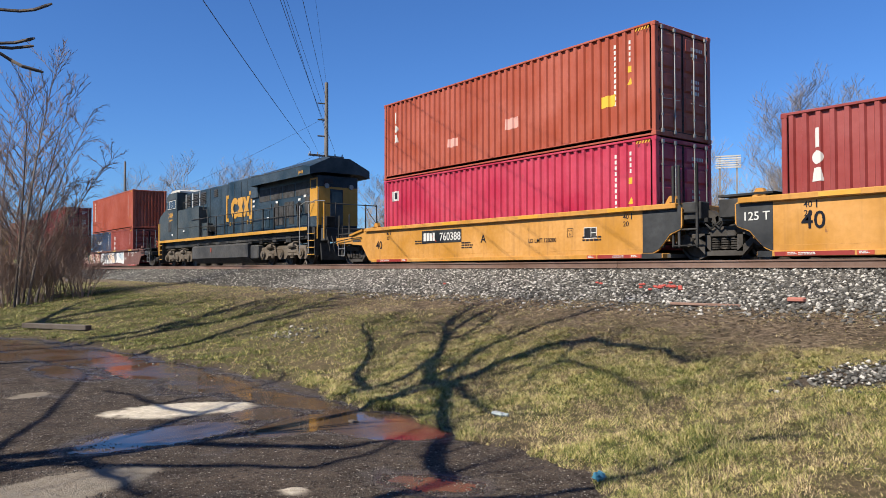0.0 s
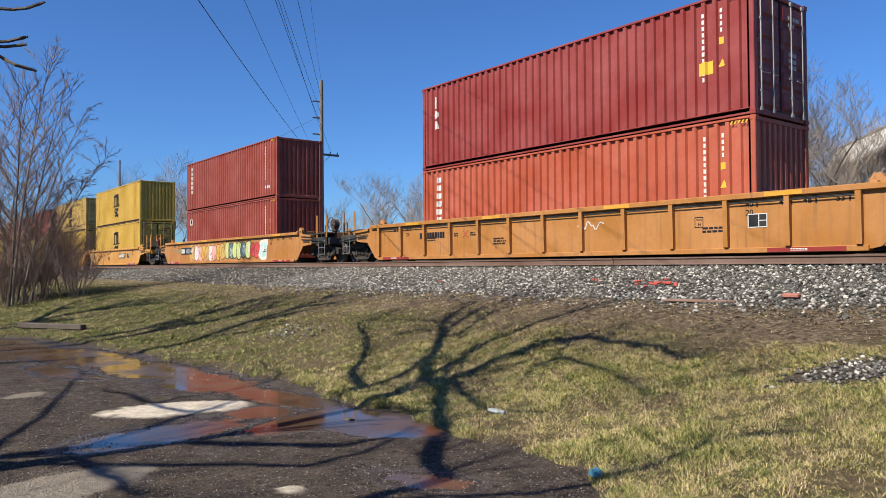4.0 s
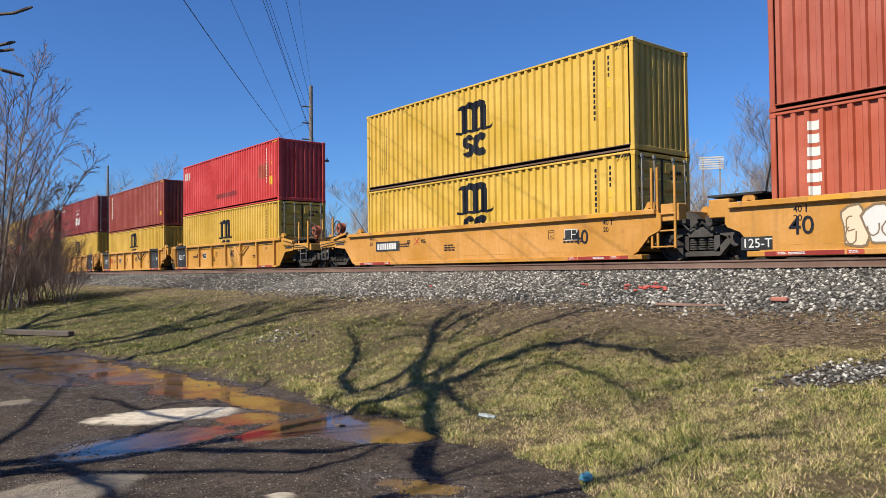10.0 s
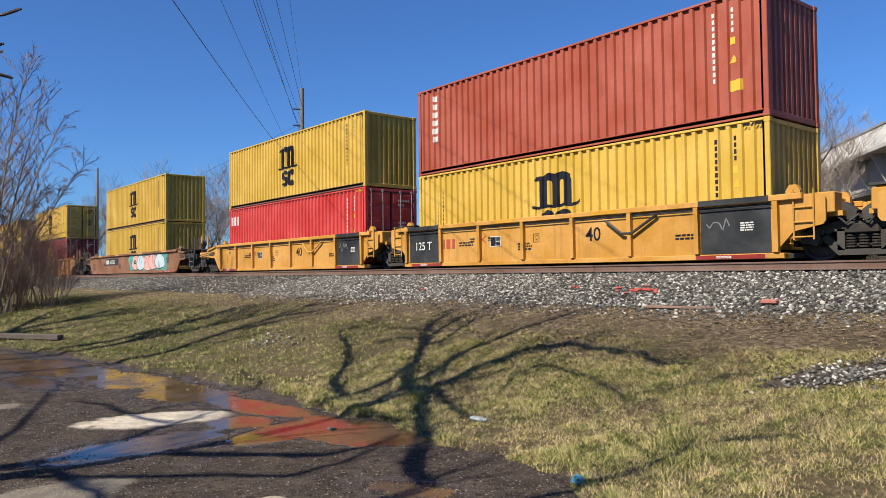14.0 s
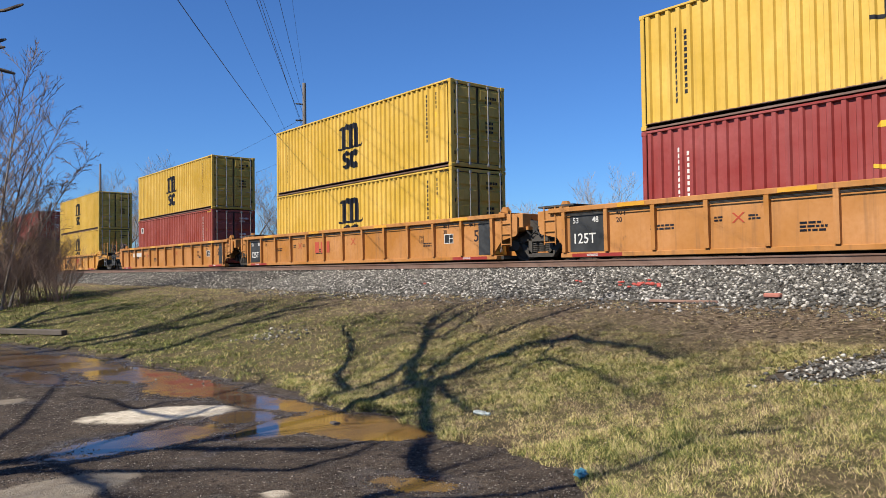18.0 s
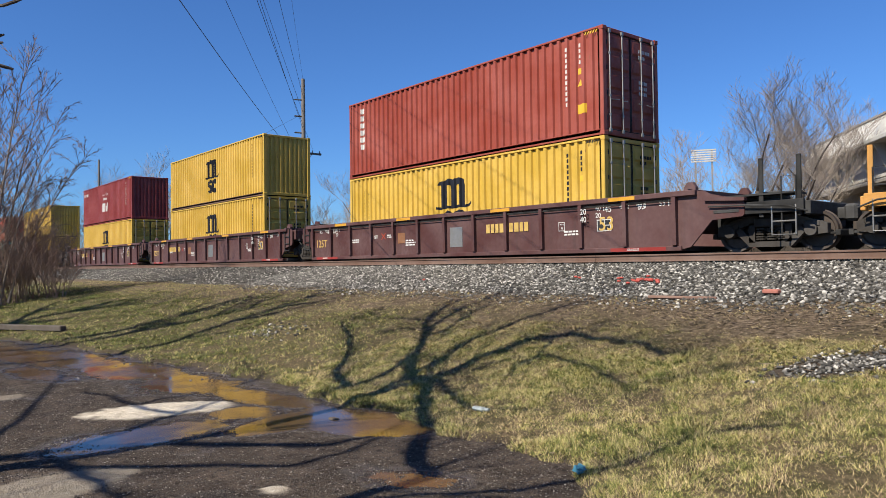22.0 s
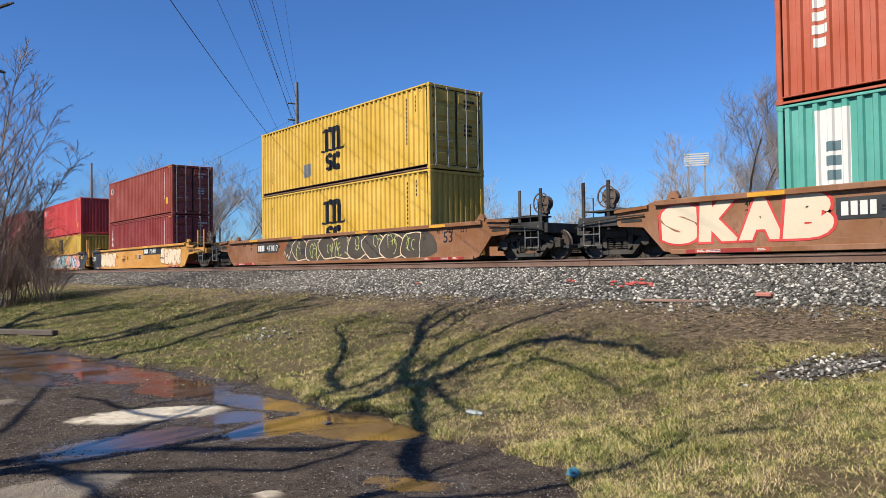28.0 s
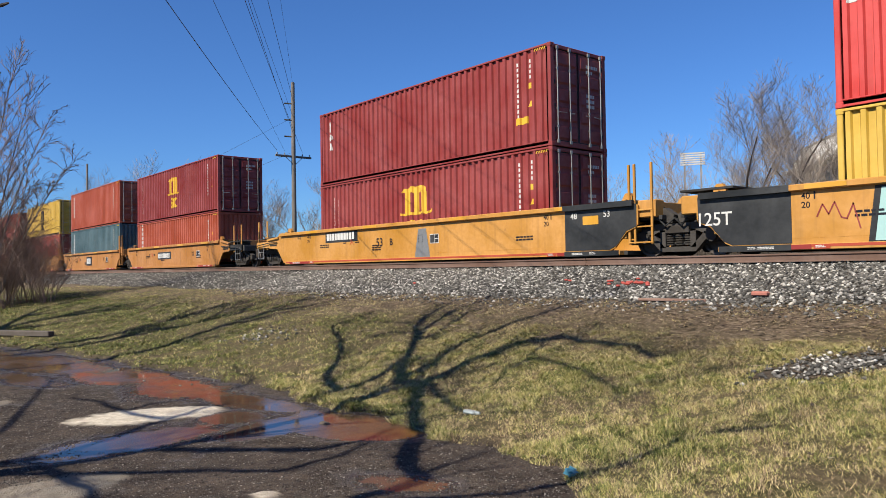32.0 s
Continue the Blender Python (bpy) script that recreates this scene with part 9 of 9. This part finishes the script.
for x, y in ((-11.3, 13.3), (-11.1, 13.2), (-16.5, 12.9)):
    rubbish("painted_stone", x, y, Geo().box(-0.045, 0.045, -0.035, 0.035, 0, 0.05, 0.02), SPRAY, "ballast stone sprayed orange-red", "stone", 0.02)
rubbish("rock", -8.23, 4.95, Geo().box(-0.09, 0.09, -0.06, 0.06, -0.03, 0.06, 0.03), MAT["sleeper"], "wet dark rock in the puddle", "rock", 0.0)
rubbish("timber_edging", -24.6, 4.5, Geo().box(-0.11, 0.11, -1.3, 1.3, 0, 0.16, 0.02), MAT["sleeper"], "dark old timber edging on the grass", "timber", 0.0).rotation_euler = (0, 0, radians(-60))
for k in range(26):
    x, y = -12.6 - 3.5 * rnd.random(), 5.0 + 0.3 * rnd.gauss(0, 1)
    rubbish("loose_stone", x, y, Geo().box(-0.02 - 0.02 * rnd.random(), 0.025, -0.02, 0.02, -0.01, 0.026, 0.01), GRIT_STONE if k % 3 == 0 else MAT["sleeper"], "loose stone at the edge of the lot", "stone", 0.0)
# the tip of a near limb reaching into view
limb = Geo()
for pts in [[(-7.84, 0.68, 4.28), (-7.7, 0.92, 4.31), (-7.67, 1.07, 4.32), (-7.55, 1.17, 4.32), (-7.53, 1.26, 4.37)], [(-8.0, 0.69, 4.07), (-7.87, 0.95, 4.05), (-7.85, 1.06, 4.07), (-7.73, 1.16, 4.09)], [(-7.7, 0.67, 4.04), (-7.7, 0.93, 3.91), (-7.7, 1.02, 3.86), (-7.6, 1.09, 3.8), (-7.59, 1.2, 3.78)], [(-8.0, 0.78, 4.03), (-7.87, 1.04, 4.02), (-7.84, 1.16, 4.05)]]:
    limb.pipe([Vector(p) for p in pts], 0.016, 6)
    limb.tube(Vector(pts[-1]), Vector(pts[-1]) + (Vector(pts[-1]) - Vector(pts[-2])).normalized() * 0.06, 0.018, 6, 0.010)
near = thing("tree", "dark bare limb of a tree by the lot", "tree", at=(-8.34, -0.22, 0.0))
part("trunk", Geo().tube((0, 0, -0.1), (0.1, 0.1, 3.6), 0.16, 10, 0.12).tube((0.1, 0.1, 3.6), (-0.6, -1.5, 9.0), 0.12, 8, 0.03).tube((0.1, 0.1, 3.5), (0.50, 0.90, 4.28), 0.035, 8, 0.018).tube((0.1, 0.1, 3.5), (0.34, 0.91, 4.07), 0.035, 8, 0.018).tube((0.1, 0.1, 3.5), (0.64, 0.89, 4.04), 0.035, 8, 0.018).tube((0.1, 0.1, 3.5), (0.34, 1.00, 4.03), 0.035, 8, 0.018), BARK, near)
part("crown", Geo().add([tuple(Vector(v) - near.location) for v in limb.v], limb.f), BARK, near)


# ---- movement ----
def motions():
    times = [2.0 * i for i in range(len(TRAVEL))]
    for ob, x, y, z in MOVERS:
        walk(ob, [(t, pose(x + s, y, z)) for t, s in zip(times, TRAVEL)])
    # wheels of one size at one place on their truck turn alike
    first = {}
    for ob, x, r in ROLLING:
        k = (round(x, 2), r)
        if k in first:
            src = first[k].animation_data
            ob.rotation_mode = "QUATERNION"
            ad = ob.animation_data_create()
            ad.action = src.action
            ad.action_slot = src.action_slot
            continue
        first[k] = ob
        rows = []
        for i in range(961):
            run = float(np.interp(i / 30, times, TRAVEL))
            rows.append((i / 30, pose(x, 0, r) @ Matrix.Rotation(run / r, 4, "Y")))
        walk(ob, rows)


motions()
